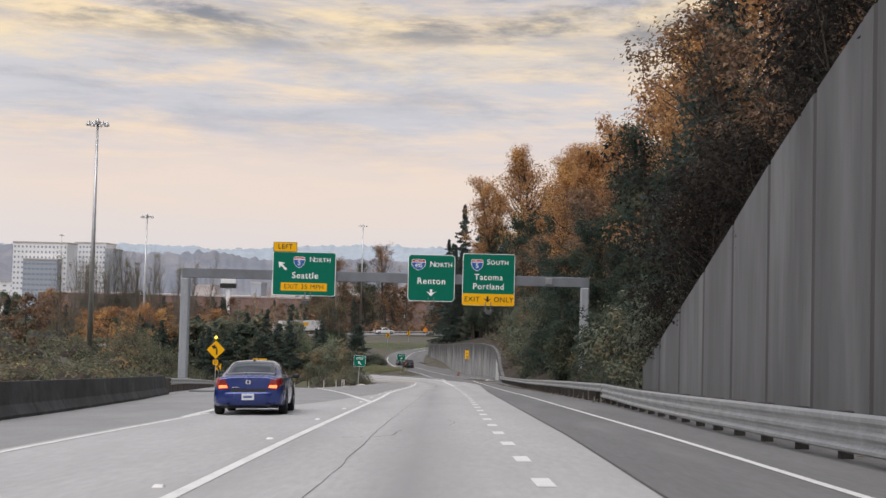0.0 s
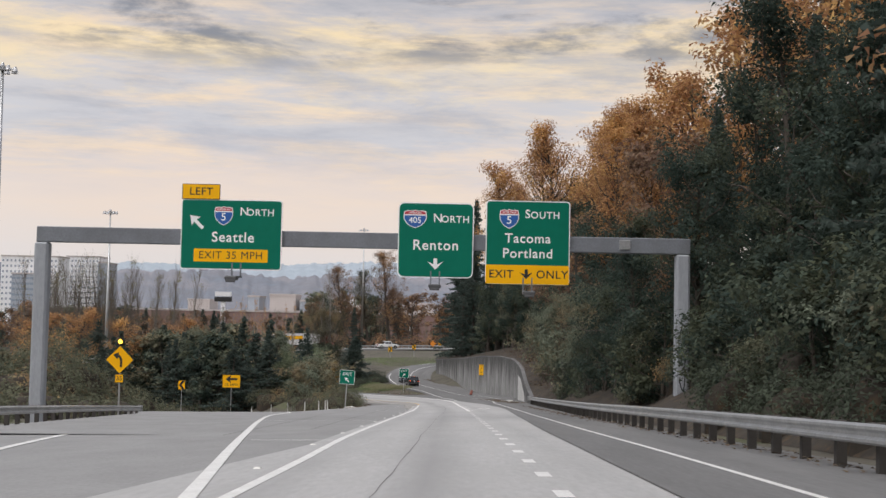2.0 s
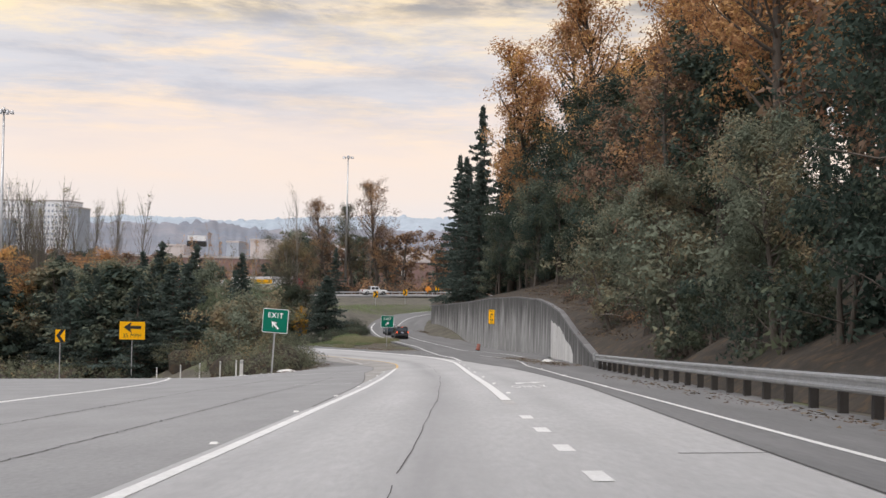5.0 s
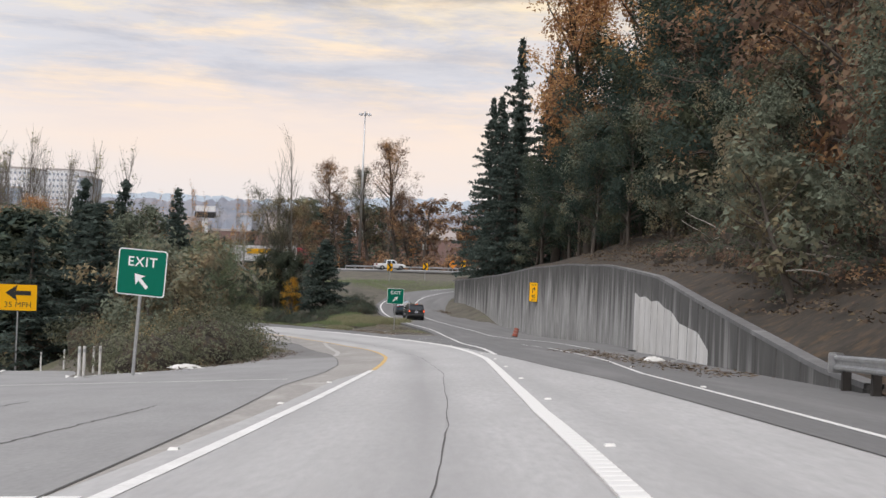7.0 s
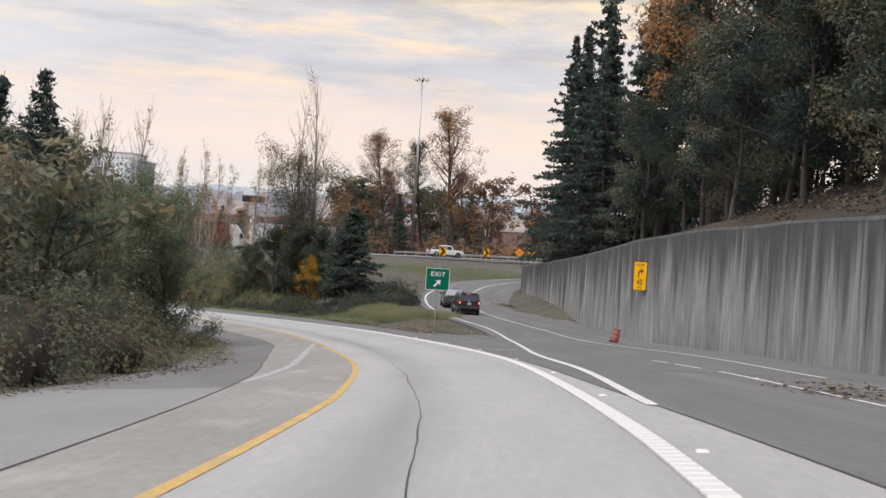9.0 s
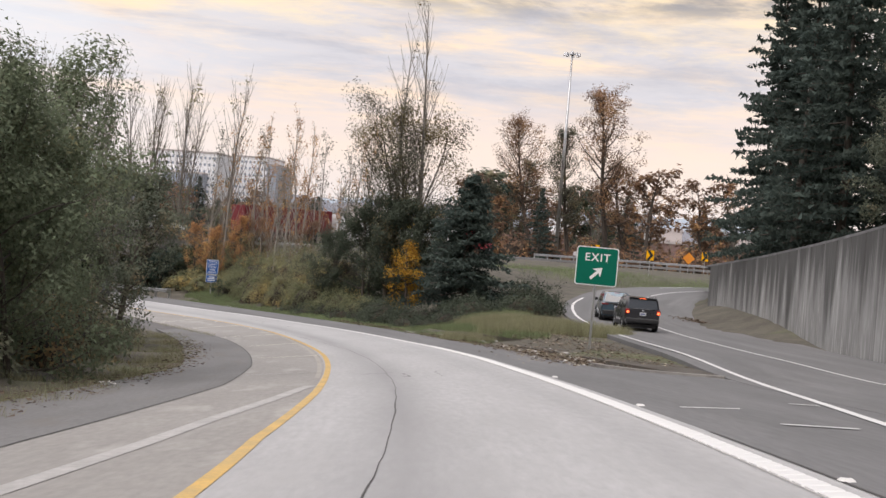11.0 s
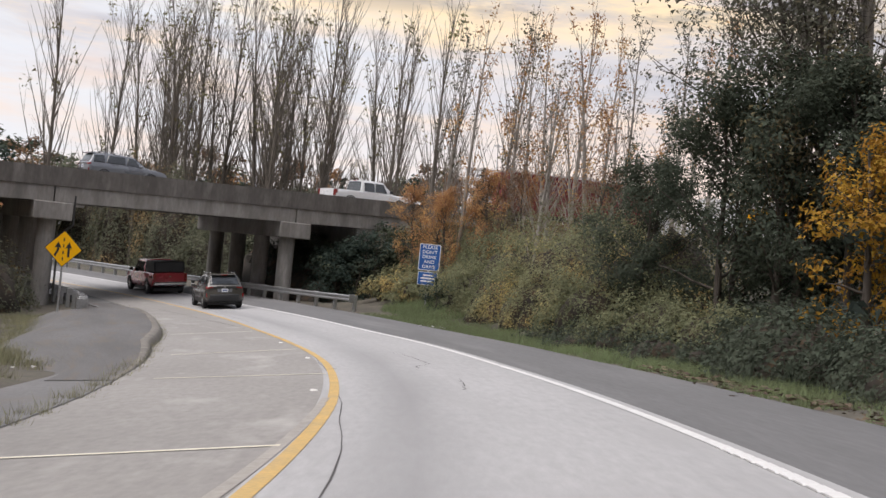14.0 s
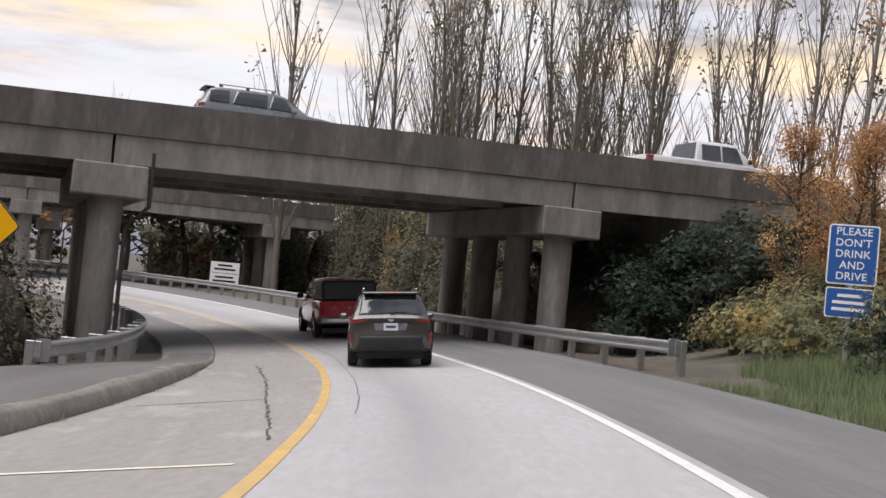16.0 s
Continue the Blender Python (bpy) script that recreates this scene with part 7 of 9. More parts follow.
# words and arrow on the pavement of the exit lane
def on_road(me_or_pts, s0, u0, nm, lab):
    if isinstance(me_or_pts, bpy.types.Mesh):
        me = me_or_pts
        me.transform(pose(0, 0, 0, -90, 0, 0))
        me.materials.clear()
        me.materials.append(M["paint_white"])
    else:
        bm = bmesh.new()
        bm.faces.new([bm.verts.new((x, y, 0)) for x, y in me_or_pts])
        me = bm_mesh(nm, bm, M["paint_white"])
    o = new(nm, me)
    p, q = Vector(at(s0, u0, 0.008)), Vector(at(s0 + 2, u0, 0.008))
    r_ = Vector(at(s0, u0 + 1, 0.008))
    fy, fx_ = (q - p).normalized(), (r_ - p).normalized()
    fn = fx_.cross(fy)
    o.matrix_world = Matrix(((fx_.x, fy.x, fn.x, p.x), (fx_.y, fy.y, fn.y, p.y), (fx_.z, fy.z, fn.z, p.z), (0, 0, 0, 1)))
    return tagged(o, lab, "road marking", kind="structure")


me = words("ONLY", 1.0, 1.15)
xs_ = [v.co.x for v in me.vertices]
zs_ = [v.co.z for v in me.vertices]
me.transform(Matrix.Diagonal((1.10 / (max(xs_) - min(xs_)), 1, 1.85 / (max(zs_) - min(zs_)), 1)) @ Matrix.Translation((-(max(xs_) + min(xs_)) / 2, 0, -(max(zs_) + min(zs_)) / 2)))
on_road(me, 120.65, 2.52, "road_marking", "white word only on the exit lane")
on_road([(-0.52, -0.95), (-0.28, -0.95), (-0.30, -0.25), (-0.18, 0.0), (0.06, 0.0), (0.06, -0.65), (0.52, 0.2), (0.10, 0.95), (0.08, 0.5), (-0.28, 0.5), (-0.52, 0.1)], 124.0, 2.8, "road_marking", "white right-turn arrow on the exit lane")

# ---- high-mast lamps ----
def mast(x, y, ztop, lab="tall galvanised high-mast lamp pole"):
    g = land(x, y) if -70 < y < 390 and abs(x) < 130 else float(ground_height([x], [y])[0])
    root = thing("high_mast_lamp", Matrix.Translation((x, y, g)), lab, "lamp post", "high-mast lamps")
    h = ztop - g
    bm = bmesh.new()
    tube(bm, (0, 0, -0.5), (0, 0, h - 0.4), 0.36, 0.13, 12)
    part("pole", bm, M["galv"], root, smooth=True)
    bm = bmesh.new()
    tube(bm, (0, 0, h - 0.5), (0, 0, h - 0.1), 0.35, 0.35, 12)
    tube(bm, (0, 0, h - 0.1), (0, 0, h + 0.25), 0.22, 0.1, 10)
    part("ring", bm, M["galv"], root)
    for k in range(8):
        a = math.pi * k / 4
        c, s_ = math.cos(a), math.sin(a)
        bm = bmesh.new()
        tube(bm, (0.3 * c, 0.3 * s_, h - 0.3), (1.05 * c, 1.05 * s_, h - 0.3), 0.04, 0.04, 6)
        part("arm", bm, M["galv"], root)
        bm = bmesh.new()
        tube(bm, (1.15 * c, 1.15 * s_, h - 0.62), (1.15 * c, 1.15 * s_, h - 0.15), 0.30, 0.12, 10)
        part("lamp_head", bm, M["alu_back"], root, "dark lamp head")
    return root


mast(-42, 142.6, 21.2)
mast(-62, 248, 16.4)
mast(-25.5, 377, 22.9)
mast(-196, 610, 27.5)
mast(-330, 1000, 30)
# ---- vehicles ----
def paintmat(key, name, c, rough=0.28, metal=0.3, coat=0.8):
    M[key] = mat(name, c, rough, metal, second=tuple(x * 0.85 for x in c), scale=0.8, fine=6, amount=0.3, bump=0, coat=coat)


paintmat("car_blue", "deep blue car paint", (0.014, 0.036, 0.19), metal=0.45)
paintmat("car_brown", "bronze-brown car paint", (0.075, 0.070, 0.060))
paintmat("car_red", "red car paint", (0.36, 0.018, 0.035))
paintmat("car_dark", "near-black car paint", (0.028, 0.028, 0.034))
paintmat("car_teal", "grey-blue car paint", (0.09, 0.14, 0.18))
paintmat("car_white", "white car paint", (0.72, 0.72, 0.72), metal=0.0)
paintmat("car_grey", "grey car paint", (0.20, 0.21, 0.23))
paintmat("container_red", "dull red container paint", (0.17, 0.022, 0.028), 0.6, 0.1, 0.0)
M["car_glass"] = mat("dark tinted glass", (0.02, 0.024, 0.027), 0.08, second=(0.02, 0.024, 0.027), amount=0.1, bump=0, spec=0.9, coat=0.5)
M["rubber"] = mat("black tyre rubber", (0.022, 0.022, 0.022), 0.85, amount=0.4)
M["trim_black"] = mat("black plastic trim", (0.025, 0.025, 0.026), 0.6, amount=0.3, bump=0.05)
M["alloy"] = mat("alloy wheel", (0.42, 0.43, 0.44), 0.35, metal=0.8, amount=0.3, bump=0)
M["chrome"] = mat("bright chrome trim", (0.7, 0.7, 0.72), 0.15, metal=1.0, amount=0.1, bump=0)
M["lamp_red"] = mat("red tail lamp lens", (0.24, 0.012, 0.012), 0.2, amount=0.2, bump=0, coat=0.6)
M["lamp_lit"] = mat("lit brake lamp", (0.8, 0.10, 0.03), 0.3, emit=((1.0, 0.16, 0.05), 3.0), amount=0.1, bump=0)
M["plate_white"] = mat("number plate", (0.72, 0.73, 0.75), 0.5, amount=0.2, bump=0)
M["plate_ink"] = mat("dark blue plate ink", (0.06, 0.09, 0.25), 0.6, amount=0.2, bump=0)


def loft(sections, mtl, nm, root, label="", smooth=True, close=True):
    """A skin over sections: each a list of points, equally many."""
    bm = bmesh.new()
    rows_ = [[bm.verts.new(p) for p in sec] for sec in sections]
    n = len(rows_[0])
    for a, b in zip(rows_, rows_[1:]):
        for i in range(n):
            bm.faces.new((a[i], a[(i + 1) % n], b[(i + 1) % n], b[i]))
    if close:
        bm.faces.new(rows_[0][::-1])
        bm.faces.new(rows_[-1])
    o = part(nm, bm, M[mtl], root, label)
    if smooth:
        o.data.shade_smooth() if hasattr(o.data, "shade_smooth") else None
        o.data.set_sharp_from_angle(angle=radians(38))
    return o


def quad(pts, mtl, nm, root, label="", thick=0.012):
    """A pane through four points, set a little proud."""
    p = [Vector(q) for q in pts]
    nrm = (p[1] - p[0]).cross(p[3] - p[0]).normalized()
    bm = bmesh.new()
    a = [bm.verts.new(q + nrm * thick) for q in p]
    b = [bm.verts.new(q - nrm * 0.02) for q in p]
    bm.faces.new(a)
    bm.faces.new(b[::-1])
    for i in range(len(p)):
        bm.faces.new((a[i], b[i], b[(i + 1) % len(p)], a[(i + 1) % len(p)]))
    return part(nm, bm, M[mtl], root, label)


def body_section(y, w, z0, z1, z2, tuck=0.08):
    """Half outline mirrored: sill, flank, shoulder, top."""
    half = [(w - 0.10, z0), (w - 0.02, z0 + 0.10), (w, z0 + 0.28), (w - 0.005, (z0 + z1) / 2 + 0.08), (w - 0.03, z1 - 0.05), (w - tuck, z1), (w * 0.55, z2), (0, z2 + 0.012)]
    return [(x, y, z) for x, z in half] + [(-x, y, z) for x, z in half[-2::-1]]


def wheel(root, x, y, r, w=0.22):
    wh = new("wheel")
    wh.empty_display_size = 0.1
    wh.parent = root
    wh.matrix_local = Matrix.Translation((x, y, r))
    bm = bmesh.new()
    prof = [(-w / 2, r * 0.66), (-w / 2, r * 0.93), (-w / 2 + 0.03, r), (w / 2 - 0.03, r), (w / 2, r * 0.93), (w / 2, r * 0.66)]
    n = 24
    rings = [[bm.verts.new((px, pr * math.cos(2 * math.pi * i / n), pr * math.sin(2 * math.pi * i / n))) for i in range(n)] for px, pr in prof]
    for a, b in zip(rings, rings[1:]):
        for i in range(n):
            bm.faces.new((a[i], a[(i + 1) % n], b[(i + 1) % n], b[i]))
    part("tyre", bm, M["rubber"], wh)
    bm = bmesh.new()
    sgn = 1 if x > 0 else -1
    tube(bm, (-w / 2 * 0.7, 0, 0), (w / 2 * 0.7, 0, 0), r * 0.66, r * 0.66, 20)
    part("drum", bm, M["trim_black"], wh)
    bm = bmesh.new()
    for k in range(5):
        a = 2 * math.pi * k / 5
        m = Matrix.Rotation(a, 4, "X")
        box(bm, sgn * w * 0.36, sgn * w * 0.46, -0.035, 0.035, 0.02, r * 0.66, 0, m)
    tube(bm, (sgn * w * 0.36, 0, 0), (sgn * w * 0.47, 0, 0), r * 0.16, r * 0.14, 12)
    part("rim", bm, M["alloy"], wh)
    return wh


def arch(bm, sx, hw, wy, r):
    """The dark lip round a wheel."""
    n, rings = 22, []
    for rad, px in ((r - 0.005, hw - 0.02), (r - 0.005, hw + 0.006), (r + 0.05, hw + 0.006), (r + 0.06, hw - 0.02)):
        rings.append([bm.verts.new((sx * px, wy + rad * math.cos(math.pi * (1.12 * i / n - 0.06)), r + 0.02 + rad * math.sin(math.pi * (1.12 * i / n - 0.06)))) for i in range(n + 1)])
    for a, b in zip(rings, rings[1:]):
        for i in range(n):
            bm.faces.new((a[i], a[i + 1], b[i + 1], b[i]))


def car(name, x, y, z, turn, pitch, label, paint_, L, W, body, cabin, wheels_, rear, lit=False, rails=False, clad=False, roll=0.0, category="car"):
    """A car facing +y. body: (y, width share, sill, shoulder, top) from rear to front; cabin: eight heights and places of the glasshouse."""
    root = thing(name, Matrix.Translation((x, y, z)) @ pose(0, 0, 0, pitch, roll, turn), label, category)
    hw = W / 2
    loft([body_section(yy, hw * s_, z0, z1, z2) for yy, s_, z0, z1, z2 in body], paint_, "body", root)
    # glasshouse: (y, half width, z) for rear base, rear top, front top, front base
    (rb_y, rb_z), (rt_y, rt_z), (ft_y, ft_z), (fb_y, fb_z), wb, wt = cabin
    wb, wt = hw * wb, hw * wt

    def sec(yy, zb, zt, tw):
        bw = wb
        half = [(bw, zb), (bw + (tw - bw) * 0.5 + 0.015, zb + (zt - zb) * 0.5), (tw + 0.02, zt - 0.09), (tw - 0.07, zt - 0.015), (tw * 0.5, zt + 0.015), (0, zt + 0.02)]
        return [(px, yy, pz) for px, pz in half] + [(-px, yy, pz) for px, pz in half[-2::-1]]

    mid = (rt_y + ft_y) / 2
    zm = max(rt_z, ft_z) + 0.02
    loft([sec(rb_y, rb_z - 0.06, rb_z, wb * 0.96), sec(rt_y, rb_z - 0.06, rt_z, wt), sec(mid, rb_z - 0.06, zm, wt), sec(ft_y, fb_z - 0.06, ft_z, wt), sec(fb_y, fb_z - 0.06, fb_z, wb * 0.96)], paint_, "cabin", root)
    g = 0.88
    quad([(wb * g, rb_y - 0.0, rb_z + 0.02), (wt * g, rt_y - 0.03, rt_z - 0.07), (-wt * g, rt_y - 0.03, rt_z - 0.07), (-wb * g, rb_y - 0.0, rb_z + 0.02)][::-1], "car_glass", "rear_window", root, thick=0.07)
    quad([(wb * g, fb_y, fb_z + 0.02), (wt * g, ft_y + 0.03, ft_z - 0.07), (-wt * g, ft_y + 0.03, ft_z - 0.07), (-wb * g, fb_y, fb_z + 0.02)], "car_glass", "windscreen", root, thick=0.035)
    for sx in (1, -1):
        cuts = [rb_y + (rt_y - rb_y) * 0.9 + 0.10, (rb_y + fb_y) / 2 - 0.15, ft_y + (fb_y - ft_y) * 0.35]
        for a, b in zip(cuts, cuts[1:]):
            a, b = a + 0.04, b - 0.04
            at_, bt_ = max(a, rt_y + 0.06), min(b, ft_y - 0.02)
            x0 = wb - 0.004
            x1 = wb + (wt - wb) * 0.86 + 0.008
            pts = [(sx * x0, a, rb_z + 0.03), (sx * x0, b, rb_z + 0.03), (sx * x1, bt_, rt_z - 0.13), (sx * x1, at_, rt_z - 0.13)]
            quad(pts if sx > 0 else pts[::-1], "car_glass", "side_window", root, thick=0.022)
        # mirror
        bm = bmesh.new()
        box(bm, sx * (hw - 0.02), sx * (hw + 0.20), ft_y + 0.35, ft_y + 0.50, fb_z + 0.02, fb_z + 0.18, 0.03)
        part("wing_mirror", bm, M["trim_black"], root)
    yr, yf, r = wheels_
    for sx in (1, -1):
        for wy in (yr, yf):
            wheel(root, sx * (hw - 0.10), wy, r)
            bm = bmesh.new()
            arch(bm, sx, hw, wy, r)
            part("wheel_arch", bm, M["trim_black"], root)
    # tail
    ty = body[0][0]
    lx, lz, lw, lh = rear["lamp"]
    for sx in (1, -1):
        bm = bmesh.new()
        box(bm, sx * (lx - lw / 2), sx * (lx + lw / 2), ty - 0.035, ty + 0.22, lz - lh / 2, lz + lh / 2, 0.025)
        lamp = part("tail_light", bm, M["lamp_red"], root, "red tail lamp")
        bm = bmesh.new()
        box(bm, sx * (lx - lw * 0.30), sx * (lx + lw * 0.22), ty - 0.048, ty - 0.03, lz - lh * 0.32, lz + lh * 0.10, 0.004)
        part("lamp_bulb", bm, M["lamp_lit" if lit else "lamp_red"], lamp)
    pz = rear["plate"]
    bm = bmesh.new()
    box(bm, -0.155, 0.155, ty - 0.03, ty + 0.01, pz - 0.078, pz + 0.078, 0.004)
    pl = part("number_plate", bm, M["plate_white"], root, "white number plate")
    bm = bmesh.new()
    box(bm, -0.115, 0.115, ty - 0.034, ty - 0.028, pz - 0.028, pz + 0.028)
    part("plate_bar", bm, M["plate_ink"], pl)
    b0, b1 = rear["bumper"]
    bm = bmesh.new()
    box(bm, -hw * 0.93, hw * 0.93, ty - 0.07, ty + 0.35, b0, b1, 0.05)
    part("rear_bumper", bm, M[rear.get("bumper_paint", "trim_black")], root)
    bm = bmesh.new()
    box(bm, -hw * 0.8, hw * 0.8, body[0][0] + 0.3, body[-1][0] - 0.3, 0.17, 0.34)
    part("underbody", bm, M["trim_black"], root)
    if rear.get("line"):
        z_, h_ = rear["line"]
        bm = bmesh.new()
        box(bm, -hw * 0.72, hw * 0.72, ty - 0.025, ty + 0.02, z_ - h_ / 2, z_ + h_ / 2, 0.004)
        part("tailgate_trim", bm, M["trim_black"], root)
    bm = bmesh.new()
    box(bm, -0.05, 0.05, ty - 0.02, ty + 0.01, rear["badge"] - 0.03, rear["badge"] + 0.03, 0.01)
    part("badge", bm, M["chrome"], root)
    bm = bmesh.new()
    box(bm, -0.16, 0.16, rt_y - 0.055, rt_y + 0.05, rt_z - 0.035, rt_z - 0.005, 0.005)
    part("brake_light", bm, M["lamp_lit" if lit else "lamp_red"], root)
    if rails:
        for sx in (1, -1):
            bm = bmesh.new()
            box(bm, sx * (wt - 0.10), sx * (wt - 0.06), rt_y + 0.15, ft_y - 0.1, zm + 0.045, zm + 0.075, 0.01)
            for yy in (rt_y + 0.2, mid, ft_y - 0.2):
                box(bm, sx * (wt - 0.10), sx * (wt - 0.06), yy - 0.05, yy + 0.05, zm - 0.03, zm + 0.05)
            part("roof_rail", bm, M["chrome"], root)
        bm = bmesh.new()
        box(bm, -wt * 0.92, wt * 0.92, rt_y - 0.16, rt_y + 0.2, zm - 0.035, zm - 0.005, 0.012)
        part("spoiler", bm, M[paint_], root)
    if clad:
        bm = bmesh.new()
        for sx in (1, -1):
            box(bm, sx * (hw - 0.05), sx * (hw + 0.012), yr + r, yf - r, 0.24, 0.46, 0.02)
        part("sill_cladding", bm, M["trim_black"], root)
    return root


SUV_BODY = [(-2.26, 0.90, 0.46, 1.05, 1.10), (-2.12, 0.965, 0.32, 1.06, 1.12), (-1.2, 1.0, 0.24, 1.06, 1.10), (0.4, 1.0, 0.24, 1.04, 1.06), (1.0, 0.99, 0.24, 1.02, 1.06), (1.8, 0.96, 0.28, 0.96, 1.0), (2.15, 0.90, 0.34, 0.88, 0.92), (2.30, 0.78, 0.42, 0.72, 0.76)]
SUV_CABIN = ((-2.14, 1.09), (-1.72, 1.66), (0.15, 1.66), (0.98, 1.06), 0.93, 0.76)
SUV_REAR = {"lamp": (0.70, 1.0, 0.40, 0.085), "plate": 0.86, "bumper": (0.38, 0.66), "badge": 1.05, "line": (1.03, 0.07)}


def grade(s, u):
    """Heading, pitch and bank of the road at a place, in degrees, and the place."""
    h = math.degrees(float(np.interp(s, RS, RH)))
    sl = math.degrees(math.atan(float(np.interp(s + 2, RS, RZ) - np.interp(s - 2, RS, RZ)) / 4))
    return at(s, u, 0.0), h, sl, -math.degrees(math.atan(float(np.interp(s, RS, RB))))


def road_car(name, x, y, label, *rest, **kw):
    s_, u_ = along(x, y)
    p, h, sl, bk = grade(float(s_[0]), float(u_[0]))
    return car(name, p[0], p[1], p[2], h + kw.pop("extra", 0.0), sl, label, *rest, roll=bk, **kw)


def profile(y, w, zl, zm, zb, gw, gt, zr):
    """One cross-section of a car: sill, flank, belt, glass, roof, mirrored."""
    e = min(0.085, (zr - zb) * 0.35)
    half = [(w - 0.14, zl), (w - 0.03, zl + 0.05), (w, zl + 0.18), (w + 0.004, zm), (w - 0.015, (zm + zb) / 2 + 0.02), (w - 0.05, zb), (gw, zb + 0.012), (gw + (gt - gw) * 0.5 + 0.012, zb + (zr - zb) * 0.5), (gt + 0.01, zr - e), (gt - 0.07, zr - e * 0.25), (gt * 0.5, zr), (0, zr + 0.01)]
    return np.array([(x, y, z) for x, z in half] + [(-x, y, z) for x, z in half[-2::-1]])


def fine_shell(stations, sub=4):
    """Sections resampled smoothly along the car."""
    st = np.array(stations, float)
    n = len(st)
    t = np.linspace(0, n - 1, (n - 1) * sub + 1)
    m = np.gradient(st, axis=0)
    i = np.clip(t.astype(int), 0, n - 2)
    k = (t - i)[:, None]
    fine = (2 * k**3 - 3 * k**2 + 1) * st[i] + (k**3 - 2 * k**2 + k) * m[i] * 0.6 + (-2 * k**3 + 3 * k**2) * st[i + 1] + (k**3 - k**2) * m[i + 1] * 0.6
    return np.array([profile(*q) for q in fine])


def auto(name, m, label, paint_, stations, wheels_, category="car"):
    """A car with a moulded body; returns the thing and a maker of panels that lie on its skin."""
    sub = 4
    root = thing(name, m, label, category)
    rows_ = fine_shell(stations, sub)
    body = loft([[tuple(p) for p in sec] for sec in rows_], paint_, "body", root)
    hw = max(q[1] for q in stations)

    def skin(r, c):
        r, c = min(max(r * sub, 0), len(rows_) - 1.001), min(max(c, 0), 21.999)
        i, j = int(r), int(c)
        a, b = r - i, c - j
        return (rows_[i, j] * (1 - b) + rows_[i, j + 1] * b) * (1 - a) + (rows_[i + 1, j] * (1 - b) + rows_[i + 1, j + 1] * b) * a

    def panel(nm, corners, mtl, lift=0.014, lab="", nr=12, nc=10, parent=None):
        """A patch of the skin between four (row, column) corners, set proud of it."""
        (r0, c0), (r1, c1), (r2, c2), (r3, c3) = corners
        bm = bmesh.new()
        top, low = [], []
        for i in range(nr + 1):
            f = i / nr
            for j in range(nc + 1):
                g = j / nc
                r = (r0 * (1 - g) + r1 * g) * (1 - f) + (r3 * (1 - g) + r2 * g) * f
                c = (c0 * (1 - g) + c1 * g) * (1 - f) + (c3 * (1 - g) + c2 * g) * f
                p = skin(r, c)
                nrm = np.cross(skin(r + 0.03, c) - skin(r - 0.03, c), skin(r, c + 0.05) - skin(r, c - 0.05))
                nrm /= np.linalg.norm(nrm) + 1e-9
                if nrm @ (p - np.array([0, p[1] * 0.7, 0.6])) < 0:
                    nrm = -nrm
                top.append(bm.verts.new(p + nrm * lift))
                low.append(bm.verts.new(p - nrm * 0.01))
        k = nc + 1
        for i in range(nr):
            for j in range(nc):
                bm.faces.new((top[i * k + j], top[i * k + j + 1], top[i * k + k + j + 1], top[i * k + k + j]))
        edge = [j for j in range(k)] + [i * k + nc for i in range(1, nr + 1)] + [nr * k + j for j in range(nc - 1, -1, -1)] + [i * k for i in range(nr - 1, 0, -1)]
        for a, b in zip(edge, edge[1:] + edge[:1]):
            bm.faces.new((top[a], low[a], low[b], top[b]))
        return part(nm, bm, M[mtl], parent or root, lab, smooth=True)

    yr, yf, r = wheels_
    for sx in (1, -1):
        for wy in (yr, yf):
            wheel(root, sx * (hw - 0.095), wy, r)
            bm = bmesh.new()
            arch(bm, sx, hw, wy, r)
            part("wheel_arch", bm, M["trim_black"], root)
    bm = bmesh.new()
    box(bm, -hw * 0.8, hw * 0.8, stations[0][0] + 0.35, stations[-1][0] - 0.3, 0.17, 0.36)
    part("underbody", bm, M["trim_black"], root)
    return root, panel


def wrap_bumper(root, hw, y0, back, z0, z1, bulge, mtl, lab=""):
    """A bumper that curves round both corners."""
    n, rings = 20, []
    bm = bmesh.new()
    for i in range(n + 1):
        x = hw * (2 * i / n - 1)
        y = y0 + back * abs(x / hw) ** 4.5
        rings.append([bm.verts.new((x * k, y + d, z)) for k, d, z in ((0.96, 0.10, z0), (0.99, 0.01, z0 + 0.03), (1.0, -bulge * 0.7, (z0 + z1) / 2 - 0.03), (1.0, -bulge, z1 - 0.06), (0.995, -bulge * 0.7, z1 - 0.01), (0.98, 0.06, z1))])
    for a, b in zip(rings, rings[1:]):
        for j in range(5):
            bm.faces.new((a[j], a[j + 1], b[j + 1], b[j]))
    return part("rear_bumper", bm, M[mtl], root, lab, smooth=True)


def face_plate(root, nm, outline, y, mtl, thick=0.012, lab="", parent=None):
    bm = bmesh.new()
    plate(bm, outline, y - thick, y + 0.02)
    return part(nm, bm, M[mtl], parent or root, lab)


def number_plate(root, y, z):
    pl = face_plate(root, "number_plate", rounded(0.31, 0.16, 0.015), 0, "plate_white", 0.008, "white number plate")
    pl.matrix_local = Matrix.Translation((0, y, z))
    o = face_plate(root, "plate_bar", rounded(0.22, 0.055, 0.01), -0.009, "plate_ink", 0.003, "", pl)


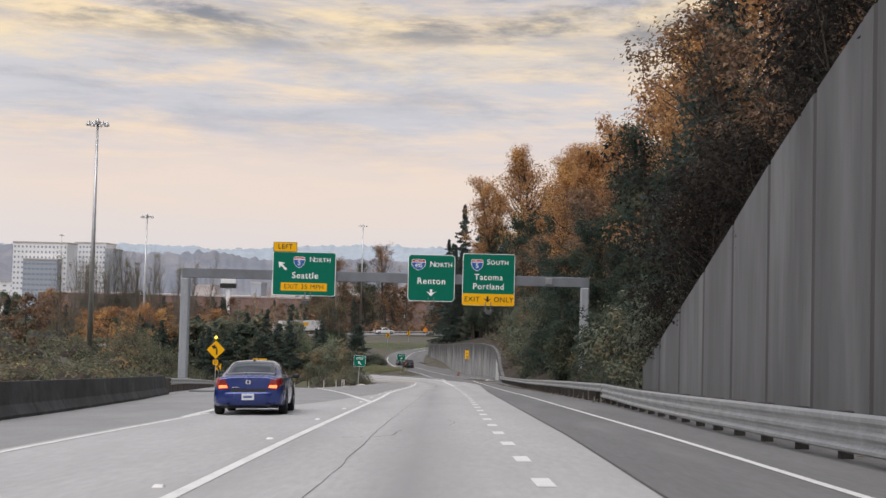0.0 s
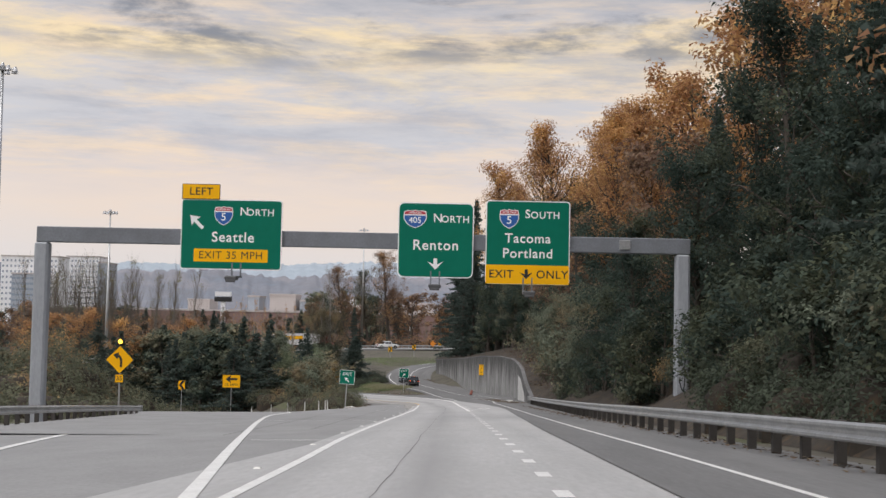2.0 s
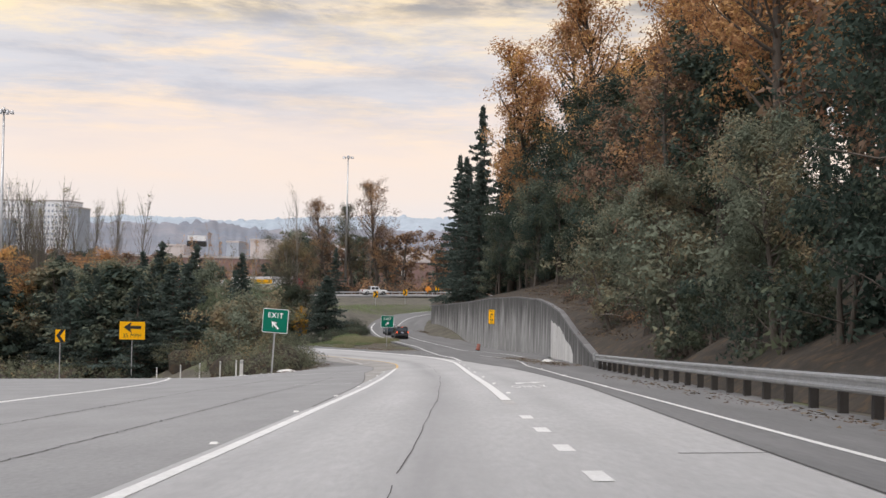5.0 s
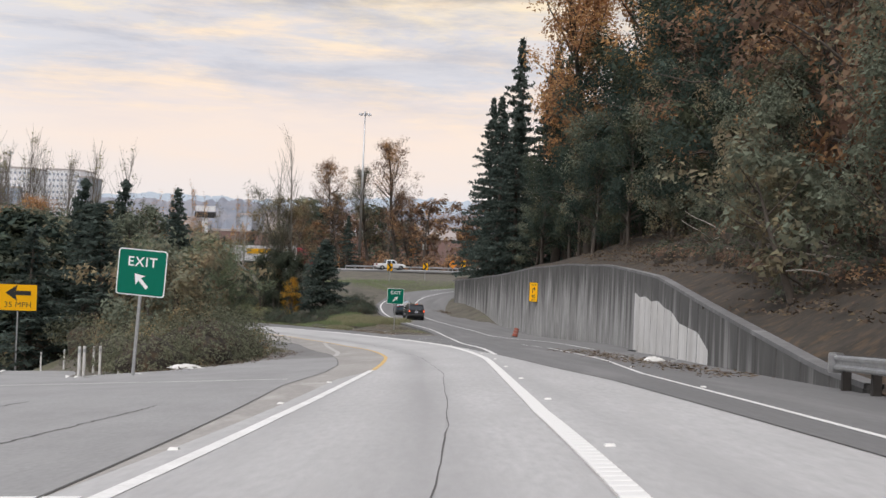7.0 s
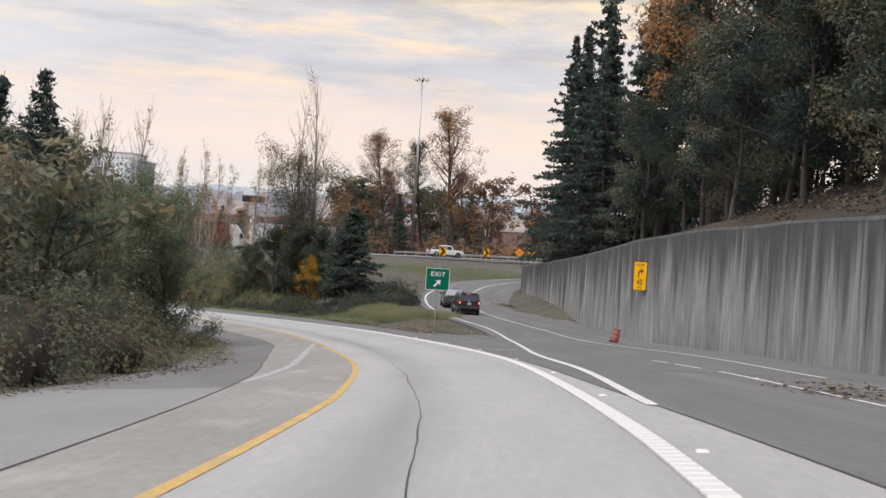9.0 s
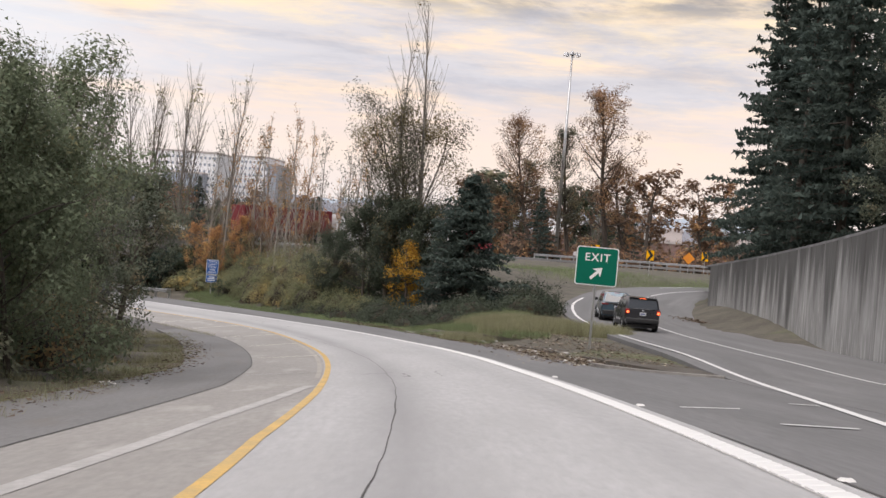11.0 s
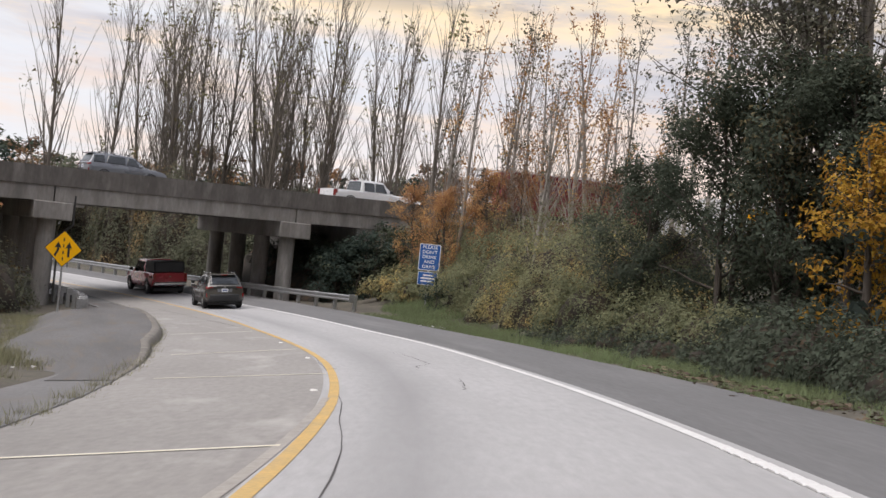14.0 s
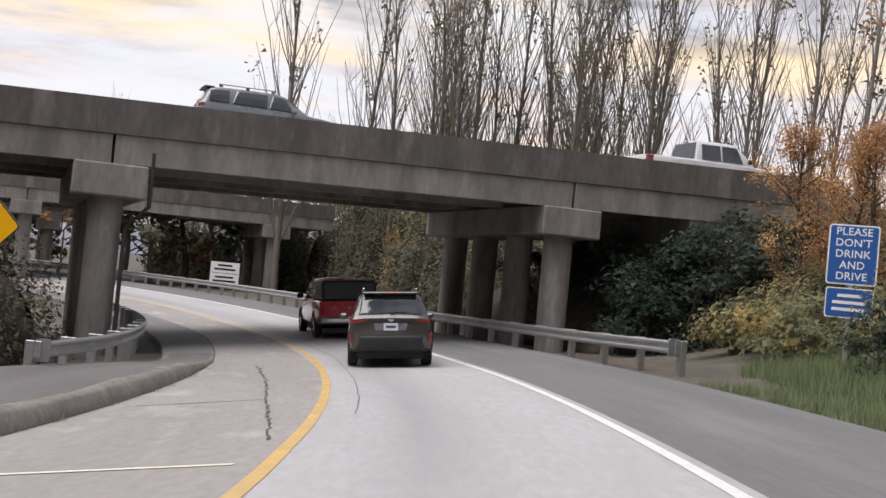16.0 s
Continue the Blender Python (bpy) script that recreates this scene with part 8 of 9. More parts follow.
def mirrors(root, hw, y, z, mtl):
    for sx in (1, -1):
        bm = bmesh.new()
        box(bm, sx * (hw + 0.02), sx * (hw + 0.21), y - 0.06, y + 0.10, z - 0.07, z + 0.07, 0.045)
        box(bm, sx * (hw - 0.10), sx * (hw + 0.06), y - 0.02, y + 0.06, z - 0.06, z - 0.02, 0.01)
        part("wing_mirror", bm, M[mtl], root)


SUV_SHAPE = [(-2.28, 0.80, 0.52, 0.80, 1.02, 0.78, 0.70, 1.06), (-2.22, 0.87, 0.42, 0.80, 1.05, 0.82, 0.72, 1.12), (-2.12, 0.90, 0.36, 0.80, 1.06, 0.83, 0.70, 1.30), (-1.98, 0.91, 0.32, 0.80, 1.06, 0.83, 0.665, 1.55), (-1.85, 0.915, 0.30, 0.80, 1.06, 0.83, 0.655, 1.61), (-1.3, 0.92, 0.26, 0.80, 1.05, 0.83, 0.655, 1.64), (-0.3, 0.92, 0.26, 0.78, 1.03, 0.83, 0.65, 1.645), (0.3, 0.92, 0.26, 0.78, 1.02, 0.83, 0.65, 1.60), (0.75, 0.915, 0.26, 0.77, 1.01, 0.82, 0.69, 1.33), (1.1, 0.91, 0.27, 0.76, 1.0, 0.80, 0.72, 1.08), (1.6, 0.905, 0.28, 0.74, 0.97, 0.77, 0.66, 1.03), (2.05, 0.87, 0.32, 0.68, 0.90, 0.72, 0.60, 0.95), (2.25, 0.80, 0.38, 0.62, 0.80, 0.62, 0.50, 0.84), (2.32, 0.66, 0.44, 0.60, 0.70, 0.50, 0.40, 0.73)]
COUPE_SHAPE = [(-2.42, 0.74, 0.34, 0.60, 0.90, 0.62, 0.52, 0.955), (-2.385, 0.81, 0.29, 0.60, 0.925, 0.69, 0.56, 0.985), (-2.25, 0.87, 0.25, 0.60, 0.945, 0.76, 0.62, 1.01), (-1.95, 0.905, 0.22, 0.60, 0.95, 0.79, 0.65, 1.025), (-1.72, 0.915, 0.21, 0.60, 0.95, 0.80, 0.67, 1.045), (-1.30, 0.92, 0.20, 0.60, 0.95, 0.80, 0.64, 1.24), (-0.90, 0.925, 0.20, 0.60, 0.945, 0.80, 0.60, 1.375), (-0.45, 0.925, 0.20, 0.60, 0.94, 0.80, 0.585, 1.42), (0.15, 0.925, 0.20, 0.59, 0.93, 0.80, 0.58, 1.42), (0.45, 0.92, 0.20, 0.59, 0.925, 0.80, 0.59, 1.38), (0.9, 0.915, 0.20, 0.58, 0.915, 0.80, 0.64, 1.17), (1.25, 0.91, 0.20, 0.57, 0.905, 0.79, 0.68, 0.985), (1.8, 0.90, 0.21, 0.56, 0.86, 0.76, 0.62, 0.91), (2.2, 0.84, 0.25, 0.52, 0.76, 0.70, 0.55, 0.80), (2.38, 0.74, 0.30, 0.48, 0.66, 0.60, 0.50, 0.69), (2.44, 0.60, 0.36, 0.46, 0.60, 0.50, 0.40, 0.62)]


def family_suv(m, label, paint_):
    root, panel = auto("suv", m, label, paint_, SUV_SHAPE, (-1.38, 1.32, 0.355))
    panel("rear_window", ((1.2, 8.55), (1.2, 13.45), (3.15, 13.3), (3.15, 8.7)), "car_glass")
    panel("windscreen", ((8.9, 8.6), (8.9, 13.4), (7.15, 13.4), (7.15, 8.6)), "car_glass")
    for mir in (False, True):
        q = (lambda c: 22 - c) if mir else (lambda c: c)
        for r0, r1 in ((3.1, 4.9), (5.05, 6.2), (6.3, 7.75)):
            panel("side_window", ((r0, q(6.2)), (r1, q(6.2)), (min(r1, 7.3), q(7.9)), (r0 + 0.15, q(7.9))), "car_glass")
        lamp = panel("tail_light", ((0.05, q(4.1)), (2.2, q(4.3)), (1.9, q(5.3)), (0.05, q(5.6))), "lamp_red", 0.012, "red tail lamp")
        panel("sill_cladding", ((4.9, q(0.6)), (9.2, q(0.6)), (9.2, q(2.2)), (4.9, q(2.2))), "trim_black", 0.012)
        sx = -1 if mir else 1
        face_plate(root, "tail_light", [(sx * x, z) for x, z in ((0.52, 1.0), (0.80, 0.95), (0.82, 1.03), (0.54, 1.045))], -2.285, "lamp_red", 0.012, "red tail lamp")
        face_plate(root, "reflector", [(sx * x, z) for x, z in ((0.82, 0.56), (0.885, 0.56), (0.885, 0.76), (0.84, 0.74))], -2.24, "lamp_red", 0.03, "red bumper reflector")
        bm = bmesh.new()
        box(bm, sx * 0.56, sx * 0.60, -1.7, 0.1, 1.69, 1.72, 0.012)
        for yy in (-1.62, -0.8, 0.0):
            box(bm, sx * 0.56, sx * 0.60, yy - 0.06, yy + 0.06, 1.62, 1.70, 0.008)
        part("roof_rail", bm, M["chrome"], root)
    face_plate(root, "tailgate_trim", [(-0.55, 1.0), (0.55, 1.0), (0.56, 1.035), (-0.56, 1.035)], -2.288, "trim_black")
    face_plate(root, "plate_recess", [(-0.33, 0.80), (0.33, 0.80), (0.37, 0.95), (-0.37, 0.95)], -2.284, "car_grey", 0.006)
    face_plate(root, "badge", rounded(0.12, 0.06, 0.028), -2.3, "chrome").matrix_local = Matrix.Translation((0, 0, 1.02))
    number_plate(root, -2.296, 0.875)
    wrap_bumper(root, 0.935, -2.315, 0.30, 0.34, 0.69, 0.05, "trim_black", "black plastic bumper")
    bm = bmesh.new()
    tube(bm, (0.0, -2.235, 1.19), (0.34, -2.20, 1.20), 0.012, 0.008, 6)
    part("wiper", bm, M["trim_black"], root)
    bm = bmesh.new()
    box(bm, -0.60, 0.60, -2.13, -1.80, 1.585, 1.635, 0.02)
    part("spoiler", bm, M[paint_], root)
    bm = bmesh.new()
    box(bm, -0.16, 0.16, -2.14, -2.12, 1.595, 1.62, 0.004)
    part("brake_light", bm, M["lamp_red"], root)
    mirrors(root, 0.92, 0.62, 1.07, paint_)
    return root


def blue_coupe(m, label):
    root, panel = auto("coupe", m, label, "car_blue", COUPE_SHAPE, (-1.42, 1.33, 0.335))
    panel("rear_window", ((4.1, 8.35), (4.1, 13.65), (6.0, 13.3), (6.0, 8.7)), "car_glass")
    panel("windscreen", ((10.9, 8.5), (10.9, 13.5), (9.1, 13.3), (9.1, 8.7)), "car_glass")
    for mir in (False, True):
        q = (lambda c: 22 - c) if mir else (lambda c: c)
        sx = -1 if mir else 1
        panel("side_window", ((5.5, q(6.5)), (6.9, q(6.2)), (6.9, q(7.9)), (6.2, q(7.9))), "car_glass")
        panel("side_window", ((7.0, q(6.2)), (10.1, q(6.2)), (9.1, q(7.9)), (7.0, q(7.9))), "car_glass")
        lamp = panel("tail_light", ((0.02, q(3.5)), (2.6, q(4.1)), (1.9, q(5.25)), (0.02, q(5.4))), "lamp_red", 0.010, "red wrap-round tail lamp")
        inner = face_plate(root, "tail_light", [(sx * x, z) for x, z in ((0.47, 0.685), (0.745, 0.665), (0.72, 0.90), (0.60, 0.925))], -2.42, "lamp_red", 0.014, "red wrap-round tail lamp")
        face_plate(root, "lamp_bulb", [(sx * x, z) for x, z in ((0.52, 0.70), (0.735, 0.69), (0.735, 0.765), (0.545, 0.765))], -2.435, "lamp_lit", 0.004, "", inner)
        panel("door_handle", ((7.1, q(4.55)), (7.5, q(4.55)), (7.5, q(4.75)), (7.1, q(4.75))), "car_blue", 0.035, "", 2, 2)
        bm = bmesh.new()
        tube(bm, (sx * 0.52, -2.47, 0.25), (sx * 0.52, -2.2, 0.25), 0.035, 0.035, 12)
        part("exhaust_tip", bm, M["trim_black"], root)
    face_plate(root, "boot_trim", [(-0.43, 0.60), (0.43, 0.60), (0.46, 0.672), (-0.46, 0.672)], -2.424, "trim_black")
    face_plate(root, "boot_lid", [(-0.455, 0.682), (0.455, 0.682), (0.58, 0.93), (-0.58, 0.93)], -2.424, "car_blue", 0.012)
    face_plate(root, "badge", rounded(0.13, 0.105, 0.03), -2.437, "chrome", 0.006).matrix_local = Matrix.Translation((0, 0, 0.845))
    face_plate(root, "badge_centre", rounded(0.06, 0.07, 0.01), -2.444, "car_blue", 0.003).matrix_local = Matrix.Translation((0, 0, 0.845))
    face_plate(root, "script_bar", [(-0.41, 0.70), (-0.22, 0.712), (-0.22, 0.722), (-0.41, 0.72)], -2.437, "chrome", 0.003)
    number_plate(root, -2.49, 0.47)
    wrap_bumper(root, 0.90, -2.425, 0.34, 0.24, 0.60, 0.055, "car_blue")
    bm = bmesh.new()
    box(bm, -0.03, 0.03, -0.86, -0.76, 1.385, 1.44, 0.012)
    part("roof_antenna", bm, M["trim_black"], root)
    mirrors(root, 0.92, 0.72, 0.99, "trim_black")
    return root


def road_pose(x, y, extra=0.0):
    s_, u_ = along(x, y)
    p, h, sl, bk = grade(float(s_[0]), float(u_[0]))
    return Matrix.Translation(p) @ pose(0, 0, 0, sl, bk, h + extra)


# lead car, a bronze family SUV with dark cladding
family_suv(road_pose(-54.88, 282.02, -6), "bronze-brown SUV with silver roof rails in the traffic lane", "car_brown")

# red pickup with a dark canopy
PICK_BODY = [(-2.92, 0.955, 0.52, 1.18, 1.20), (-2.80, 0.985, 0.45, 1.20, 1.22), (-1.0, 1.0, 0.40, 1.20, 1.22), (0.9, 1.0, 0.38, 1.18, 1.20), (1.6, 0.99, 0.38, 1.14, 1.20), (2.5, 0.97, 0.40, 1.08, 1.14), (2.85, 0.92, 0.44, 0.98, 1.02), (2.95, 0.86, 0.5, 0.85, 0.9)]
PICK_CABIN = ((-1.0, 1.20), (-0.85, 1.90), (0.75, 1.90), (1.45, 1.20), 0.92, 0.76)
PICK_REAR = {"lamp": (0.90, 0.98, 0.15, 0.42), "plate": 0.62, "bumper": (0.50, 0.70), "badge": 1.0, "bumper_paint": "chrome"}
pk = road_car("pickup_truck", -65.2, 289.4, "red pickup truck with a black canopy over the bed", "car_red", 5.9, 2.03, PICK_BODY, PICK_CABIN, (-1.75, 1.95, 0.41), PICK_REAR, extra=-4, category="pickup truck")
bm = bmesh.new()
box(bm, -0.88, 0.88, -2.85, -1.0, 1.19, 1.86, 0.08)
part("canopy", bm, M["trim_black"], pk, "black bed canopy")

# blue coupe in the left lane
cp = grade(32.9, -4.95)
blue_coupe(Matrix.Translation(cp[0]) @ pose(0, 0, 0, cp[2], -1.2, 3.5), "deep blue two-door coupe with lit tail lamps")

# two SUVs on the exit lane
BOX_BODY = [(-2.18, 0.92, 0.46, 1.06, 1.12), (-2.05, 0.97, 0.36, 1.08, 1.14), (-1.2, 1.0, 0.30, 1.08, 1.12), (0.4, 1.0, 0.30, 1.06, 1.08), (1.0, 0.99, 0.30, 1.04, 1.08), (1.8, 0.97, 0.32, 1.0, 1.04), (2.12, 0.93, 0.38, 0.92, 0.95), (2.2, 0.85, 0.46, 0.8, 0.84)]
BOX_CABIN = ((-2.08, 1.11), (-1.86, 1.68), (0.3, 1.68), (0.98, 1.08), 0.95, 0.83)
BOX_REAR = {"lamp": (0.78, 0.98, 0.20, 0.26), "plate": 0.88, "bumper": (0.42, 0.66), "badge": 1.05}


def ramp_car(name, y, label, *rest, off=0.0, **kw):
    i = int(np.argmin(np.abs(RAMP_LINE[:, 1] - y) + 100 * (RAMP_LINE[:, 1] > 300)))
    p, q = RAMP_LINE[i - 1], RAMP_LINE[i + 1]
    sd_ = sides(RAMP_LINE)[i]
    h = math.degrees(math.atan2(-(q[0] - p[0]), q[1] - p[1]))
    sl = math.degrees(math.atan2(q[2] - p[2], math.hypot(q[0] - p[0], q[1] - p[1])))
    c = RAMP_LINE[i]
    return car(name, c[0] + sd_[0] * off, c[1] + sd_[1] * off, c[2] + 0.02, h, sl, label, *rest, **kw)


ramp_car("suv", 249.5, "black boxy SUV with lit tail lamps on the exit lane", "car_dark", 4.45, 1.8, BOX_BODY, BOX_CABIN, (-1.34, 1.28, 0.36), BOX_REAR, lit=True, rails=True, clad=True)
ramp_car("suv", 258.5, "grey-blue compact SUV on the exit lane", "car_teal", 4.5, 1.8, SUV_BODY, SUV_CABIN, (-1.38, 1.32, 0.35), SUV_REAR)


def upper_at(a, off=0.0):
    """A place on the crossing road, a metres along the bridge's line, or further along its curve."""
    i = int(np.argmin(np.hypot(UPPER_LINE[:, 0] + 68.4, UPPER_LINE[:, 1] - 281.7))) + int(round(a / 2.0))
    p, q = UPPER_LINE[i - 1], UPPER_LINE[i + 1]
    sd_ = UPPER_SIDE[i]
    h = math.degrees(math.atan2(-(q[0] - p[0]), q[1] - p[1]))
    sl = math.degrees(math.atan2(q[2] - p[2], math.hypot(q[0] - p[0], q[1] - p[1])))
    c = UPPER_LINE[i]
    return c[0] + sd_[0] * off, c[1] + sd_[1] * off, c[2] + 0.18 + float(crown(c[0], c[1])), h, sl


car("pickup_truck", *upper_at(21, 1.5), "white crew-cab pickup on the overpass", "car_white", 5.9, 2.0, PICK_BODY, PICK_CABIN, (-1.75, 1.95, 0.41), PICK_REAR, category="pickup truck")
ua = upper_at(4, 1.5)
family_suv(Matrix.Translation(ua[:3]) @ pose(0, 0, 0, ua[4], 0, ua[3]), "grey crossover driving on the overpass", "car_grey")
car("pickup_truck", *upper_at(84, 1.8), "white pickup on the far curve", "car_white", 5.9, 2.0, PICK_BODY, PICK_CABIN, (-1.75, 1.95, 0.41), PICK_REAR, category="pickup truck")


def lorry(x, y, z, turn, pitch, label, cab_paint, box_paint, box_len, sign=False, ribs=True):
    """A tractor with a long box trailer, facing +y; the origin is under the trailer's front."""
    root = thing("semi_truck", Matrix.Translation((x, y, z)) @ pose(0, 0, 0, pitch, 0, turn), label, "truck")
    bm = bmesh.new()
    box(bm, -1.25, 1.25, -box_len, 0, 1.25, 4.05, 0.03)
    part("trailer_box", bm, M[box_paint], root)
    if ribs:
        bm = bmesh.new()
        box(bm, -0.018, 0.018, -0.09, 0.09, 1.45, 3.9)
        rib = bm_mesh("side_rib", bm, M[box_paint])
        k = 0.3
        while k < box_len - 0.2:
            for sx in (1, -1):
                part("side_rib", rib, None, root).matrix_local = Matrix.Translation((sx * 1.267, -k, 0))
            k += 0.36
    bm = bmesh.new()
    box(bm, -0.5, 0.5, -box_len + 0.1, -0.2, 1.0, 1.26)
    part("chassis", bm, M["trim_black"], root)
    # cab: hood, cabin and sleeper
    secs = []
    for yy, w_, z1 in ((0.7, 1.15, 3.6), (0.75, 1.22, 3.75), (1.6, 1.22, 3.7), (2.4, 1.2, 3.05), (2.95, 1.15, 2.35), (3.1, 1.12, 1.85), (4.3, 1.05, 1.6), (4.55, 0.9, 1.35)):
        secs.append([(w_, yy, 0.7), (w_, yy, z1 - 0.3), (w_ - 0.2, yy, z1), (-w_ + 0.2, yy, z1), (-w_, yy, z1 - 0.3), (-w_, yy, 0.7)])
    loft(secs, cab_paint, "cab", root)
    for sx in (1, -1):
        pts = [(sx * 1.205, 2.1, 1.75), (sx * 1.185, 2.85, 1.75), (sx * 1.2, 2.45, 2.5), (sx * 1.21, 2.1, 2.5)]
        quad(pts if sx > 0 else pts[::-1], "car_glass", "side_window", root, thick=0.03)
    quad([(1.0, 3.08, 1.92), (-1.0, 3.08, 1.92), (-1.0, 2.55, 2.85), (1.0, 2.55, 2.85)], "car_glass", "windscreen", root, thick=0.04)
    for wy in (4.0, 0.9, -0.4, -box_len + 1.0, -box_len + 2.3):
        for sx in (1, -1):
            wheel(root, sx * 1.05, wy, 0.5, 0.3)
    if sign:
        bm = bmesh.new()
        for sx in (1, -1):
            box(bm, sx * 1.25, sx * 1.30, -box_len * 0.75, -box_len * 0.38, 2.6, 3.5)
        part("side_panel", bm, M["sign_yellow"], root, "yellow advertising panel")
    return root


lorry(*upper_at(44, 1.5), "white truck tractor hauling a dull red container", "car_white", "container_red", 12.2)
lorry(*upper_at(66, -1.6), "white box trailer behind a red truck tractor", "car_red", "car_white", 13.5, sign=True, ribs=False)
# ---- distance: hills, buildings, woods ----
def hills(name, dist, lo, hi, seed, base, mtl, crowns):
    """A wooded ridge round the valley, rough with tree crowns."""
    a = np.radians(np.linspace(-75, 75, 1500))
    h = np.array([lo + (hi - lo) * (0.5 + 0.5 * noise.noise((q * 3.1, seed, 0)) + 0.35 * noise.noise((q * 11, seed, 2))) for q in a])
    V = []
    for k, f in ((0.80, 0.0), (0.84, 0.20), (0.87, 0.38), (0.90, 0.55), (0.925, 0.68), (0.95, 0.80), (0.97, 0.89), (0.985, 0.95), (1.0, 1.0), (1.004, 0.98), (1.06, 0.3)):
        tree = np.array([abs(noise.noise((q * dist / 26, k * 90, seed))) + 0.8 * max(0.0, noise.noise((q * dist / 60, k * 40, seed + 3))) + 0.35 * noise.noise((q * dist / 9, k * 90, 7)) for q in a])
        V.append(np.stack([dist * k * np.sin(a), 150 + dist * k * np.cos(a), base + (h - base) * f + crowns * tree * (f > 0)], axis=1))
    V = np.stack(V, axis=1)
    n, m = V.shape[:2]
    i = (np.arange(n - 1)[:, None] * m + np.arange(m - 1)).ravel()
    tagged(new(name, mesh_from(name, V.reshape(-1, 3), np.stack([i, i + 1, i + m + 1, i + m], axis=1), M[mtl], smooth=True)), "low wooded hills, painted blue for distance haze", "hills", kind="structure")


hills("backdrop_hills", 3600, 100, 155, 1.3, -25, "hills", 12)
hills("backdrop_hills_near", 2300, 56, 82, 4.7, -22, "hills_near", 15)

M["hotel_white"] = mat("white painted facade", (0.88, 0.88, 0.89), 0.7, second=(0.80, 0.80, 0.82), scale=0.1, fine=1.0, amount=0.5, bump=0)
M["hotel_grey"] = mat("blue-grey facade panels", (0.40, 0.44, 0.50), 0.5, second=(0.34, 0.38, 0.44), scale=0.1, fine=1.0, amount=0.5, bump=0)
M["window_far"] = mat("dark window glass", (0.30, 0.35, 0.42), 0.25, amount=0.3, bump=0, spec=0.6)
M["brick_far"] = mat("red-brown brick facade", (0.30, 0.195, 0.175), 0.85, second=(0.25, 0.16, 0.145), scale=0.05, fine=0.6, amount=0.7, bump=0)
M["roof_pink"] = mat("pale roof edge", (0.55, 0.50, 0.48), 0.8, amount=0.4, bump=0)


def building(name, x0, x1, y, depth, ztop, label, facade, storeys, bays, zbase=-20, wz=1.15, ww=0.42, roof="roof_pink"):
    root = thing(name, Matrix.Translation((x0, y, zbase)), label, "building")
    h, w = ztop - zbase, x1 - x0
    bm = bmesh.new()
    box(bm, 0, w, 0, depth, 0, h)
    part("wall", bm, M[facade], root)
    bm = bmesh.new()
    box(bm, -0.3, w + 0.3, -0.3, depth + 0.3, h, h + 0.8)
    part("roof", bm, M[roof], root)
    if storeys:
        sh, bw = 3.1, w / bays
        pm = bmesh.new()
        box(pm, -bw * ww / 2, bw * ww / 2, -0.12, 0.05, -wz / 2, wz / 2)
        pane = bm_mesh("window", pm, M["window_far"])
        for i in range(storeys):
            for j in range(bays):
                o = part("window", pane, None, root)
                o.matrix_local = Matrix.Translation(((j + 0.5) * bw, 0, h - 2.2 - sh * i))
    return root


b = building("hotel", -254, -222, 702, 20, 26, "white and grey hotel block of many storeys", "hotel_white", 9, 14)
building("hotel_wing", -246, -226, 697, 5, 16, "grey glass-fronted hotel wing", "hotel_grey", 7, 8, ww=0.8)
building("hotel", -226, -207, 730, 22, 27.5, "white hotel tower with rows of windows", "hotel_white", 10, 9)
building("office_block", -207, -202, 728, 22, 24, "dark panel end of the hotel tower", "hotel_grey", 0, 0)
building("apartment_house", -292, -262, 760, 15, 2.5, "low white building with square windows", "hotel_white", 3, 6)
building("shopping_centre", -190, 60, 560, 60, -2.2, "long low red-brown shopping centre", "brick_far", 0, 0)
for x0, x1, zt, mt_ in ((-122, -112, 2.6, "roof_pink"), (-94, -89, 4.6, "hotel_grey"), (-84, -72, 5.6, "roof_pink"), (-70, -62, 3.0, "hotel_grey"), (-54, -42, 4.6, "hotel_white"), (-30, -8, 2.6, "roof_pink"), (10, 40, 2.4, "roof_pink")):
    building("shop_block", x0, x1, 585, 20, zt, "pale upper storey of the shopping centre", mt_, 0, 0)
pyl = thing("pylon_sign", Matrix.Translation((-97, 540, -19)), "shopping centre sign on a white pylon", "sign")
bm = bmesh.new()
box(bm, -0.9, 0.9, -0.6, 0.6, 0, 21)
part("pillar", bm, M["hotel_white"], pyl)
bm = bmesh.new()
box(bm, -3.6, 3.6, -1.0, 1.0, 21, 23.0)
part("lower_board", bm, M["black"], pyl)
bm = bmesh.new()
box(bm, -3.4, 3.4, -1.0, 1.0, 23.3, 25.2)
part("upper_board", bm, M["hotel_white"], pyl)

# woods of the middle distance, to the left and beyond
rng = random.Random(17)


def far_wood(kinds, n, area, h0, h1, group):
    for _ in range(n):
        x, y = rng.uniform(area[0], area[1]), rng.uniform(area[2], area[3])
        k = rng.choice(kinds)
        g = float(ground_height([x], [y])[0])
        put_tree(k, x, y, rng.uniform(h0, h1), group, wide=1.25, z=g)


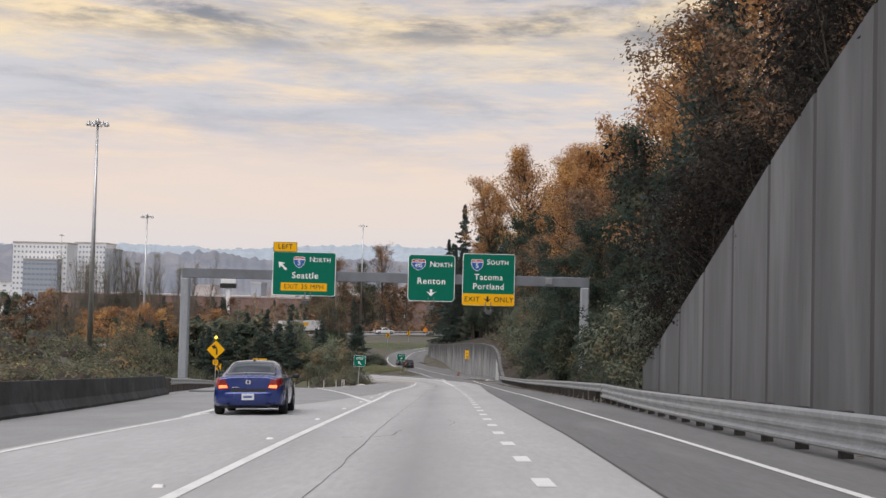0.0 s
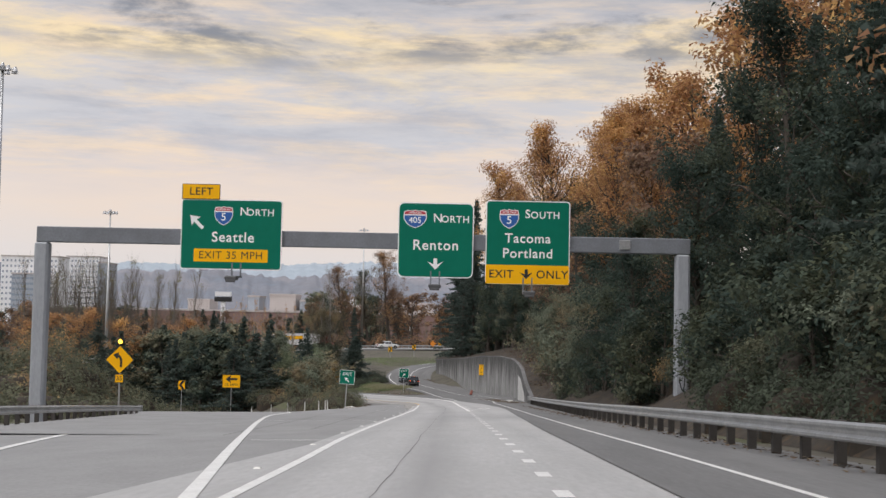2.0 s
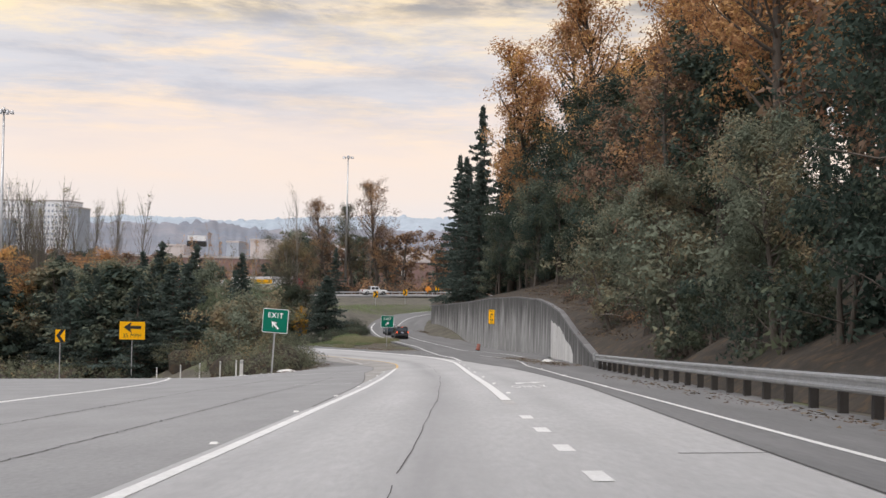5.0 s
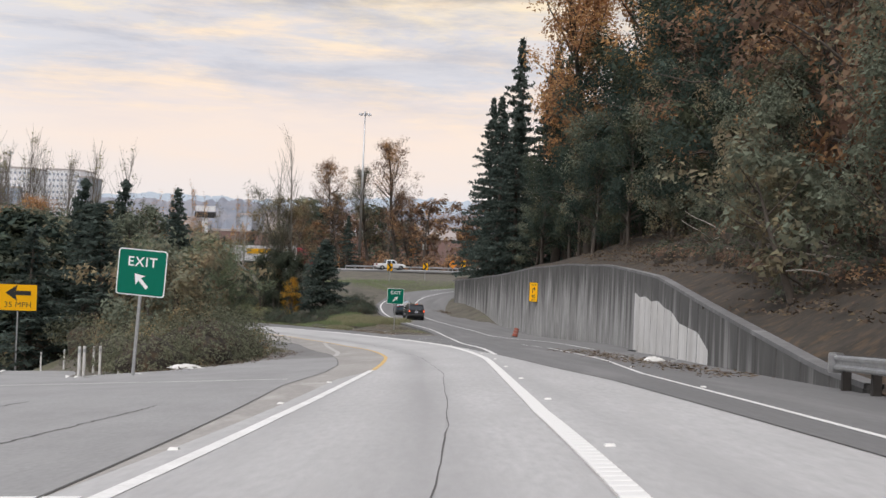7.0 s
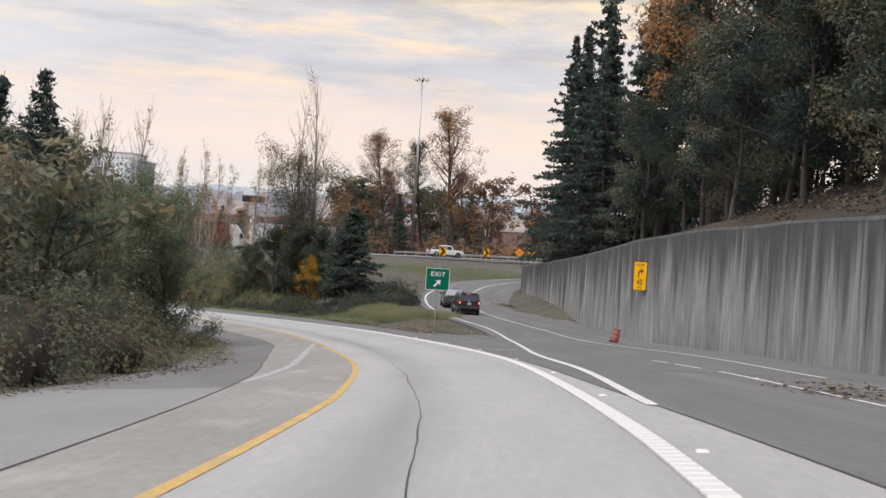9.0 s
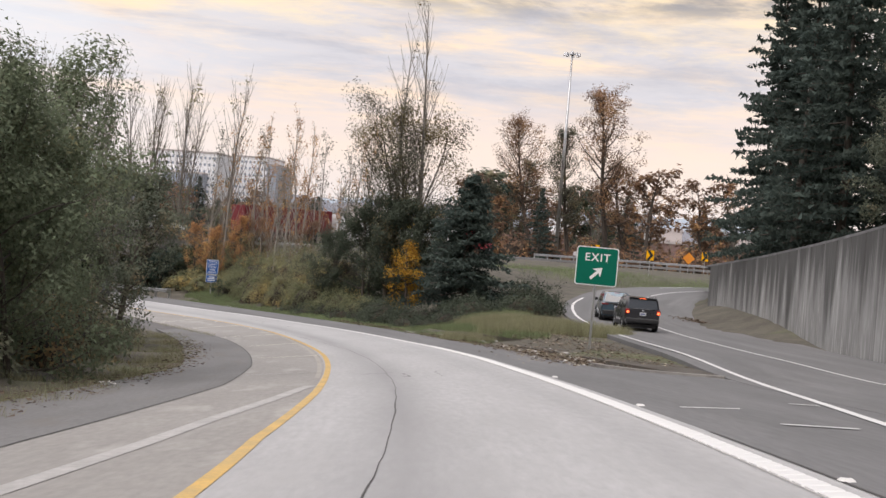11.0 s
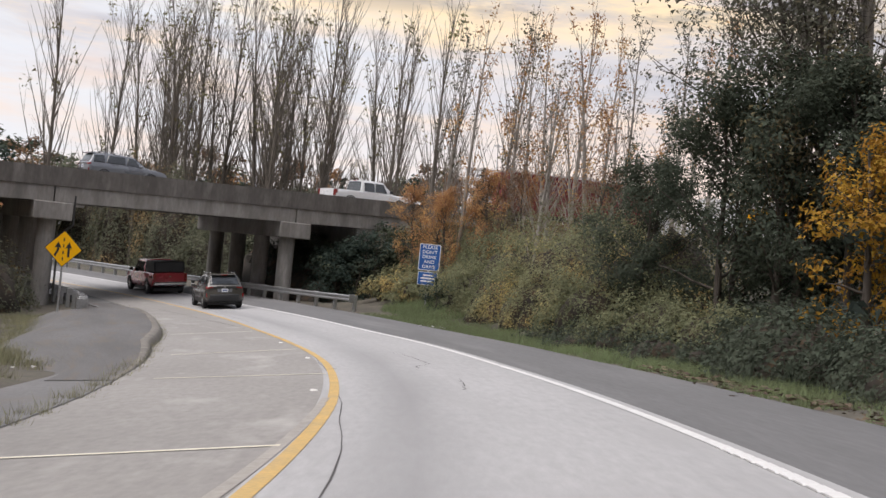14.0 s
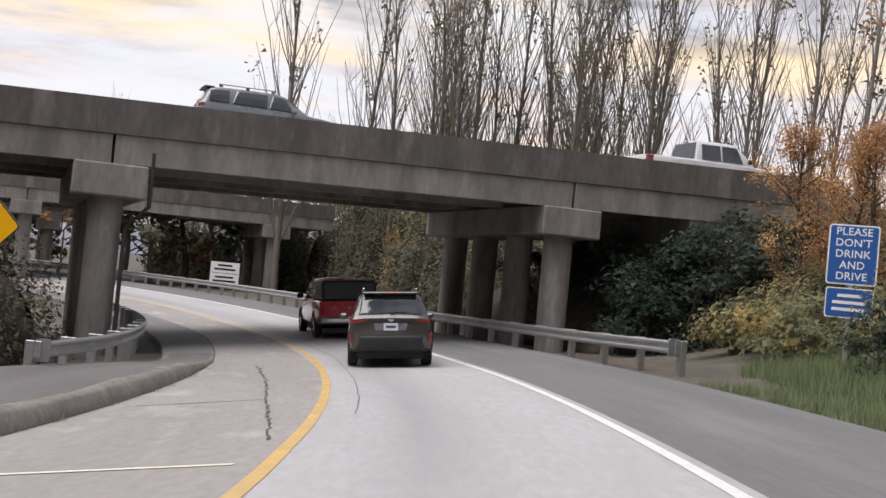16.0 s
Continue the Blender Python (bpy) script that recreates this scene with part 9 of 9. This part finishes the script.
for x, y, top, kind in ((-53.9, 229.4, -2.3, "orange_fine"), (-45.8, 240.3, -2.2, "orange_fine"), (-49.5, 190.3, -0.9, "orange_fine"), (-55, 196, -1.6, "orange"), (-61, 205, -2.5, "orange_fine"), (-68, 214, -1.5, "brown"), (-50, 236, -3.4, "brown_fine"), (-42, 222, -4, "olive_fine")):
    g = float(ground_height([x], [y])[0])
    put_tree(kind, x, y, top - g, "orange trees beyond the exit lane", wide=1.25, z=g)
far_wood(("fir", "green_far", "olive_far"), 30, (-66, -32, 206, 238), 8, 13, "woods beyond the exit lane")
far_wood(("olive_far", "brown_far", "orange_far", "green_far"), 54, (-170, -58, 185, 300), 8, 13, "woods beside the freeway")
far_wood(("olive_far", "brown_far", "orange_far"), 16, (-95, -40, 118, 185), 4, 7, "woods beside the freeway")
far_wood(("brown_far", "olive_far", "green_far"), 24, (-240, -125, 255, 330), 9, 14, "woods beyond the far bend")
far_wood(("brown_far", "olive_far", "poplar"), 20, (-170, -60, 335, 420), 9, 14, "woods behind the overpass")
far_wood(("brown_far", "olive_far", "poplar", "green_far"), 80, (-230, 50, 395, 505), 11, 18, "woods before the shopping centre")
far_wood(("brown_far", "poplar", "fir", "brown_far"), 110, (-190, 10, 360, 520), 11, 16.5, "woods before the shopping centre")
for k, (x, y, top) in enumerate(((-56.8, 225.7, -3.0), (-52, 222, -4.5), (-46, 225, -3.3), (-42, 222, -4.6), (-62, 232, -5))):
    g = float(ground_height([x], [y])[0])
    put_tree("fir", x, y, top - g, "dark firs beyond the exit lane", wide=1.35, z=g)
for k in range(16):
    put_tree(("olive_far", "brown_far", "green_far")[k % 3], -108 - 3.4 * k, 309 + 6 * (k % 3) - 0.8 * k, 10 + 1.2 * (k % 4), "woods beyond the far bend", wide=1.3)
# cottonwoods and a hedge along the upper road
ST["cotton", 0] = broadleaf(101, 26, 5.4, 13000, 0.15, 0.22, 46, "bark", "lf_brown", 0.7, up=0.14)
ST["cotton", 1] = broadleaf(102, 24, 4.8, 11000, 0.15, 0.25, 44, "bark", "lf_sparse", 0.7, up=0.14)
LABEL["cotton"], BASE_H["cotton"] = ("cottonwood_tree", "tall cottonwood with thinning brown leaves"), 25
for k, (x, y, h) in enumerate(((-17.5, 374, 27.5), (-23.5, 379, 24), (-29, 374, 23), (-33, 381, 18), (-14.5, 380, 17), (-38, 376, 14))):
    put_tree("cotton", x, y, h, "cottonwoods beyond the upper road", i=k % 2, z=-11)
bramble("bramble_bush", [(-46 + 5.2 * k, 366 + 2.0 * math.sin(k * 1.9), 3.4, 3.6 + 1.0 * math.sin(k * 2.7)) for k in range(26)], 16000, 0.3, "lf_brown", "hedge of scrub behind the upper road", 41)
# ---- litter and fallen leaves along the edges ----
M["paper"] = mat("weathered white litter", (0.7, 0.69, 0.66), 0.8, amount=0.4, bump=0, island=0.15)
M["debris"] = mat("pale splintered wood", (0.34, 0.29, 0.23), 0.9, amount=0.6, bump=0, island=0.5)
M["dead_leaf"] = mat("fallen brown leaves", (0.125, 0.088, 0.058), 0.9, amount=0.5, bump=0, island=0.45)


def litter(name, spots, n, size, mtl, label, seed, flatness=0.25):
    """Scraps scattered round points (x, y, z, radius)."""
    r = np.random.RandomState(seed)
    root = tagged(thing(name, Matrix.Translation(spots[0][:3]), label, "litter"), kind="stuff")
    o = np.array(spots[0][:3])
    C = []
    for x, y, z, rad in spots:
        k = max(1, n // len(spots))
        d = r.normal(size=(k, 2)) * rad * 0.5
        C.append(np.column_stack([x + d[:, 0], y + d[:, 1], np.full(k, z) + r.uniform(0.015, 0.07, k)]))
    C = np.concatenate(C) - o
    me = leaf_mesh(name, C, np.full(len(C), size) * r.uniform(0.5, 1.6, len(C)), np.full(len(C), 1.4), np.zeros(len(C)), r, M[mtl])
    v = np.empty(len(me.vertices) * 3, dtype=np.float32)
    me.vertices.foreach_get("co", v)
    v = v.reshape(-1, 3, 3)
    mid = v.mean(axis=1, keepdims=True)
    v[:, :, 2] = mid[:, :, 2] + (v[:, :, 2] - mid[:, :, 2]) * flatness
    me.vertices.foreach_set("co", v.ravel())
    me.update()
    part("scraps", me, None, root)


E_ = lambda s, u: (*at(s, u, 0.0),)
litter("fallen_leaves", [(*E_(s, 7.8 + 0.6 * math.sin(s)), 1.0) for s in np.arange(150, 178, 0.8)], 1400, 0.10, "dead_leaf", "brown leaves drifted against the wall", 51)
litter("fallen_leaves", [(*E_(s, 6.4), 0.5) for s in np.arange(2, 130, 1.5)], 2000, 0.08, "dead_leaf", "fallen leaves under the guard rail", 52)
litter("fallen_leaves", [(*E_(s, -u), 0.9) for s, u in zip(np.arange(160, 245, 1.0), np.interp(np.arange(160, 245, 1.0), [160, 171, 191, 207, 223, 236, 245], [9.4, 7.6, 6.0, 6.4, 5.7, 5.9, 6.3]))], 2600, 0.08, "dead_leaf", "fallen leaves along the verge", 53)
litter("fallen_leaves", [(*E_(s, 5.4), 0.7) for s in np.arange(222, 262, 0.9)], 1500, 0.09, "dead_leaf", "fallen leaves on the gore", 54)
litter("fallen_leaves", [(*E_(s, 5.6 + 0.09 * (s - 218)), 1.1) for s in np.arange(219, 242, 0.5)], 1500, 0.09, "dead_leaf", "dead leaves and dirt on the gore island", 58)
litter("wood_debris", [(*E_(s, 5.3 + 0.11 * (s - 218) + 0.9 * math.sin(s * 5.3)), 1.2) for s in np.arange(219, 246, 0.45)], 1500, 0.085, "debris", "splinters of wood and bark on the gore island", 60)
GORE = [at(s, 7.2 + 0.10 * (s - 218) + 1.3 * math.sin(s * 4.1))[:2] for s in np.arange(222, 247, 0.4)]
litter("wood_debris", [(x, y, land(x, y) + 0.01, 1.0) for x, y in GORE], 800, 0.08, "debris", "splinters of wood and bark below the grass", 61)
litter("fallen_leaves", [(x, y, land(x, y) + 0.01, 1.2) for x, y in GORE], 3200, 0.075, "dead_leaf", "dead leaves and dirt below the grass", 62)
litter("litter", [(*E_(s, 6.0 + 0.05 * (s - 218)), 1.2) for s in np.arange(220, 244, 1.4)], 100, 0.12, "paper", "scraps of litter on the gore island", 59)
litter("litter", [(*E_(s, u), 0.5) for s, u in ((158.5, -9.6), (164, -8.8), (156.5, -10.6), (163, 8.6), (170, 8.4), (205, -6.6), (214, -6.2), (240, 5.6), (247, 5.4), (229, 6.0), (282, 5.4), (270, -7.6), (262, -7.4))], 90, 0.16, "paper", "scraps of white litter on the verge", 55)
litter("fallen_leaves", [(-3.0 - 0.25 * k, 262 + 1.2 * k, -14.0, 1.0) for k in range(10)], 900, 0.12, "dead_leaf", "orange leaves drifted at the end of the wall", 56)

SL = []
rng = random.Random(19)
for _ in range(520):
    y = rng.uniform(146, 215)
    x = float(hill_foot(np.array([y]))[0][0]) + rng.uniform(0.8, 14)
    SL.append((x, y, land(x, y) + 0.05, 1.6))
litter("fallen_leaves", SL, 30000, 0.085, "dead_leaf", "carpet of brown leaves on the slope", 57, 0.6)
for k in range(16):
    y = rng.uniform(148, 190)
    x = float(hill_foot(np.array([y]))[0][0]) + rng.uniform(1.2, 7)
    root = thing("fallen_branch", Matrix.Translation((x, y, land(x, y) + 0.08)) @ pose(0, 0, 0, rng.uniform(-12, 12), rng.uniform(-25, 5), rng.uniform(0, 360)), "bare grey branch lying on the slope", "branch")
    w_ = Wood(700 + k)
    w_.limb(bend(w_.r, (0, 0, 0), (1, 0, 0.1), rng.uniform(1.2, 3.0), 5, 0.12), 0.05, 0.015, 5)
    w_.limb(bend(w_.r, (0.5, 0, 0.05), (0.7, 0.7, 0.2), 0.8, 3, 0.12), 0.025, 0.01, 4)
    part("stem", mesh_from("stem", np.concatenate(w_.v), np.concatenate(w_.f), M["bark_pale"], smooth=True), None, root)

# slumped sheets of white rubbish on the verge
for k, (s, u, w, d) in enumerate(((164.5, -8.9, 1.4, 0.35), (163.2, 8.4, 0.9, 0.4))):
    p = at(s, u)
    root = thing("rubbish_bag", Matrix.Translation(p), "crumpled white plastic sheet lying on the verge", "rubbish")
    n = 12
    V = np.array([[w * (i / (n - 1) - 0.5), d * (j / (n - 1) - 0.5), 0.02 + 0.14 * max(0.0, 1 - (2 * i / (n - 1) - 1) ** 2) * max(0.0, 1 - (2 * j / (n - 1) - 1) ** 2) * (1 + 0.9 * noise.noise((i * 0.6, j * 0.6, k)))] for j in range(n) for i in range(n)])
    q = (np.arange(n - 1)[:, None] * n + np.arange(n - 1)).ravel()
    part("sheet", mesh_from("sheet", V, np.stack([q, q + 1, q + n + 1, q + n], axis=1), M["paper"]), None, root)

# dirt island in the gore, with a low kerb round its tip
M["kerb"] = mat("chipped concrete kerb", (0.36, 0.34, 0.31), 0.85, second=(0.22, 0.205, 0.19), amount=0.9)
kl = free_line([(-6.6, 220.6), (-5.9, 219.2), (-4.9, 217.9), (-3.8, 217.35), (-2.7, 217.2)], 0.4)
strip("kerb", kl, -0.11, 0.11, 0.06, M["kerb"], "chipped concrete kerb at the tip of the gore island", "kerb", skirt=0.2)
gl = free_line([(-3.3, 217.8), (-5.0, 224.5), (-7.6, 233), (-10.4, 243)], 1.0)
strip("gore_island", gl, np.linspace(-0.8, -3.6, len(gl)), np.linspace(0.5, 2.6, len(gl)), 0.03, M["dirt"], "dark dirt-covered island between the lanes", "island", skirt=0.12)

# raised reflective markers on the lane lines
def marker(s, u):
    p = at(s, u, 0.0)
    root = thing("road_marker", Matrix.Translation(p) @ pose(0, 0, 0, 0, 0, math.degrees(float(np.interp(s, RS, RH)))), "small white raised reflective road marker", "road marker", "road markers")
    bm = bmesh.new()
    b_ = [bm.verts.new(q) for q in ((-0.06, -0.06, 0), (0.06, -0.06, 0), (0.06, 0.06, 0), (-0.06, 0.06, 0))]
    t_ = [bm.verts.new(q) for q in ((-0.045, -0.03, 0.024), (0.045, -0.03, 0.024), (0.045, 0.03, 0.024), (-0.045, 0.03, 0.024))]
    bm.faces.new(b_[::-1]); bm.faces.new(t_)
    for i in range(4):
        bm.faces.new((b_[i], b_[(i + 1) % 4], t_[(i + 1) % 4], t_[i]))
    part("lens", bm, M["plastic_white"], root)


for s in range(12, 150, 8):
    marker(s, float(np.interp(s, [12, 45, 92, 137, 150], [-2.75, -2.8, -3.1, -2.8, -2.4])))
for s in range(116, 214, 8):
    marker(s, float(np.interp(s, [116, 128, 137, 165, 187, 214], [1.62, 1.6, 1.75, 2.65, 3.05, 3.3])))
for s in range(120, 190, 12):
    marker(s, float(np.interp(s, [106, 131, 151, 164, 190], [4.5, 4.9, 5.8, 6.9, 7.9])))
for s, u in ((255.4, -1.62), (264.9, -1.66), (272.4, -1.81)):
    marker(s, u)
